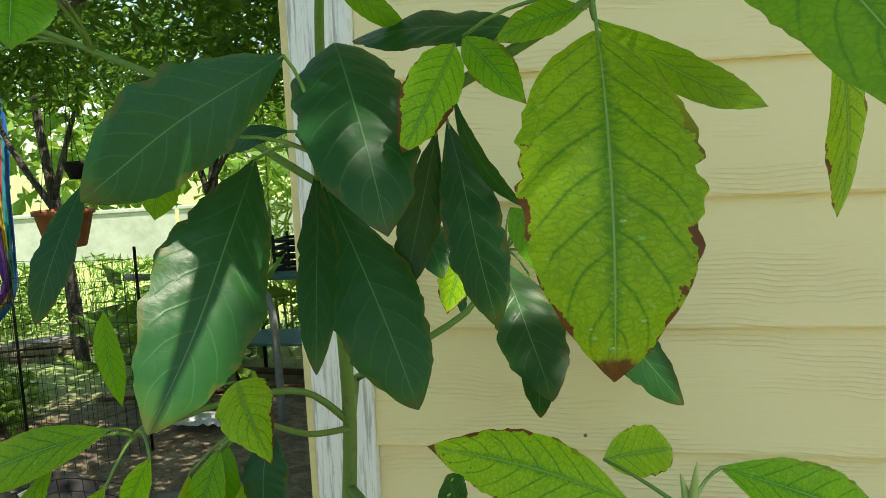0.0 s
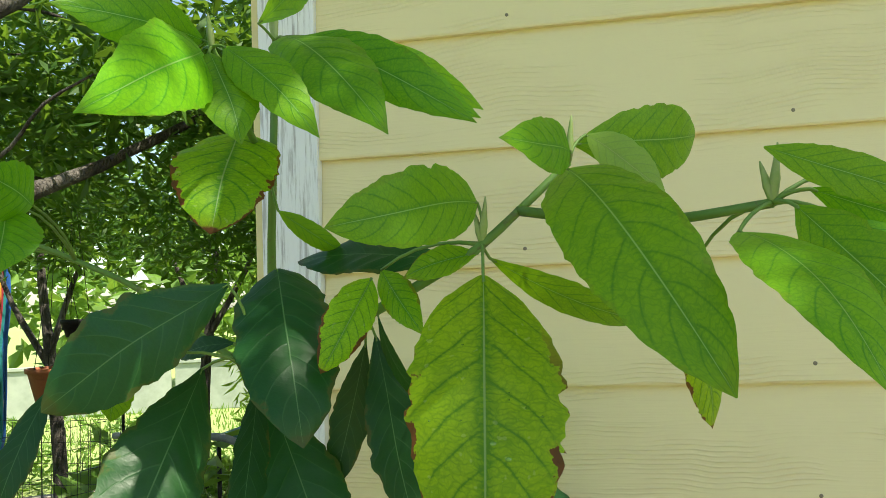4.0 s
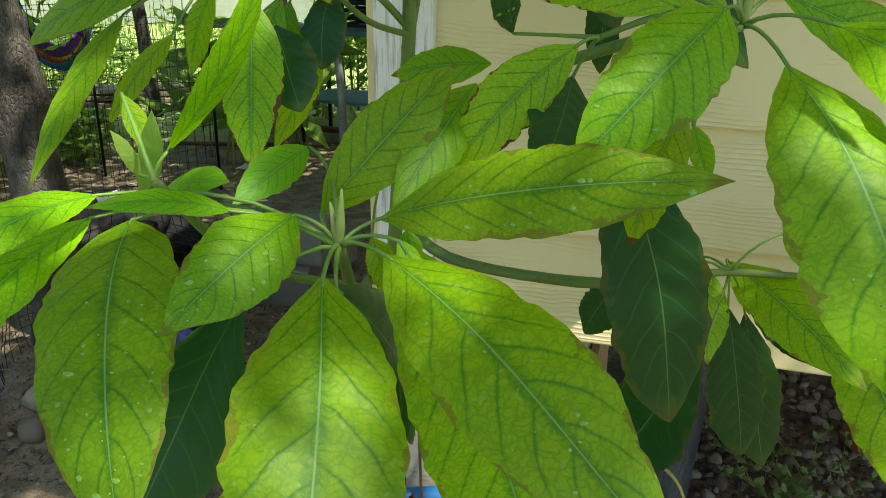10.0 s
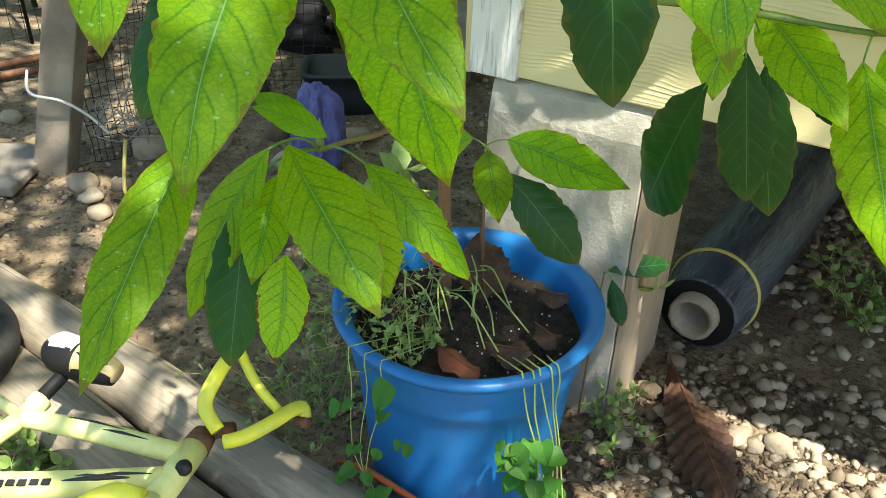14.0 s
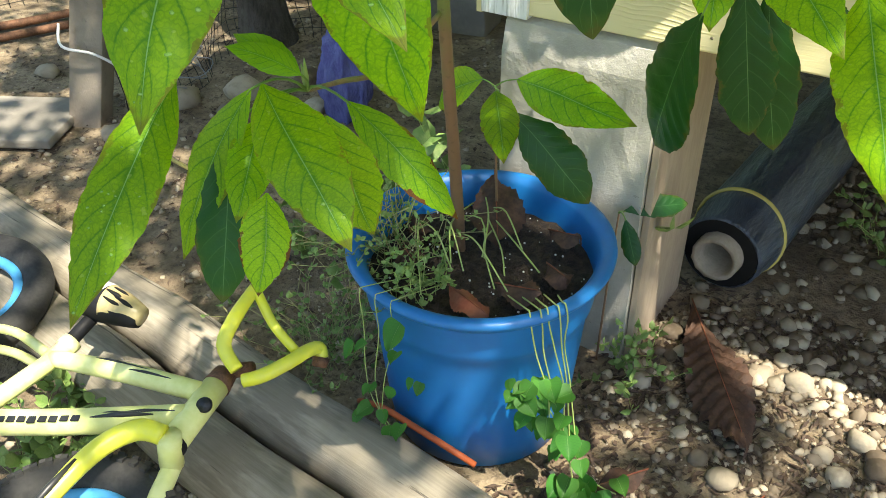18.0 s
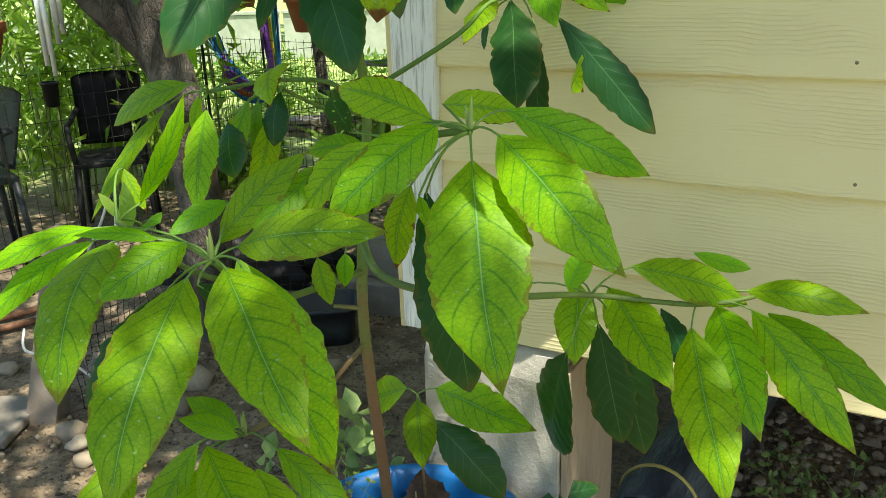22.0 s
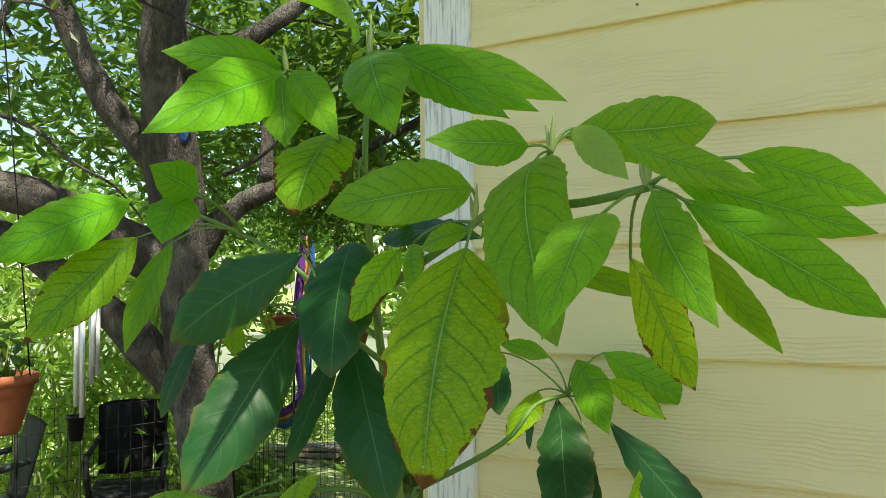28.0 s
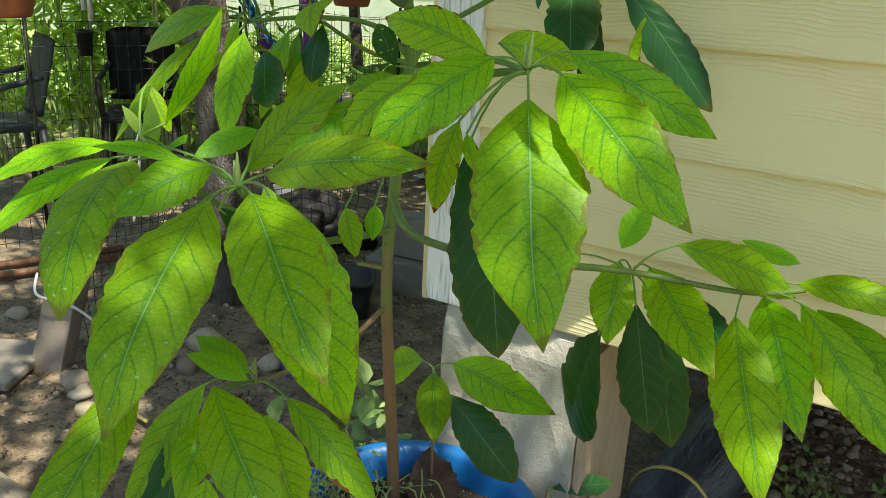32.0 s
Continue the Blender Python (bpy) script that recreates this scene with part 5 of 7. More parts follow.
dry_leaf((0.52, 0.83, 0.012), (0.47, 0.72, 0.012), 0.05, M_DRY, "brown dry leaf scrap on the gravel", 0.4, 13)
dry_leaf((0.33, 0.78, 0.012), (0.27, 0.70, 0.012), 0.05, M_DRY, "brown dry leaf scrap on the gravel", 0.4, 14)


# ---- weeds and vines in the pot ----
M_VINE = plain("pale_vine_stem", (0.30, 0.40, 0.10), (0.36, 0.42, 0.16), 60, 0.6, 0, 0)
M_WEEDSTEM = plain("tan_weed_stem", (0.34, 0.28, 0.14), (0.28, 0.32, 0.12), 60, 0.7, 0, 0)
M_HEART = leaf_material("vine_leaf", (0.055, 0.185, 0.030), (0.040, 0.145, 0.025), (0.16, 0.30, 0.09), 0.1, (0.2, 0.45, 0.04), 0.32, 0.45)


def heart_leaf(at, size, seed, parent, material=None):
    rng = random.Random(seed)
    bm = bmesh.new()
    uv = bm.loops.layers.uv.new("UVMap")
    out = Vector((rng.uniform(-0.4, 0.6), rng.uniform(-1, -0.2), rng.uniform(-0.9, 0.1))).normalized()
    up = Vector((rng.uniform(-0.4, 0.4), rng.uniform(-0.6, 0), 1)).normalized()
    s = out.cross(up).normalized()
    n = s.cross(out)
    rows = []
    nv, nu = 8, 6
    for j in range(nv + 1):
        v = j / nv
        w = (math.sin(math.pi * (0.12 + 0.88 * v) ** 0.7)) ** 0.8 if v < 1 else 0.02
        rows.append([(bm.verts.new(Vector(at) + out * size * v + s * (size * 0.46 * w * (2 * i / nu - 1)) + n * size * (0.14 * abs(2 * i / nu - 1) - 0.25 * v * v)), (i / nu, v)) for i in range(nu + 1)])
    for a, b in zip(rows, rows[1:]):
        for i in range(nu):
            q = (a[i], a[i + 1], b[i + 1], b[i])
            f = bm.faces.new([t[0] for t in q])
            for lp, t in zip(f.loops, q):
                lp[uv].uv = t[1]
    return part("leaf", bm, material or M_HEART, parent)


def build_vine(label, runs, leaves, seed, r=0.0016):
    vine = thing("vine", label, "vine", runs[0][0])
    o = Vector(runs[0][0])
    for run in runs:
        part("stem", tube([Vector(p) - o for p in run], r, 6, smooth_steps=6), M_VINE, vine)
    for i, (p, s) in enumerate(leaves):
        heart_leaf(Vector(p) - o, s, seed + i, vine)


_r = random.Random(21)
runs = []
for i in range(5):
    x, y, j = 0.150 + 0.009 * i + _r.uniform(-0.004, 0.004), 0.648 + 0.011 * i, _r.uniform(-0.014, 0.014)
    runs.append([(0.06 + 0.02 * i, 0.72 + 0.01 * i, 0.36), (x - 0.012, y + 0.01, 0.402), (x, y - 0.002, 0.409), (x + 0.008, y - 0.008, 0.385), (x + 0.012 + j, y - 0.004, 0.33), (0.178 + 0.008 * i + j, 0.655 + 0.01 * i, 0.25), (0.185 + 0.01 * i, 0.665 + 0.008 * i, 0.18 - 0.02 * i)])
runs.append([(0.185, 0.665, 0.20), (0.205, 0.69, 0.12), (0.235, 0.674, 0.045), (0.271, 0.625, 0.03), (0.285, 0.60, 0.02)])
runs.append([(0.205, 0.69, 0.12), (0.26, 0.69, 0.05), (0.305, 0.70, 0.03)])
_spine = [Vector(p) for p in ((0.145, 0.612, 0.29), (0.185, 0.655, 0.27), (0.19, 0.66, 0.20), (0.205, 0.675, 0.13), (0.235, 0.665, 0.06), (0.265, 0.635, 0.04), (0.285, 0.605, 0.03), (0.30, 0.69, 0.04))]
build_vine("vine with pale stems and heart leaves over the pot rim", runs,
           [(tuple(p + Vector((_r.gauss(0, 0.022), _r.gauss(0, 0.016) - 0.008, _r.uniform(-0.015, 0.03)))), _r.uniform(0.022, 0.044)) for p in _spine for _ in range(7)], 100, 0.0014)
runs = []
for i in range(3):
    x = -0.10 + 0.03 * i
    runs.append([(-0.06 + 0.02 * i, 0.70, 0.365), (x, 0.575, 0.405), (x - 0.004, 0.553, 0.403), (x + 0.005, 0.545, 0.345), (x - 0.01 * i, 0.545, 0.25), (-0.095 + 0.01 * i, 0.55, 0.175), (-0.04 - 0.02 * i, 0.545, 0.11)])
build_vine("thin vine hanging over the pot rim", runs, [((-0.07 + _r.gauss(0, 0.035), 0.545 + _r.uniform(-0.012, 0.006), 0.10 + 0.24 * _r.random()), _r.uniform(0.020, 0.034)) for _ in range(13)] + [((-0.02, 0.545, 0.385), 0.05)], 200, 0.0009)


def build_weed(name, label, at, count, spread, height, seed, stem_mat, leaf_size, lean=(0, 0)):
    """A tuft of thin stems with many tiny leaves."""
    rng = random.Random(seed)
    weed = thing(name, label, "weed", Vector(at) + (POT_LIFT if at[2] > 0.2 else Vector((0, 0, 0))))
    bm, lm = bmesh.new(), bmesh.new()
    uv = lm.loops.layers.uv.new("UVMap")
    for _ in range(count):
        x, y = rng.gauss(0, spread), rng.gauss(0, spread)
        p = Vector((x * 0.5, y * 0.5, 0))
        pts = [p.copy()]
        d = Vector((x / spread * 0.3 + lean[0], y / spread * 0.3 + lean[1], 1)).normalized()
        for k in range(4):
            d = (d + Vector((rng.uniform(-0.6, 0.6), rng.uniform(-0.6, 0.6), rng.uniform(-0.45, 0.2)))).normalized()
            p = p + d * height / 4 * rng.uniform(0.7, 1.3)
            p.z = max(p.z, 0.004)
            pts.append(p.copy())
        tube(pts, 0.0008, 4, bm, caps=False)
        for q in pts[1:]:
            for _ in range(3):
                a = Vector((rng.uniform(-1, 1), rng.uniform(-1, 1), rng.uniform(-0.3, 0.8))).normalized()
                b = a.cross(Vector((rng.uniform(-1, 1), rng.uniform(-1, 1), 1))).normalized()
                s = leaf_size * rng.uniform(0.6, 1.3)
                n = a.cross(b)
                shape = ((0, 0), (0.3, -0.85), (0.65, -0.8), (1.0, 0), (0.65, 0.8), (0.3, 0.85))
                vs = [lm.verts.new(q + a * s * u + b * s * 0.36 * w + n * s * (0.10 * abs(w) - 0.2 * u * u)) for u, w in shape]
                for loop in ((0, 1, 2, 3), (0, 3, 4, 5)):
                    f = lm.faces.new([vs[x] for x in loop])
                    for lp, x in zip(f.loops, loop):
                        lp[uv].uv = (0.5 + 0.5 * shape[x][1], shape[x][0])
    tagged(part("tuft", bm, stem_mat, weed), kind="stuff")
    tagged(part("foliage", lm, M_WEEDLEAF, weed), kind="stuff")


M_WEEDLEAF = plain("weed_leaf", (0.13, 0.24, 0.05), (0.22, 0.30, 0.09), 50, 0.6, 0, 0)
build_weed("creeping_weed", "tangled pale creeping weed in the pot", (-0.17, 0.75, 0.31), 70, 0.07, 0.14, 1, M_WEEDSTEM, 0.010, (-0.2, -0.3))
build_weed("creeping_weed", "tangled pale creeping weed beside the pot", (-0.33, 0.72, 0.01), 60, 0.08, 0.22, 2, M_WEEDSTEM, 0.012)
build_weed("creeping_weed", "small green weed in the potting soil", (-0.05, 0.68, 0.31), 14, 0.04, 0.09, 3, M_VINE, 0.014)
build_weed("sprout_weed", "green weeds growing at the pier foot", (0.19, 1.00, 0.01), 14, 0.05, 0.10, 4, M_VINE, 0.018)
build_weed("sprout_weed", "green weeds behind the plant pot", (-0.21, 1.06, 0.01), 13, 0.03, 0.52, 5, M_VINE, 0.050, (-0.10, -0.05))
build_weed("sprout_weed", "green weeds under the house wall", (0.62, 1.75, 0.01), 26, 0.12, 0.16, 6, M_VINE, 0.022)
build_weed("sprout_weed", "green weeds in front of the logs", (-0.62, 0.26, 0.01), 26, 0.10, 0.12, 7, M_VINE, 0.03)
build_weed("sprout_weed", "small green weed on the gravel", (0.47, 0.62, 0.01), 10, 0.03, 0.05, 8, M_VINE, 0.016)
build_weed("sprout_weed", "small green seedling on the bare dirt", (-0.62, 0.98, 0.01), 4, 0.02, 0.09, 9, M_VINE, 0.03)

# straw stems lying over the soil
straw = thing("cut_stems", "pale cut vine stems lying over the potting soil", "stems", (-0.03, 0.78, 0.358))
_s = random.Random(31)
for i in range(11):
    a = Vector((_s.uniform(-0.16, -0.02), _s.uniform(0.80, 0.93), 0.022 + 0.02 * _s.random()))
    b = a + Vector((_s.uniform(0.06, 0.16), _s.uniform(-0.20, -0.06), 0.01 * _s.random()))
    if (b - POT).xy.length > 0.205:
        continue
    m = (a + b) / 2 + Vector((_s.uniform(-0.02, 0.02), _s.uniform(-0.02, 0.02), _s.uniform(0.01, 0.04)))
    part("stem", tube([p - Vector((-0.03, 0.80, 0)) for p in (a, m, b)], 0.0015, 6, smooth_steps=4), M_VINE, straw)

hose = tagged(link("orange_hose", tube([(-0.20, 0.63, 0.04), (-0.12, 0.60, 0.095), (-0.03, 0.585, 0.105), (0.05, 0.580, 0.10), (0.085, 0.592, 0.075)], 0.006, 8, smooth_steps=6), M_ORANGE), "thin orange hose lying against the pot", "hose")


# ---- the yellow bicycle ----
def build_bike():
    O = Vector((-0.30, 0.36, 0.13))
    bike = thing("bicycle", "yellow child's bicycle lying on the logs", "bicycle", O)
    q = lambda *p: Vector(p) - O

    head_t, head_b = q(-0.295, 0.392, 0.235), q(-0.262, 0.268, 0.235)
    part("head_tube", tube([head_t, head_b], 0.0225, 18), M_YELLOW, bike)
    part("head_badge", tube([q(-0.262, 0.338, 0.254), q(-0.2605, 0.334, 0.2585)], [0.013, 0.012], 18), M_STEEL, bike, "grey oval head badge")
    part("headset", tube([head_t + Vector((0.002, -0.004, 0)), head_t + Vector((-0.007, 0.026, 0))], [0.024, 0.020], 16), M_RUST, bike, "rusty headset")
    part("headset", tube([head_b, head_b + Vector((0.003, -0.012, 0))], 0.0245, 16), M_BLACK, bike)
    part("top_tube", tube([q(-0.585, 0.285, 0.235), q(-0.45, 0.325, 0.240), q(-0.30, 0.365, 0.238)], [0.015, 0.018, 0.017], 16, smooth_steps=5), M_YELLOW, bike)
    part("down_tube", tube([q(-0.64, 0.10, 0.215), q(-0.45, 0.205, 0.228), q(-0.285, 0.315, 0.236)], [0.021, 0.022, 0.020], 16, smooth_steps=5), M_YELLOW, bike)
    part("seat_tube", tube([q(-0.590, 0.322, 0.236), q(-0.585, 0.27, 0.232), q(-0.60, 0.08, 0.215)], 0.016, 14), M_YELLOW, bike)
    part("seat_clamp", tube([q(-0.588, 0.312, 0.236), q(-0.590, 0.330, 0.238)], 0.019, 14), M_YELLOW, bike)
    part("seat_post", tube([q(-0.592, 0.325, 0.238), q(-0.606, 0.412, 0.252)], 0.0125, 14), M_BLACK, bike, "black seat post")
    part("seat_stay", tube([q(-0.60, 0.285, 0.240), q(-0.72, 0.30, 0.22), q(-0.86, 0.30, 0.17)], 0.009, 10, smooth_steps=4), M_YELLOW, bike)
    part("seat_stay", tube([q(-0.60, 0.275, 0.205), q(-0.72, 0.285, 0.18), q(-0.86, 0.285, 0.13)], 0.009, 10, smooth_steps=4), M_YELLOW, bike)
    # saddle: a tapered shell, its pale cover torn, its nose tan with black flames
    nose = [q(-0.655, 0.402, 0.268), q(-0.632, 0.405, 0.270), q(-0.585, 0.410, 0.270), q(-0.545, 0.416, 0.266), q(-0.512, 0.424, 0.258)]
    saddle = part("saddle", tube(nose, [0.018, 0.034, 0.036, 0.029, 0.019], 20, smooth_steps=5), M_BLACK, bike, "worn black saddle with a torn cover")
    lift = Vector((0.003, 0.004, 0.006))
    part("cover", tube([nose[0] + lift, nose[1] + lift, nose[2] + lift], [0.016, 0.032, 0.032], 18, smooth_steps=4), plain("grey_white_vinyl", (0.42, 0.43, 0.45), (0.62, 0.63, 0.64), 30, 0.4, 0, 0.5), saddle, "torn pale grey vinyl cover")
    M_TAN = plain("tan_vinyl", (0.50, 0.38, 0.17), (0.60, 0.48, 0.24), 30, 0.35)
    part("nose_cover", tube([nose[2] + Vector((0.008, 0.001, 0.005)), nose[3] + Vector((0, 0.002, 0.005)), nose[4] + Vector((0.004, 0.002, 0.004))], [0.034, 0.0285, 0.017], 18, smooth_steps=4), M_TAN, saddle, "tan vinyl nose with black flames")
    for dx, dy, dz, r in ((0.0, 0.0, 0.0, 0.0050), (0.006, -0.014, -0.004, 0.0036), (0.004, 0.013, -0.003, 0.0036), (0.022, -0.002, -0.006, 0.0040)):
        part("flame", tube([q(-0.572 + dx, 0.412 + dy, 0.3085 + dz), q(-0.552 + dx, 0.415 + dy, 0.3005 + dz), q(-0.526 + dx * 0.6, 0.420 + dy * 0.6, 0.286 + dz)], [0.0012, r, 0.0012], 8, smooth_steps=4), M_BLACK, saddle, "black flame print")
    # fork
    f0 = head_b + Vector((0.003, -0.014, 0.0))
    part("fork_crown", tube([f0 + Vector((0.006, 0.004, 0.03)), f0 + Vector((0.004, -0.004, -0.03))], 0.019, 14), M_YELLOW, bike)
    part("fork_blade", tube([f0 + Vector((0, 0, 0.03)), q(-0.300, 0.235, 0.270), q(-0.325, 0.17, 0.262), q(-0.325, 0.05, 0.235), q(-0.32, -0.02, 0.22)], [0.016, 0.017, 0.016, 0.013, 0.011], 14, smooth_steps=5), M_BAR, bike)
    part("fork_blade", tube([f0 + Vector((0.004, 0, -0.03)), q(-0.235, 0.205, 0.195), q(-0.23, 0.19, 0.19)], [0.015, 0.016, 0.015], 14, smooth_steps=4), M_YELLOW, bike)
    # front wheel
    c, ax = q(-0.275, 0.055, 0.165), Vector((0.12, -0.08, 1)).normalized()
    s = ax.cross(Vector((0, 1, 0))).normalized()
    t = ax.cross(s)
    ring = lambda rad, k: [c + (s * math.cos(2 * math.pi * i / k) + t * math.sin(2 * math.pi * i / k)) * rad for i in range(k + 1)]
    wheel = part("wheel", tube(ring(0.020, 20), 0.012, 8, caps=False), M_STEEL, bike, "front wheel hub")
    tyre = tube(ring(0.154, 60), 0.031, 14, caps=False)
    part("tyre", tyre, M_RUBBER, wheel, "knobbly black tyre")
    knobs = bmesh.new()
    for i in range(48):
        for k, lift in ((-0.85, 0.4), (-0.3, 0.92), (0.3, 0.92), (0.85, 0.4)):
            an = 2 * math.pi * (i + (0.5 if abs(k) > 0.5 else 0.0)) / 48
            rad = s * math.cos(an) + t * math.sin(an)
            nn = (rad * lift + ax * k).normalized()
            tn = ax.cross(rad)
            rot = Matrix((tn, nn.cross(tn), nn)).transposed()
            box((0.011, 0.012, 0.007), c + rad * 0.154 + nn * 0.0325, 0.0, rot, knobs)
    tagged(part("tread", knobs, M_RUBBER, wheel, smooth=False), kind="stuff")
    part("rim", tube(ring(0.116, 60), 0.0125, 8, caps=False), M_RIM, wheel, "bright blue rim")
    for i in range(14):
        a = 2 * math.pi * i / 14
        part("spoke", tube([c + (s * math.cos(a) + t * math.sin(a)) * 0.02, c + (s * math.cos(a + 0.3) + t * math.sin(a + 0.3)) * 0.115], 0.0012, 5), M_STEEL, wheel)
    c2 = q(-1.0, 0.335, 0.155)
    ring2 = lambda rad, k: [c2 + (s * math.cos(2 * math.pi * i / k) + t * math.sin(2 * math.pi * i / k)) * rad for i in range(k + 1)]
    w2 = part("wheel", tube(ring2(0.020, 20), 0.012, 8, caps=False), M_STEEL, bike, "rear wheel hub")
    part("tyre", tube(ring2(0.154, 60), 0.031, 14, caps=False), M_RUBBER, w2, "knobbly black tyre")
    part("rim", tube(ring2(0.116, 60), 0.0125, 8, caps=False), M_RIM, w2, "bright blue rim")
    # stem and handlebar
    part("stem", tube([head_t + Vector((-0.006, 0.024, 0)), q(-0.288, 0.432, 0.24), q(-0.262, 0.445, 0.245)], 0.013, 12), M_RUST, bike, "rusty handlebar stem")
    part("handlebar", tube([q(-0.322, 0.533, 0.335), q(-0.304, 0.463, 0.325), q(-0.295, 0.423, 0.300), q(-0.258, 0.409, 0.275)], [0.0105, 0.0125, 0.0125, 0.0115], 14, smooth_steps=5), M_BAR, bike)
    part("handlebar_brace", tube([q(-0.313, 0.527, 0.335), q(-0.261, 0.505, 0.300), q(-0.213, 0.503, 0.262)], 0.0085, 10, smooth_steps=4), M_BAR, bike)
    part("handlebar", tube([q(-0.242, 0.405, 0.262), q(-0.218, 0.427, 0.268), q(-0.202, 0.476, 0.268), q(-0.200, 0.514, 0.262), q(-0.197, 0.540, 0.250), q(-0.191, 0.536, 0.235)], [0.0115, 0.012, 0.012, 0.012, 0.012, 0.0125], 14, smooth_steps=5), M_BAR, bike)
    part("bar_end", tube([q(-0.191, 0.536, 0.235), q(-0.191, 0.536, 0.235) + Vector((0.004, -0.012, -0.012))], [0.016, 0.012], 12), M_RUST, bike, "rusty end of the handlebar")
    # black flame decals and blurred lettering as bars on the tubes
    M_DECAL = plain("black_decal", (0.02, 0.02, 0.022), (0.03, 0.03, 0.03), 30, 0.4, 0, 0)
    dn = (q(-0.285, 0.315, 0.236) - q(-0.64, 0.10, 0.215)).normalized()
    down = lambda v: (q(-0.64, 0.10, 0.215).lerp(q(-0.45, 0.205, 0.228), v / 0.53) if v < 0.53 else q(-0.45, 0.205, 0.228).lerp(q(-0.285, 0.315, 0.236), (v - 0.53) / 0.47)) + Vector((0.004, -0.008, 0.0195))
    rot = (dn.to_track_quat("X", "Z")).to_matrix()
    for i, h in enumerate((0.017, 0.017, 0.017, 0.022, 0.017, 0.017, 0.015, 0.017)):
        part("decal", box((0.0135, h, 0.003), down(0.30 + 0.043 * i), 0.001, rot), M_DECAL, bike, "dark decal bar", smooth=False)
    for a, b, r in ((0.66, 0.90, 0.0052), (0.72, 0.96, 0.0036), (0.64, 0.80, 0.0030)):
        off = Vector((0.002, 0.006, 0.0)) * (1 if r < 0.005 else -0.5)
        part("decal", tube([down(a) + off, down((a + b) / 2) + off + Vector((0, 0.003, 0)), down(b) + off], [0.0008, r, 0.0008], 8, smooth_steps=4), M_DECAL, bike, "black flame decal")
    part("decal", tube([q(-0.50, 0.316, 0.2545), q(-0.46, 0.328, 0.2555), q(-0.38, 0.348, 0.2550)], [0.0012, 0.0034, 0.0012], 8, smooth_steps=3), M_DECAL, bike)
    part("decal", tube([q(-0.44, 0.322, 0.2550), q(-0.40, 0.336, 0.2560), q(-0.34, 0.352, 0.2545)], [0.0008, 0.0030, 0.0010], 8, smooth_steps=3), M_DECAL, bike)
    part("decal", tube([q(-0.327, 0.15, 0.272), q(-0.326, 0.10, 0.262), q(-0.325, 0.04, 0.246)], [0.003, 0.006, 0.004], 8), M_DECAL, bike)


build_bike()


# ---- foliage of the yard ----
def leaf_cloud(name, clumps, count, size, material, parent=None, label="", slim=0.36, seed=1, droop=0.5, edge=0.0, keep=None):
    """Many small bent leaves in ellipsoids: (centre, radii, weight)."""
    rng = np.random.default_rng(seed)
    wts = np.array([c[2] for c in clumps], float)
    pick = rng.choice(len(clumps), count, p=wts / wts.sum())
    cen = np.array([c[0] for c in clumps], float)[pick]
    rad = np.array([c[1] for c in clumps], float)[pick]
    d = rng.standard_normal((count, 3))
    d /= np.linalg.norm(d, axis=1, keepdims=True)
    r = rng.random((count, 1)) ** (1 / (3 + edge))
    p = cen + d * r * rad
    # break the round outline into sprays
    wob = np.sin(p[:, :1] * 5.1 + p[:, 1:2] * 3.7) + np.sin(p[:, 1:2] * 6.3 + p[:, 2:] * 4.9) + np.sin(p[:, 2:] * 7.7 + p[:, :1] * 2.9)
    ok = (wob[:, 0] + rng.normal(0, 0.8, count)) > -0.9
    p = p[ok]
    if keep is not None:
        p = p[keep(p)]
    n = len(p)
    a = rng.standard_normal((n, 3)) * np.array([1, 1, 0.5]) - np.array([0, 0, droop])
    a /= np.linalg.norm(a, axis=1, keepdims=True)
    b = np.cross(a, rng.standard_normal((n, 3)) + np.array([0, 0, 1.2]))
    b /= np.linalg.norm(b, axis=1, keepdims=True) + 1e-9
    c = np.cross(a, b)
    L = size * rng.uniform(0.6, 1.35, (n, 1))
    v = np.stack([p, p + a * L * 0.5 - b * L * slim * 0.5 + c * L * 0.06, p + a * L - c * L * 0.10, p + a * L * 0.5 + b * L * slim * 0.5 + c * L * 0.06], 1).reshape(-1, 3)
    i = np.arange(n)[:, None] * 4
    f = np.concatenate([i + np.array([[0, 1, 2]]), i + np.array([[0, 2, 3]])], 0)
    return from_arrays(name, v.tolist(), f.tolist(), material, parent, label)


M_CROWN = foliage("crown_leaves", (0.035, 0.10, 0.018), (0.085, 0.19, 0.028), 0.44, (0.30, 0.50, 0.035))
M_BUSH = foliage("bush_leaves", (0.09, 0.20, 0.03), (0.20, 0.34, 0.06), 0.45, (0.40, 0.58, 0.06))
M_BAMBOO = foliage("bamboo_leaves", (0.15, 0.30, 0.04), (0.36, 0.54, 0.10), 0.56, (0.60, 0.80, 0.10))
M_CULM = plain("bamboo_culm", (0.16, 0.22, 0.06), (0.26, 0.30, 0.10), 9, 0.5, 0, 0.2)


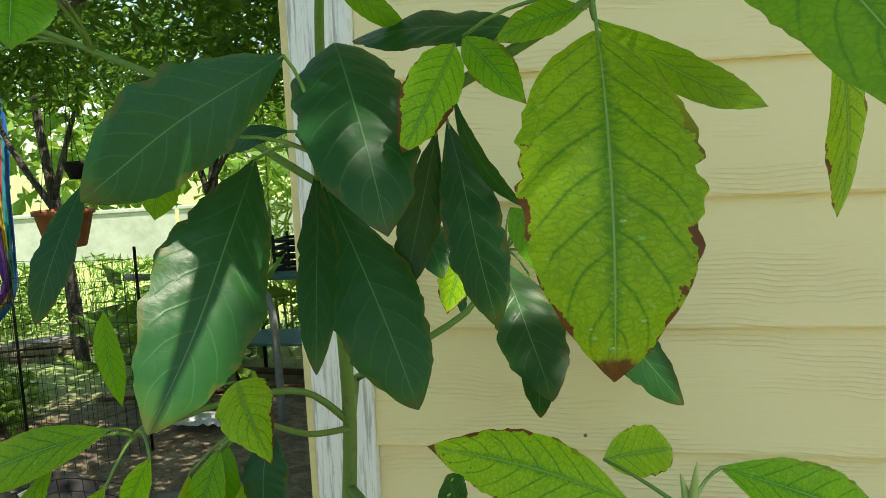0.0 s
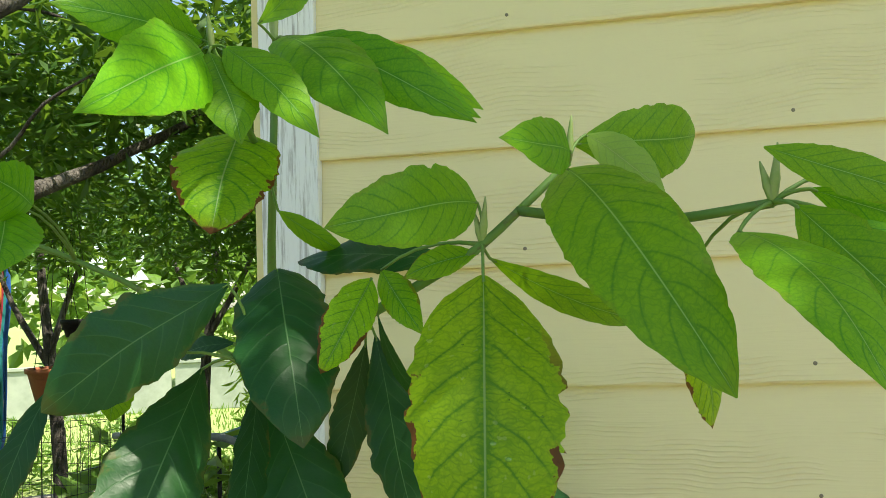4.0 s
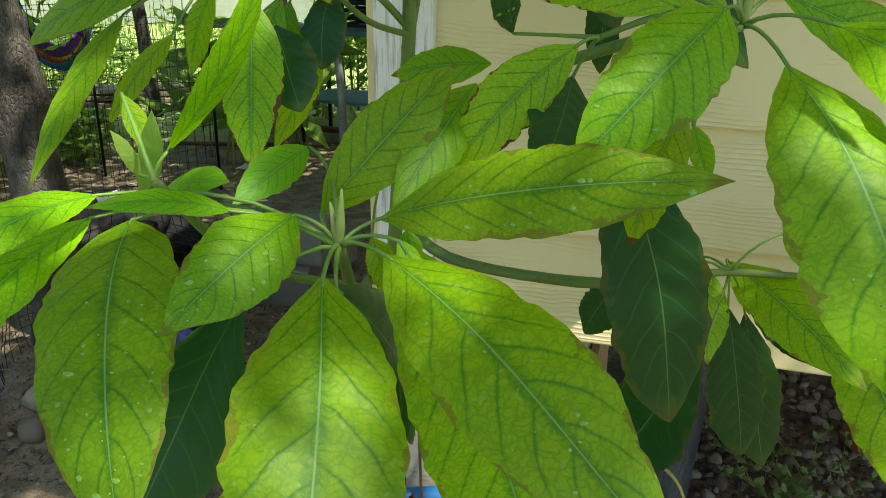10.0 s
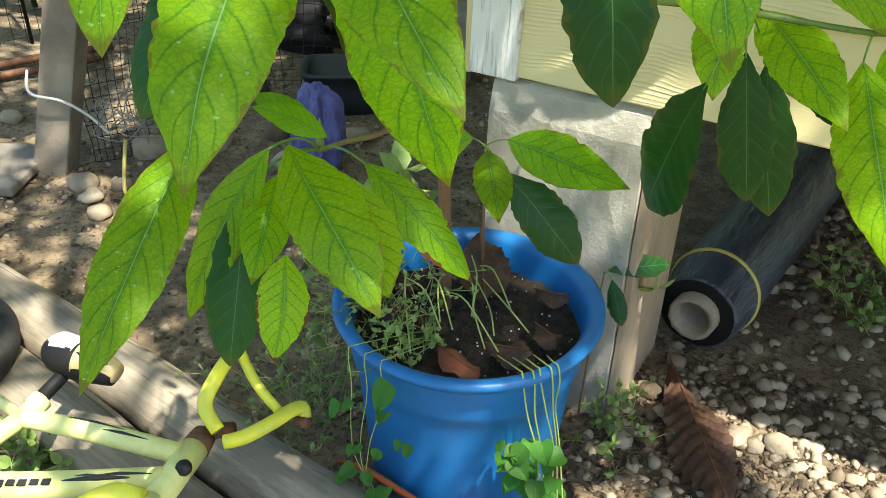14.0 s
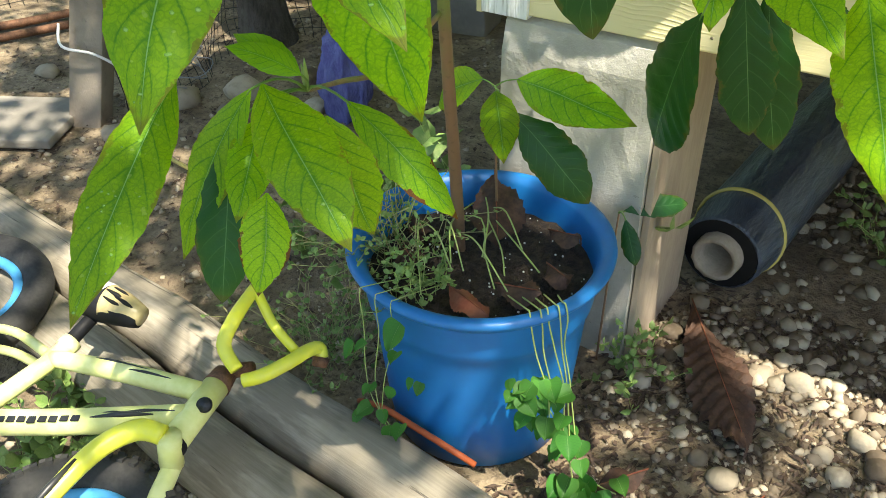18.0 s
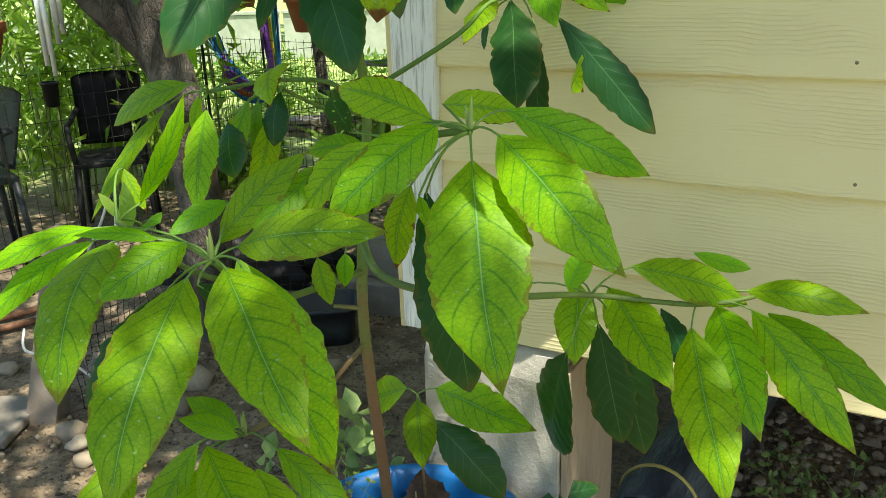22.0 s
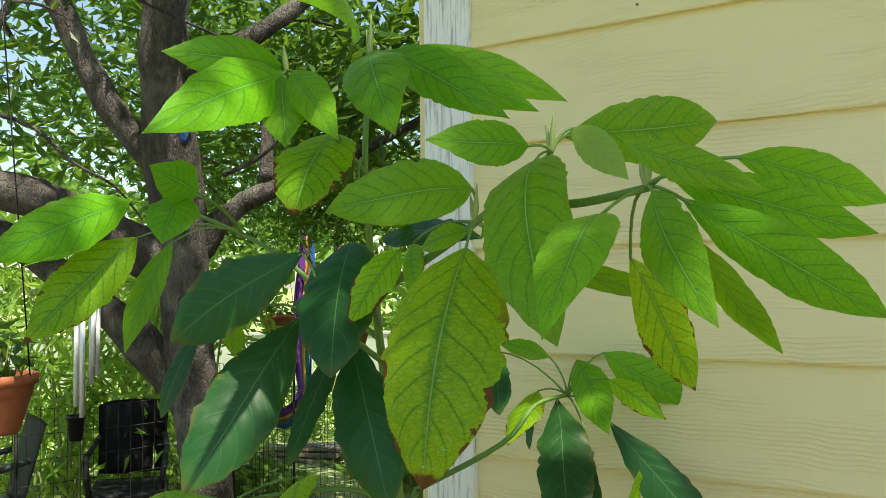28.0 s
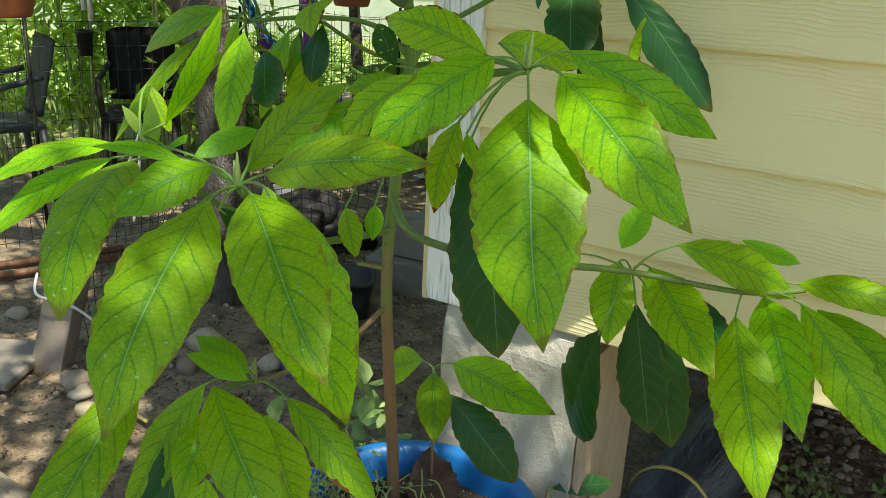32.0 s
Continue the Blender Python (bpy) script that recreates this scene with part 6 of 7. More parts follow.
def build_big_tree():
    o = Vector((-1.80, 2.20, 0))
    tree = thing("shade_tree", "large rough-barked shade tree with a spreading leafy crown", "tree", o)
    q = lambda *p: Vector(p) - o
    part("trunk", tube([q(-1.68, 1.96, -0.05), q(-1.68, 1.95, 0.10), q(-1.68, 1.94, 0.55), q(-1.71, 1.94, 0.85), q(-1.78, 1.95, 1.15), q(-1.84, 1.95, 1.45), q(-1.86, 1.95, 1.75), q(-1.85, 1.88, 2.15), q(-1.80, 1.83, 2.6), q(-1.7, 1.9, 3.4)],
                        [0.13, 0.105, 0.088, 0.085, 0.088, 0.096, 0.10, 0.092, 0.08, 0.06], 26, wobble=0.22, smooth_steps=7), M_BARK, tree)
    limbs = [
        ([(-1.86, 1.98, 1.62), (-1.74, 2.08, 1.80), (-1.60, 2.18, 1.90), (-1.40, 2.45, 2.05), (-1.0, 2.9, 2.4)], (0.065, 0.045, 0.036, 0.022, 0.012)),
        ([(-1.88, 1.97, 1.55), (-2.00, 1.76, 1.72), (-2.14, 1.54, 1.84), (-2.38, 1.25, 1.96), (-2.8, 0.9, 2.3)], (0.085, 0.075, 0.075, 0.06, 0.04)),
        ([(-1.80, 1.99, 1.02), (-1.93, 1.90, 1.24), (-2.06, 1.78, 1.44), (-2.20, 1.64, 1.60), (-2.40, 1.45, 1.78), (-2.7, 1.1, 2.05)], (0.075, 0.070, 0.062, 0.058, 0.052, 0.04)),
        ([(-1.86, 1.94, 1.9), (-2.02, 1.75, 2.2), (-2.2, 1.6, 2.7), (-2.3, 1.3, 3.4)], (0.06, 0.05, 0.04, 0.02)),
        ([(-1.80, 1.86, 2.3), (-1.55, 2.1, 2.5), (-1.3, 2.3, 2.8), (-0.9, 2.4, 3.3)], (0.045, 0.035, 0.028, 0.015)),
        ([(-1.62, 2.16, 1.93), (-1.66, 2.2, 2.15), (-1.75, 2.3, 2.4)], (0.03, 0.022, 0.012)),
        ([(-2.3, 1.35, 1.93), (-2.32, 1.42, 2.25), (-2.2, 1.5, 2.6)], (0.025, 0.018, 0.01)),
        ([(-1.75, 1.85, 2.8), (-0.9, 1.2, 3.3), (-0.1, 0.5, 3.6), (0.7, -0.2, 3.7)], (0.06, 0.045, 0.03, 0.015)),
    ]
    for pts, rad in limbs:
        part("limb", tube([q(*p) for p in pts], rad, 14, wobble=0.3, smooth_steps=5), M_BARK, tree)
    rng = random.Random(8)
    for _ in range(16):
        p = Vector((rng.uniform(-2.7, -1.5), rng.uniform(1.2, 2.6), rng.uniform(1.75, 2.6)))
        pts = [p]
        d = Vector((rng.uniform(-1, 1), rng.uniform(-1, 1), rng.uniform(-0.9, 0.9))).normalized()
        for _ in range(4):
            d = (d + Vector((rng.uniform(-0.5, 0.5), rng.uniform(-0.5, 0.5), rng.uniform(-0.4, 0.4)))).normalized()
            pts.append(pts[-1] + d * 0.16)
        part("twig", tube([x - o for x in pts], [0.010, 0.008, 0.006, 0.005, 0.003], 7, smooth_steps=3), M_BARK, tree)
    seen = [((-1.7, 3.4, 2.75), (1.5, 1.3, 0.75), 3), ((-0.6, 4.2, 2.7), (1.3, 1.2, 0.7), 2.5), ((-3.2, 2.6, 2.85), (1.3, 1.3, 0.7), 0.6), ((-2.3, 4.6, 2.3), (1.6, 1.0, 0.6), 2.5),
            ((-0.9, 5.0, 2.2), (1.2, 0.9, 0.55), 1.8), ((-2.6, 2.2, 2.50), (0.9, 0.8, 0.5), 0.8), ((-3.3, 3.7, 2.15), (0.8, 0.7, 0.40), 0.6), ((-3.9, 4.0, 2.6), (1.4, 1.2, 0.8), 1.3), ((-1.3, 2.7, 2.35), (0.7, 0.5, 0.35), 0.7)]
    leaf_cloud("crown", [((c[0] - o.x, c[1] - o.y, c[2]), r, w) for c, r, w in seen], 40000, 0.09, M_CROWN, tree, seed=3)
    # overhead foliage out of view, added to dapple and block the sun
    over = [((0.98, 0.14, 4.0), (0.28, 0.26, 0.3), 0.4), ((2.1, -0.05, 4.0), (0.42, 0.36, 0.3), 0.6), ((-2.0, 0.6, 3.9), (1.7, 1.5, 0.5), 2.4), ((-0.4, 0.0, 4.0), (1.3, 1.6, 0.5), 2.6), ((1.0, -0.6, 4.1), (1.2, 1.4, 0.5), 2.0), ((-1.2, -1.6, 4.2), (1.6, 1.2, 0.5), 1.6), ((0.6, 1.2, 4.2), (1.3, 0.9, 0.45), 1.0), ((-3.2, -0.4, 4.0), (1.4, 1.5, 0.5), 1.4)]
    leaf_cloud("crown", [((c[0] - o.x, c[1] - o.y, c[2]), r, w) for c, r, w in over], 9700, 0.12, M_CROWN, tree, seed=4, slim=0.45)
    # extra unseen clumps, each set on the sun's path to shade certain leaves
    leaf_cloud("crown", [((1.50 - o.x, -0.03 - o.y, 4.05), (0.29, 0.20, 0.26), 1)], 210, 0.12, M_CROWN, tree, seed=14, slim=0.45)
    leaf_cloud("crown", [((1.42 - o.x, -0.42 - o.y, 4.05), (0.30, 0.20, 0.26), 1)], 85, 0.12, M_CROWN, tree, seed=15, slim=0.45)
    leaf_cloud("crown", [((1.92 - o.x, 0.12 - o.y, 4.05), (0.32, 0.24, 0.24), 1)], 240, 0.12, M_CROWN, tree, seed=16, slim=0.45)
    leaf_cloud("crown", [((0.71 - o.x, -0.06 - o.y, 4.05), (0.17, 0.15, 0.2), 1)], 60, 0.12, M_CROWN, tree, seed=17, slim=0.45)
    # unseen limb added to carry the shading clumps
    part("limb", tube([q(0.7, -0.2, 3.7), q(1.05, -0.22, 3.85), q(1.4, -0.18, 4.0), q(1.7, -0.05, 4.05)], (0.015, 0.012, 0.009, 0.004), 8, smooth_steps=4), M_BARK, tree)


build_big_tree()


def build_small_tree(x, y, h, seed, label, lean=0.0):
    t = thing("slender_tree", label, "tree", (x, y, 0), "slender trees behind the fence")
    part("trunk", tube([(0, 0, -0.03), (lean * 0.3, 0, h * 0.35), (lean, 0.05, h * 0.7), (lean * 1.4, 0.1, h)], [0.055, 0.045, 0.032, 0.015], 12, wobble=0.25, smooth_steps=5), M_BARK, t)
    part("limb", tube([(lean * 0.4, 0, h * 0.45), (lean - 0.25, 0.05, h * 0.65), (lean - 0.5, 0.1, h * 0.85)], [0.028, 0.02, 0.01], 10, wobble=0.2, smooth_steps=4), M_BARK, t)
    part("limb", tube([(lean * 0.5, 0, h * 0.5), (lean + 0.25, 0.05, h * 0.7), (lean + 0.45, 0.1, h * 0.9)], [0.026, 0.018, 0.009], 10, wobble=0.2, smooth_steps=4), M_BARK, t)
    leaf_cloud("crown", [((lean, 0.1, h * 0.95), (0.9, 0.8, 0.5), 2), ((lean - 0.5, 0.1, h * 0.85), (0.5, 0.5, 0.35), 1), ((lean + 0.5, 0.1, h * 0.9), (0.5, 0.5, 0.35), 1)], 2200, 0.085, M_CROWN, t, seed=seed)


build_small_tree(-3.55, 5.2, 2.5, 31, "slender tree with a forked trunk behind the fence", -0.2)
build_small_tree(-2.70, 5.6, 2.6, 32, "slender tree beside a hanging pot", 0.12)
build_small_tree(-4.9, 4.4, 2.5, 33, "slender tree behind the wire fence", 0.1)


def build_bamboo(cx, cy, rx, ry, count, h, seed, label, leaf=0.13, leaves=3000):
    rng = random.Random(seed)
    clump = thing("bamboo_clump", label, "bamboo", (cx, cy, 0))
    pts_all = []
    for _ in range(count):
        x, y = rng.uniform(-rx, rx), rng.uniform(-ry, ry)
        lx, ly = rng.uniform(-0.35, 0.35), rng.uniform(-0.35, 0.35)
        hh = h * rng.uniform(0.7, 1.15)
        pts = [(x, y, -0.02), (x + lx * 0.2, y + ly * 0.2, hh * 0.4), (x + lx * 0.6, y + ly * 0.6, hh * 0.75), (x + lx * 1.3, y + ly * 1.3, hh)]
        part("culm", tube(pts, [0.010, 0.009, 0.007, 0.003], 7, smooth_steps=4), M_CULM, clump)
        for k in range(6):
            f = 0.3 + 0.7 * k / 5
            pts_all.append(((x + lx * 1.2 * f * f, y + ly * 1.2 * f * f, hh * f), (0.22, 0.22, 0.13), 1))
    leaf_cloud("leaves", pts_all, leaves, leaf, M_BAMBOO, clump, slim=0.13, seed=seed, droop=0.7)


build_bamboo(-4.25, 3.35, 0.9, 0.6, 26, 1.75, 41, "dense leafy bamboo clump behind the wire fence", 0.19, 2300)
build_bamboo(-4.15, 2.75, 0.40, 0.35, 13, 1.6, 42, "leafy bamboo behind two dark chairs", 0.19, 1000)
build_bamboo(-1.75, 6.1, 0.75, 0.3, 24, 1.9, 43, "thin yellow-green bamboo stand behind a table", 0.15, 3800)


def build_bush(name, label, clumps, count, size, mat, seed, slim=0.42):
    c = clumps[0][0]
    b = thing(name, label, "bush", (c[0], c[1], 0))
    leaf_cloud("foliage", [((p[0] - c[0], p[1] - c[1], p[2]), r, w) for p, r, w in clumps], count, size, mat, b, seed=seed, slim=slim, droop=0.1, keep=lambda p: p[:, 2] > 0.0)
    rng = random.Random(seed)
    bm = bmesh.new()
    for p, r, w in clumps:
        for _ in range(5):
            x, y = p[0] - c[0] + rng.uniform(-0.5, 0.5) * r[0], p[1] - c[1] + rng.uniform(-0.5, 0.5) * r[1]
            tube([(x, y, -0.02), (x + rng.uniform(-0.1, 0.1), y, p[2] * 0.6), (x + rng.uniform(-0.2, 0.2), y, p[2] + r[2] * 0.5)], [0.008, 0.006, 0.003], 5, bm)
    tagged(part("stem", bm, M_CULM, b), kind="stuff")


build_bush("shrub", "bright leafy shrubs behind the fence", [((-2.7, 5.3, 0.28), (0.6, 0.4, 0.3), 1), ((-4.6, 4.4, 0.14), (0.8, 0.5, 0.18), 1), ((-2.0, 6.2, 0.35), (0.5, 0.3, 0.3), 1)], 2000, 0.10, M_BUSH, 51)
build_bush("shrub", "bright leafy shrubs beyond the hammock", [((-5.2, 6.3, 0.30), (0.8, 0.4, 0.38), 1), ((-4.3, 6.7, 0.30), (0.8, 0.4, 0.38), 1), ((-6.1, 5.6, 0.30), (0.8, 0.4, 0.40), 1), ((-3.4, 6.6, 0.25), (0.6, 0.4, 0.3), 0.7)], 2600, 0.13, M_BUSH, 55, 0.25)
build_bush("shrub", "leafy shrubs along the yard", [((-1.2, 5.9, 0.45), (0.8, 0.4, 0.5), 1), ((-0.4, 6.2, 0.6), (0.8, 0.4, 0.7), 1)], 2600, 0.10, M_BUSH, 52)
build_bush("shrub", "low leafy shrub below the hammock", [((-3.5, 3.9, 0.16), (0.5, 0.4, 0.2), 1), ((-5.2, 3.6, 0.3), (0.8, 0.6, 0.35), 1)], 1500, 0.12, M_BUSH, 53)
build_bush("banana_plant", "broad-leaved bright plant behind the tree", [((-2.35, 4.1, 0.50), (0.35, 0.3, 0.35), 1), ((-2.05, 4.5, 0.5), (0.35, 0.3, 0.35), 1)], 110, 0.30, M_BUSH, 54, 0.34)
# pale wall panels added so the gaps beyond the lawn look sunlit
M_FAR = plain("pale_render", (0.30, 0.34, 0.27), (0.42, 0.46, 0.38), 1.5, 0.85, 0, 0)
_fw = thing("bright_gap_wall", "added pale wall standing for bright sunlit gaps beyond the lawn", "wall")
for i in range(9):
    a = radians(-72 + 11 * i)
    c = Vector((12.6 * math.sin(a) - 1.5, 12.6 * math.cos(a), 0.36))
    part("panel", box((2.36, 0.10, 0.72), c, 0.01, pose(0, 0, 0, 0, 0, -math.degrees(a)).to_3x3()), M_FAR, _fw, smooth=False)
    part("coping", box((2.40, 0.16, 0.05), c + Vector((0, 0, 0.388)), 0.008, pose(0, 0, 0, 0, 0, -math.degrees(a)).to_3x3()), M_FAR, _fw, smooth=False)
# far woods: a belt of trees beyond the lawn
_far = []
_frng = random.Random(77)
for i in range(46):
    a = radians(-78 + 118 * i / 45)
    dist = _frng.uniform(15, 21)
    _far.append(((dist * math.sin(a) - 1.5, dist * math.cos(a), _frng.uniform(1.4, 3.2)), (_frng.uniform(1.2, 2.2), _frng.uniform(0.8, 1.5), _frng.uniform(1.0, 1.9)), 1))
tagged(leaf_cloud("far_woods", _far, 15000, 0.42, M_BUSH, seed=61, slim=0.55), "far belt of sunlit trees beyond the lawn", "woods", kind="stuff")
# hedge added behind the camera, out of view; it only covers low sky
_back = []
for i in range(26):
    a = radians(95 + 170 * i / 25)
    dist = _frng.uniform(12, 16)
    _back.append(((dist * math.sin(a), dist * math.cos(a), _frng.uniform(1.0, 2.6)), (1.8, 1.4, _frng.uniform(1.2, 2.0)), 1))
tagged(leaf_cloud("far_hedge", _back, 5000, 0.45, M_BUSH, seed=62, slim=0.55), "unseen added hedge on the open side of the yard", "woods", kind="stuff")


def grass():
    rng = np.random.default_rng(13)
    n = 9000
    x, y = rng.uniform(-11, 1, n), rng.uniform(5.5, 15, n)
    h = rng.uniform(0.04, 0.14, n)
    t = rng.uniform(0, 6.28, n)
    w = 0.012
    v = np.stack([np.c_[x - w * np.cos(t), y - w * np.sin(t), 0 * x], np.c_[x + w * np.cos(t), y + w * np.sin(t), 0 * x], np.c_[x + h * 0.4 * np.sin(t), y + h * 0.4 * np.cos(t), h]], 1).reshape(-1, 3)
    ob = from_arrays("grass", v.tolist(), (np.arange(n)[:, None] * 3 + np.arange(3)).tolist(), M_BUSH)
    tagged(ob, "sunlit lawn grass beyond the yard", "grass", kind="stuff")


grass()


# ---- wire fence ----
M_POST = concrete_material("brown_post", (0.19, 0.155, 0.12), (0.28, 0.235, 0.185), (0.10, 0.08, 0.06))


def build_fence():
    corners = [(-3.2, 0.9), (-2.8, 1.87), (-2.5, 2.83), (-2.11, 3.66), (-2.84, 3.66), (-4.6, 4.2)]
    fence = thing("wire_fence", "low black welded wire garden fence", "fence", (*corners[1], 0))
    o = Vector((*corners[1], 0))
    top = 1.0
    for a, b in zip(corners, corners[1:]):
        a, b = Vector((*a, 0)) - o, Vector((*b, 0)) - o
        d = b - a
        n = int(d.length / 0.055)
        bm = bmesh.new()
        for i in range(n + 1):
            p = a + d * i / n
            tube([p + Vector((0, 0, 0.0)), p + Vector((0, 0, top + 0.01 * math.sin(i)))], 0.0015, 4, bm, caps=False)
        for k in range(10):
            z = 0.03 + (top - 0.03) * k / 9
            tube([a + Vector((0, 0, z)), (a + b) / 2 + Vector((0, 0, z - 0.01)), b + Vector((0, 0, z))], 0.0015, 4, bm, caps=False)
        part("mesh", bm, M_WIRE, fence)
        for i in range(2):
            p = a + d * i
            part("post", tube([p + Vector((0.01, 0.01, -0.02)), p + Vector((0.01, 0.01, top + 0.06))], 0.008, 8), M_WIRE, fence)
    post = tagged(link("fence_post", box((0.105, 0.085, 0.68), pose(0, 0, 0, -7, 13, 0) @ Vector((0, 0, 0.32)), 0.006, pose(0, 0, 0, -7, 13, 24).to_3x3()), M_POST, smooth=False), "leaning weathered brown wooden post at the fence end", "post")
    post.location = (-1.745, 1.20, 0)
    # limp netting between the post and the shade tree
    net = thing("garden_netting", "limp dark wire netting between a post and the tree", "netting", (-1.70, 1.25, 0))
    line = [Vector(p) for p in ((0.03, 0.03, 0), (0.10, 0.16, 0), (0.05, 0.36, 0), (-0.03, 0.58, 0), (0.06, 0.78, 0), (0.22, 0.92, 0), (0.46, 1.02, 0))]
    path = [Vector.lerp(a, b, k / 6) for a, b in zip(line, line[1:]) for k in range(6)] + [line[-1]]
    sag = lambda p, z: p + Vector((0.05 * noise.noise(Vector((p.x * 5, p.y * 5, z * 4))), 0.05 * noise.noise(Vector((p.y * 5, p.x * 5, z * 4 + 9))), z * (0.92 + 0.25 * noise.noise(p * 3))))
    bm = bmesh.new()
    for p in path:
        tube([sag(p, 0.5 * k / 8) for k in range(9)], 0.0014, 4, bm, caps=False)
    for k in range(13):
        tube([sag(p, 0.5 * k / 12) for p in path], 0.0014, 4, bm, caps=False)
    part("mesh", bm, M_WIRE, net)
    # lumpy black heap added to fill an unidentified dark area
    bm = bmesh.new()
    bmesh.ops.create_icosphere(bm, subdivisions=5, radius=1.0)
    for v in bm.verts:
        p = v.co.copy()
        d = 1 + 0.45 * noise.noise(p * 2.1) + 0.16 * noise.noise(p * 6.0) + 0.06 * noise.noise(p * 15.0)
        v.co = Vector((p.x * 0.42 * d, p.y * 0.22 * d, max(-0.01, p.z * 0.26 * d)))
    heap = tagged(link("black_heap", bm, M_BLACK), "crumpled black heap added behind the tree", "cloth")
    heap.location, heap.rotation_euler = (-2.0, 2.50, 0), (0, 0, radians(28))
    tag = tagged(link("plastic_tag", box((0.075, 0.004, 0.05), (-1.62, 2.19, 0.42), 0.001, pose(0, 0, 0, 10, -20, 30).to_3x3()), M_WHITE, smooth=False), "small pale plastic tag hanging on the netting", "tag")
    # tangled wire at its foot
    rng = random.Random(3)
    coil = thing("wire_tangle", "loose tangle of thin wire by the fence", "wire", (-1.45, 1.30, 0.05))
    for k in range(5):
        pts = [(0.11 * math.sin(i * 0.9 + k) * rng.uniform(0.6, 1.3), 0.10 * math.cos(i * 0.8 + k * 2) * rng.uniform(0.6, 1.3), 0.10 + 0.12 * rng.random()) for i in range(12)]
        part("strand", tube(pts, 0.0018, 5, smooth_steps=4), M_GREY, coil)
    cord = tagged(link("cord_knot", tube([(-1.79, 1.20, 0.30), (-1.70, 1.135, 0.27), (-1.615, 1.175, 0.25), (-1.57, 1.22, 0.20), (-1.53, 1.25, 0.14)], 0.0045, 6, smooth_steps=6), M_WHITE), "frayed white cord tied round the post", "cord")
    tagged(link("cord_loop", tube([(-1.42, 1.22, 0.16), (-1.40, 1.18, 0.08), (-1.36, 1.14, 0.03), (-1.28, 1.12, 0.015), (-1.16, 1.10, 0.02)], 0.006, 6, smooth_steps=6), M_TAPE), "yellow cord lying by the post", "cord")


build_fence()


# ---- hanging pots ----
def build_hanging_pot(at, r, label, hook, plant=True, material=None):
    pot = thing("hanging_pot", label, "hanging pot", at, "hanging pots")
    h = r * 1.25
    prof = [(0.0, -h), (r * 0.62, -h), (r * 0.66, -h + 0.01), (r * 0.92, -0.03), (r * 0.93, -0.028), (r * 1.0, -0.026), (r * 1.01, 0.0), (r * 0.96, 0.002), (r * 0.90, -0.03), (r * 0.88, -0.06), (0, -0.06)]
    part("bowl", lathe(prof, 36), material or M_TERRA, pot)
    for k in range(3):
        a = 2 * math.pi * k / 3 + 0.4
        part("wire", tube([(r * math.cos(a), r * math.sin(a), -0.005), (0, 0, hook)], 0.0022, 5), M_WIRE, pot)
    if plant:
        rng = random.Random(int(r * 1000) + 3)
        bm = bmesh.new()
        for _ in range(26):
            a, q = rng.uniform(0, 6.28), r * rng.random() * 0.7
            p = Vector((q * math.cos(a), q * math.sin(a), -0.05))
            tube([p, p + Vector((0.5 * q * math.cos(a), 0.5 * q * math.sin(a), 0.07 + 0.09 * rng.random()))], [0.004, 0.001], 5, bm)
        part("stalks", bm, M_CULM, pot)
        leaf_cloud("leaves", [((0, 0, 0.05), (r * 0.9, r * 0.9, 0.10), 1)], 120, 0.06, M_CROWN, pot, seed=7)


build_hanging_pot((-2.92, 4.28, 1.22), 0.175, "orange terracotta pot hanging from thin wires", 0.9, False)
build_hanging_pot((-3.9, 4.7, 1.30), 0.13, "small orange terracotta pot hanging far off", 0.9)
build_hanging_pot((-1.585, 1.06, 1.29), 0.125, "large orange plastic pot hanging with a plant", 1.3)
build_hanging_pot((-2.88, 4.40, 1.50), 0.085, "small black pot hanging above an orange one", 0.8, False, M_BLACK)


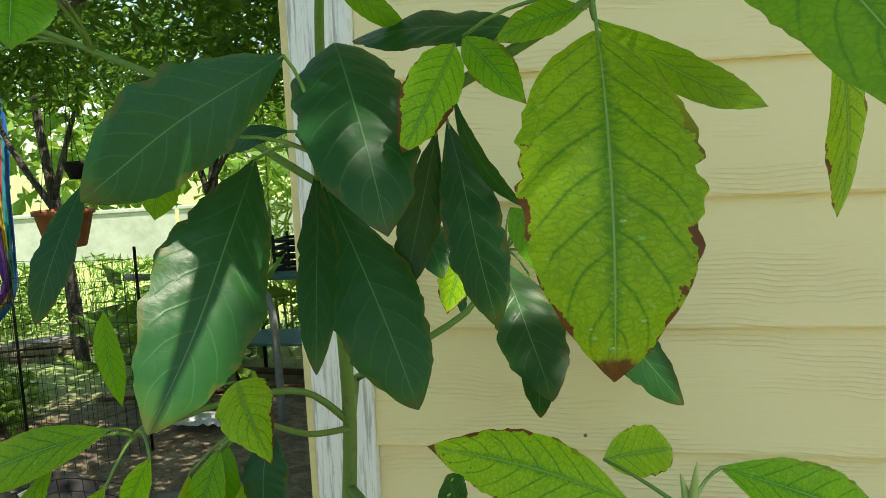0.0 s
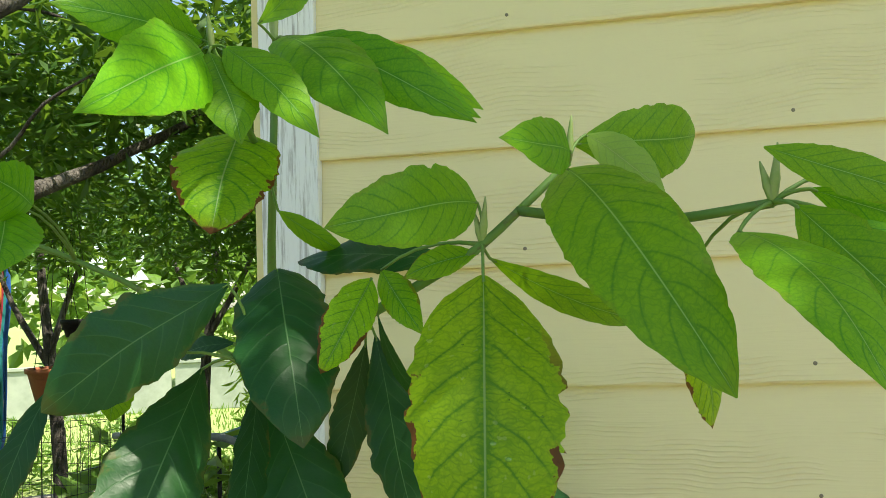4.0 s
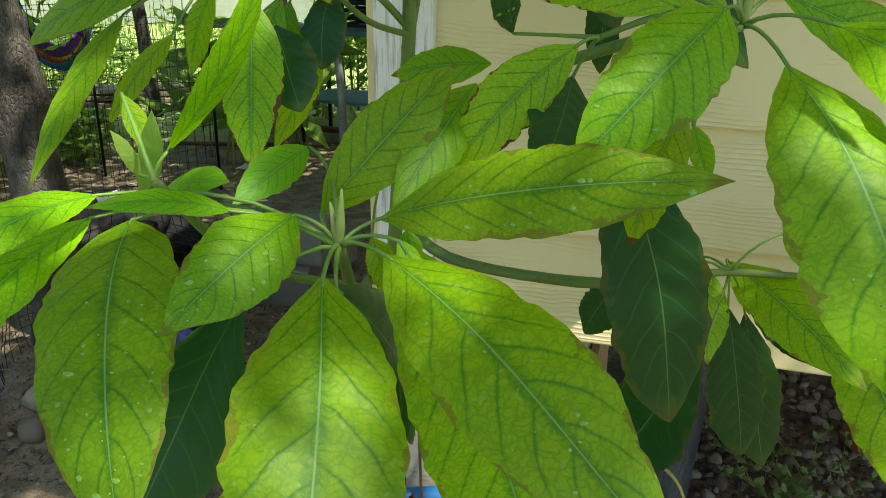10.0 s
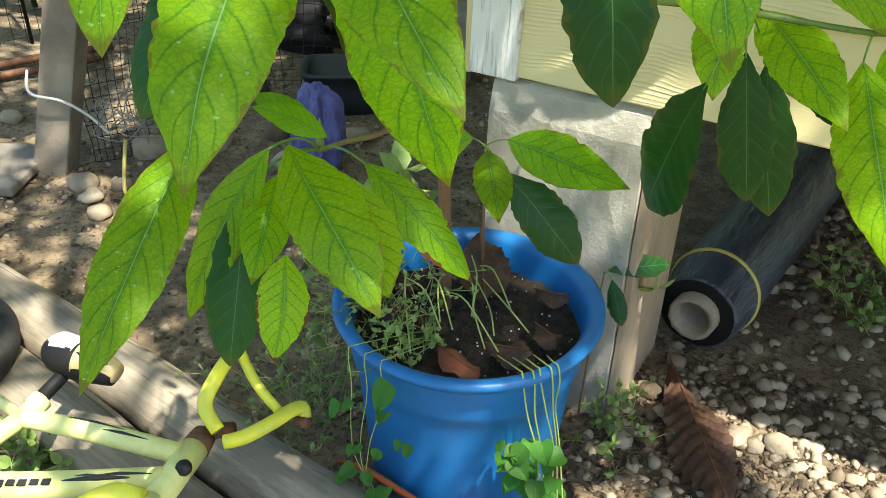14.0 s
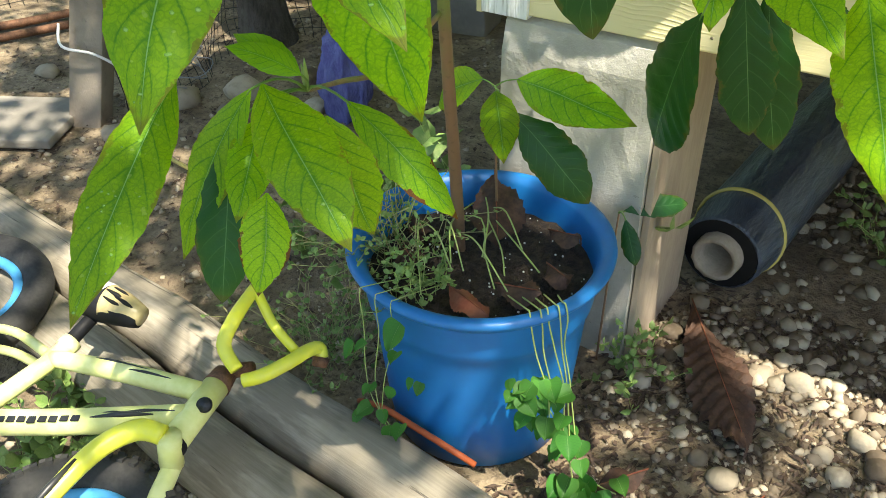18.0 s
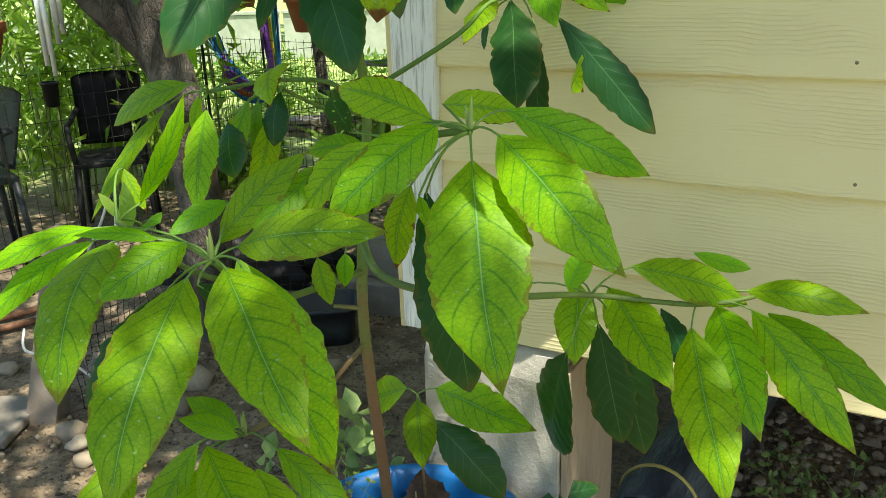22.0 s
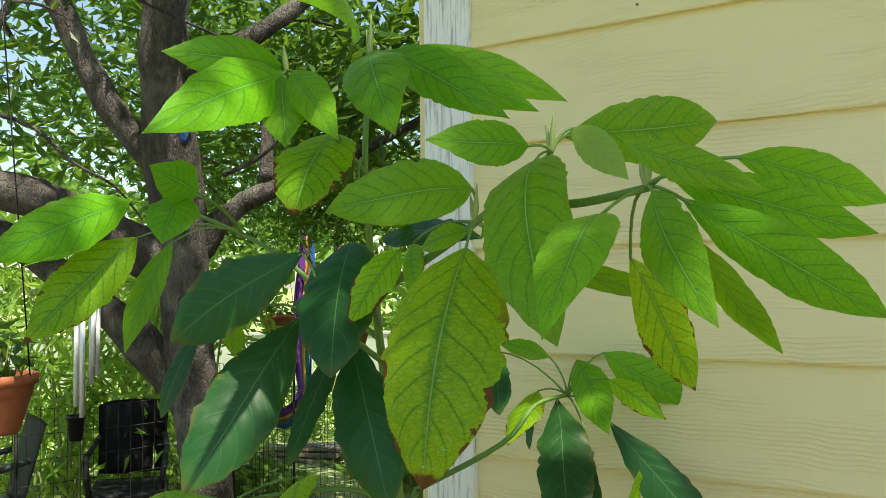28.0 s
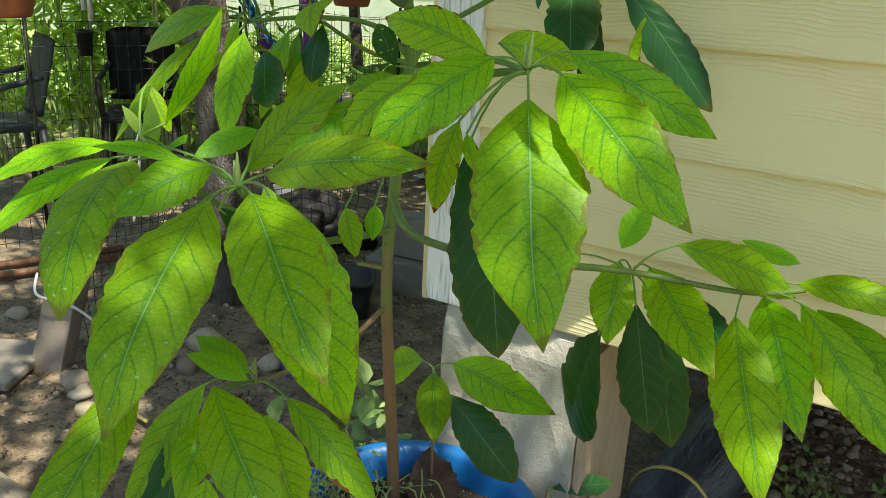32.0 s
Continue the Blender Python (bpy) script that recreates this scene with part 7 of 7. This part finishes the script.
# ---- hammock ----
def build_hammock():
    o = Vector((-4.41, 5.32, 0.08))
    ham = thing("hammock", "rainbow striped net hammock chair hanging from cords", "hammock", o)
    cols = [("purple_cord", (0.16, 0.03, 0.32)), ("yellow_cord", (0.70, 0.46, 0.04)), ("red_cord", (0.45, 0.03, 0.05)), ("orange_cord", (0.5, 0.16, 0.03)), ("blue_cord", (0.02, 0.12, 0.46)), ("teal_cord", (0.02, 0.26, 0.27))]
    mats = [plain(n, c, tuple(v * 0.75 for v in c), 60, 0.8, 0, 0.3) for n, c in cols]
    rng = random.Random(2)
    e = Vector((0.76, 0.65, 0.0)) * 1.3
    back = Vector((-0.65, 0.76, 0.0))
    at = lambda s, z, w=0.0: e * s + back * w + Vector((0, 0, z))
    # seat and its strap, strand by strand
    for i in range(34):
        f = i / 33
        m = mats[0] if f < 0.4 else mats[1] if f < 0.5 else mats[3] if f < 0.56 else mats[2] if f < 0.64 else mats[5] if f < 0.80 else mats[4]
        w, k = (f - 0.5) * 0.35, rng.uniform(-0.015, 0.015)
        pts = [at(-0.20 + 0.02 * f, 0.66, w * 0.3), at(-0.15 - 0.05 * f + k, 0.50 - 0.12 * f, w), at(-0.02 + k, 0.40 - 0.22 * f, w), at(0.09 + 0.06 * f, 0.52 - 0.12 * f, w), at(0.08 + 0.08 * f + k, 0.80, w * 0.5),
               at(0.07 + 0.11 * f, 1.25, w * 0.3), at(0.10 + 0.10 * f, 1.65, w * 0.2), at(0.16, 2.4, 0)]
        part("strand", tube(pts, 0.011, 5, smooth_steps=5), m, ham)
    for i in range(12):
        f = i / 11
        k = rng.uniform(-0.01, 0.01)
        pts = [at(-0.80, 2.3, 0), at(-0.42 + 0.10 * (f - 0.5) + k, 1.15, 0.05 * f), at(-0.27 + 0.10 * (f - 0.5) + k, 0.82, 0.05 * f), at(-0.19 + 0.05 * (f - 0.5), 0.60, 0.1 * f), at(-0.14 + 0.12 * f, 0.38 - 0.06 * f, 0.1 * f)]
        part("strand", tube(pts, 0.009, 5, smooth_steps=5), mats[4 if i % 3 else 5], ham)


build_hammock()


# ---- wind chime, planter on a stand, other yard things ----
def build_chime():
    o = Vector((-2.00, 1.655, 1.505))
    ch = thing("wind_chime", "silver tube wind chime hanging from a branch", "wind chime", o)
    M_ALU = plain("brushed_aluminium", (0.80, 0.81, 0.82), (0.72, 0.73, 0.74), 60, 0.35, 0.3, 0)
    part("cap", lathe([(0.0, 0.02), (0.047, 0.02), (0.050, 0.026), (0.047, 0.034), (0.0, 0.036)], 24), M_RUST, ch)
    for i in range(6):
        a = 2 * math.pi * i / 6
        x, y = 0.035 * math.cos(a), 0.035 * math.sin(a)
        part("tube", tube([(x, y, -0.03), (x, y, -0.26 - 0.035 * i)], 0.0085, 10), M_ALU, ch)
        part("thread", tube([(x, y, 0.025), (x, y, -0.03)], 0.0012, 4), M_WHITE, ch)
    part("hanger", tube([(0.0, 0.0, 0.036), (0.0, 0.0, 0.10)], 0.002, 5), M_WIRE, ch)
    cone = thing("wire_ornament", "pale wire cone ornament hanging from the shade tree", "ornament", (-1.98, 1.76, 1.56))
    for k in range(12):
        a, b = 2 * math.pi * k / 12, 2 * math.pi * (k + 3) / 12
        part("wire", tube([(0.032 * math.cos(a), 0.032 * math.sin(a), 0.07), (0.017 * math.cos((a + b) / 2), 0.017 * math.sin((a + b) / 2), 0.01), (0, 0, -0.06)], 0.0012, 4), M_WHITE, cone)
    part("ring", tube([(0.032 * math.cos(i * 0.3927), 0.032 * math.sin(i * 0.3927), 0.07) for i in range(17)], 0.0018, 5), M_WHITE, cone)
    part("hanger", tube([(0.032, 0, 0.07), (0.0, 0.0, 0.13), (-0.02, 0.02, 0.24)], 0.0012, 4), M_WHITE, cone)


build_chime()


def build_rope():
    rope = thing("white_rope", "white rope tied round the shade tree and the fence", "rope", (-2.2, 1.98, 0.6))
    for pts in ([(0.05, -0.05, 0.02), (-0.02, -0.1, -0.18), (-0.12, -0.12, -0.32)], [(0.05, -0.05, 0.02), (0.07, -0.1, -0.2), (0.05, -0.12, -0.36)], [(0.30, -0.02, 0.33), (0.36, 0.0, 0.36), (0.42, 0.05, 0.33), (0.42, 0.03, -0.1)]):
        part("strand", tube(pts, 0.006, 6, smooth_steps=5), M_WHITE, rope)


build_rope()


M_CHAIR = plain("dark_grey_plastic", (0.020, 0.026, 0.030), (0.034, 0.042, 0.048), 14, 0.5, 0, 0.15)


def build_chair(at, turned, width, label, material):
    """A moulded garden chair with armrests, seen past the fence."""
    ch = thing("garden_chair", label, "chair", at, "garden chairs behind the fence")
    turn = pose(0, 0, 0, 0, 0, turned)
    put = lambda *p: turn @ Vector(p)
    bm = bmesh.new()
    n, h = 12, 0.40
    grid = [[bm.verts.new(put((i / n - 0.5) * width * (0.94 + 0.06 * j / n), 0.20 + 0.10 * j / n - 0.035 * (1 - (2 * i / n - 1) ** 2), 0.48 + h * (j / n) - 0.035 * (2 * i / n - 1) ** 4 * (j == n))) for i in range(n + 1)] for j in range(n + 1)]
    for r0, r1 in zip(grid, grid[1:]):
        for i in range(n):
            bm.faces.new((r0[i], r0[i + 1], r1[i + 1], r1[i]))
    bmesh.ops.solidify(bm, geom=bm.faces[:], thickness=0.018)
    part("backrest", bm, material, ch)
    part("seat", box((width, 0.42, 0.035), put(0, 0, 0.43), 0.012, turn.to_3x3()), material, ch)
    for x in (-0.46 * width, 0.46 * width):
        for y in (-0.19, 0.19):
            part("leg", tube([put(x, y, 0.42), put(x * 1.12, y * 1.15, 0.0)], [0.020, 0.014], 10), material, ch)
        part("armrest", tube([put(x, 0.22, 0.68), put(x * 1.12, 0.02, 0.64), put(x * 1.12, -0.17, 0.62), put(x, -0.2, 0.44)], 0.016, 10, smooth_steps=4), material, ch)


build_chair((-3.24, 2.80, 0.0), 47, 0.38, "black plastic garden chair behind the wire fence", M_BLACK)
build_chair((-3.52, 2.10, 0.0), -20, 0.42, "dark grey plastic garden chair at the fence end", M_CHAIR)
cup = tagged(link("fence_pot", lathe([(0, -0.05), (0.028, -0.05), (0.036, 0.045), (0.041, 0.046), (0.041, 0.06), (0.034, 0.06), (0.03, 0.0), (0, 0.0)], 20), M_BLACK), "small black nursery pot hung on the wire fence", "pot")
cup.location = (-2.70, 2.10, 0.90)


def build_table():
    o = Vector((-1.72, 5.0, 0.0))
    tb = thing("garden_table", "teal metal garden table with thin legs", "table", o)
    part("top", box((0.9, 0.5, 0.03), (0, 0, 0.72), 0.004), M_TEAL, tb, smooth=False)
    for x in (-0.42, 0.42):
        for y in (-0.22, 0.22):
            part("leg", tube([(x, y, 0), (x, y, 0.705)], 0.014, 8), M_STEEL, tb)
    part("shelf", box((0.84, 0.42, 0.02), (0, 0, 0.28), 0.003), M_TEAL, tb, smooth=False)
    cr = thing("plastic_crate", "black open plastic crate on the garden table", "crate", o + Vector((0.0, 0, 0.735)))
    for i in range(5):
        part("slat", box((0.30, 0.012, 0.022), (0, -0.12, 0.02 + 0.045 * i), 0.002), M_BLACK, cr, smooth=False)
        part("slat", box((0.30, 0.012, 0.022), (0, 0.12, 0.02 + 0.045 * i), 0.002), M_BLACK, cr, smooth=False)
        part("slat", box((0.012, 0.228, 0.022), (-0.156, 0, 0.02 + 0.045 * i), 0.002), M_BLACK, cr, smooth=False)
        part("slat", box((0.012, 0.228, 0.022), (0.156, 0, 0.02 + 0.045 * i), 0.002), M_BLACK, cr, smooth=False)
    for x in (-0.156, 0.156):
        for y in (-0.12, 0.12):
            part("corner", box((0.016, 0.016, 0.24), (x, y, 0.12), 0.002), M_BLACK, cr, smooth=False)
    cup = thing("nursery_pot", "bright green plastic nursery pot on the garden table", "pot", o + Vector((0.27, -0.05, 0.735)))
    part("body", lathe([(0, 0), (0.05, 0), (0.07, 0.15), (0.075, 0.152), (0.075, 0.17), (0.066, 0.17), (0.062, 0.1), (0, 0.1)], 24), M_GREENP, cup)
    bk = thing("bucket", "green plastic bucket on the garden table", "bucket", o + Vector((0.42, 0.08, 0.735)))
    part("body", lathe([(0, 0), (0.08, 0), (0.105, 0.25), (0.112, 0.252), (0.112, 0.27), (0.10, 0.27), (0.09, 0.05), (0, 0.05)], 24), plain("mint_plastic", (0.08, 0.55, 0.30), (0.07, 0.48, 0.26), 20, 0.5), bk)
    part("handle", tube([(0.11 * math.cos(math.pi * i / 10), 0, 0.26 + 0.06 * math.sin(math.pi * i / 10)) for i in range(11)], 0.003, 5), M_WHITE, bk)


build_table()

arch = tagged(link("pipe_arch", tube([(-2.85, 4.75, 0.74), (-2.2, 4.45, 0.78), (-1.85, 4.28, 0.80), (-1.66, 4.20, 0.72), (-1.60, 4.17, 0.55), (-1.585, 4.16, -0.02)], 0.022, 12, smooth_steps=7), M_GREY), "bent grey metal pipe frame in the yard", "pipe")
cloth_bm = bmesh.new()
_c = [[cloth_bm.verts.new((-1.98 + 0.36 * (i / 12 - 0.5), 4.05 + 0.24 * (j / 8 - 0.5), 0.04 + 0.05 * abs(noise.noise(Vector((i * 0.5, j * 0.6, 3)))) * math.sin(math.pi * i / 12))) for i in range(13)] for j in range(9)]
for r0, r1 in zip(_c, _c[1:]):
    for i in range(12):
        cloth_bm.faces.new((r0[i], r0[i + 1], r1[i + 1], r1[i]))
tagged(link("white_cloth", cloth_bm, M_WHITE), "crumpled white cloth lying on the dirt", "cloth")
for pts, r in (([(-3.6, 5.5, 0.03), (-2.6, 5.15, 0.03), (-1.2, 5.0, 0.03)], 0.022), ([(-2.9, 4.4, 0.025), (-2.2, 4.6, 0.025), (-1.3, 4.9, 0.03)], 0.014), ([(-2.86, 1.18, 0.03), (-2.65, 1.50, 0.03), (-2.55, 1.72, 0.03), (-2.42, 2.0, 0.03)], 0.017), ([(-2.74, 1.12, 0.03), (-2.54, 1.43, 0.03), (-2.45, 1.62, 0.03), (-2.34, 1.9, 0.03)], 0.017)):
    tagged(link("orange_pipe", tube(pts, r, 8, smooth_steps=4), M_RUST), "rusty orange pipe lying on the dirt", "pipe")


def build_blocks():
    rng = random.Random(6)
    spots = [(-1.16, 2.46, 0.0, 10), (-1.18, 2.85, 0.0, -12), (-1.45, 3.05, 0.0, 30), (-1.12, 2.52, 0.15, 5), (-1.93, 1.00, 0.0, 28)]
    for x, y, z, rz in spots:
        flat = z == 0.0 and x < -1.3
        b = thing("concrete_block", "flat grey concrete slab on the dirt" if flat else "rough grey concrete block by the house", "block", (x, y, z + 0.005), "concrete blocks")
        size = (0.46, 0.30, 0.030) if flat else (0.34, 0.19, 0.145)
        part("body", box(size, (0, 0, size[2] / 2), 0.008, pose(0, 0, 0, 0, 0, rz).to_3x3()), M_BLOCK, b, smooth=False)
    for x, y, rz in ((-4.3, 5.35, 12), (-4.1, 5.6, 25), (-3.5, 5.75, -10)):
        pk = thing("plank_stack", "weathered planks stacked on the yard", "planks", (x, y, 0.0))
        for k in range(3):
            part("board", box((0.7, 0.12, 0.035), (0.03 * k, 0.02 * k, 0.02 + 0.05 * k), 0.003, pose(0, 0, 0, 0, 0, rz + 6 * k).to_3x3()), M_LOG, pk, smooth=False)


build_blocks()


def build_tub():
    """A dark tub shape behind the rag, added for an unidentified dark area."""
    tub = thing("dark_area_tub", "dark tub shape added for an unidentified dark area", "tub", (-1.26, 2.08, 0.0))
    bm = bmesh.new()
    turn = pose(0, 0, 0, 0, 0, 35)
    prof = [(0.88, 0.0), (0.94, 0.08), (1.0, 0.15), (1.06, 0.15), (1.06, 0.165), (0.96, 0.165), (0.90, 0.06)]
    rings = [[bm.verts.new(turn @ Vector((0.15 * r * math.copysign(abs(math.cos(a)) ** 0.4, math.cos(a)), 0.11 * r * math.copysign(abs(math.sin(a)) ** 0.4, math.sin(a)), z))) for a in (2 * math.pi * (k + 0.5) / 32 for k in range(32))] for r, z in prof]
    for a, b in zip(rings, rings[1:]):
        for k in range(32):
            bm.faces.new((a[k], a[(k + 1) % 32], b[(k + 1) % 32], b[k]))
    bm.faces.new(rings[0][::-1])
    bm.faces.new(rings[-1])
    part("body", bm, M_CHAIR, tub)


build_tub()
tagged(link("blue_cloth", box((0.10, 0.03, 0.09), (-1.78, 1.86, 2.10), 0.012, pose(0, 0, 0, 4, 18, 40).to_3x3()), plain("blue_fabric", (0.03, 0.07, 0.32), (0.05, 0.12, 0.40), 30, 0.9, 0, 1.0, (1, 1, 0.4), 0.02)), "small blue cloth scrap tied to the shade tree", "cloth")
brick = tagged(link("brick_piece", box((0.16, 0.08, 0.05), (0.86, 2.05, 0.03), 0.012, pose(0, 0, 0, 0, 0, 25).to_3x3()), M_TERRA), "broken red brick under the house", "brick")

heap = bmesh.new()
bmesh.ops.create_icosphere(heap, subdivisions=5, radius=1.0)
for v in heap.verts:
    p = v.co.copy()
    fold = 0.16 * noise.noise(Vector((p.x * 3, p.y * 3, p.z * 0.8))) + 0.06 * noise.noise(Vector((p.x * 9, p.y * 9, p.z * 2)))
    v.co = Vector((p.x * 0.085 * (1 + 2 * fold), p.y * 0.07 * (1 + 2 * fold), max(-0.02, 0.13 + p.z * 0.16 * (1 + fold))))
rag = link("blue_rag", heap, plain("violet_blue_fabric", (0.10, 0.10, 0.30), (0.16, 0.17, 0.42), 40, 0.9, 0, 0.6, (1, 1, 0.4), 0.01))
rag.location = (-1.02, 1.62, 0.0)
tagged(rag, "heaped violet-blue cloth on the dirt", "cloth")
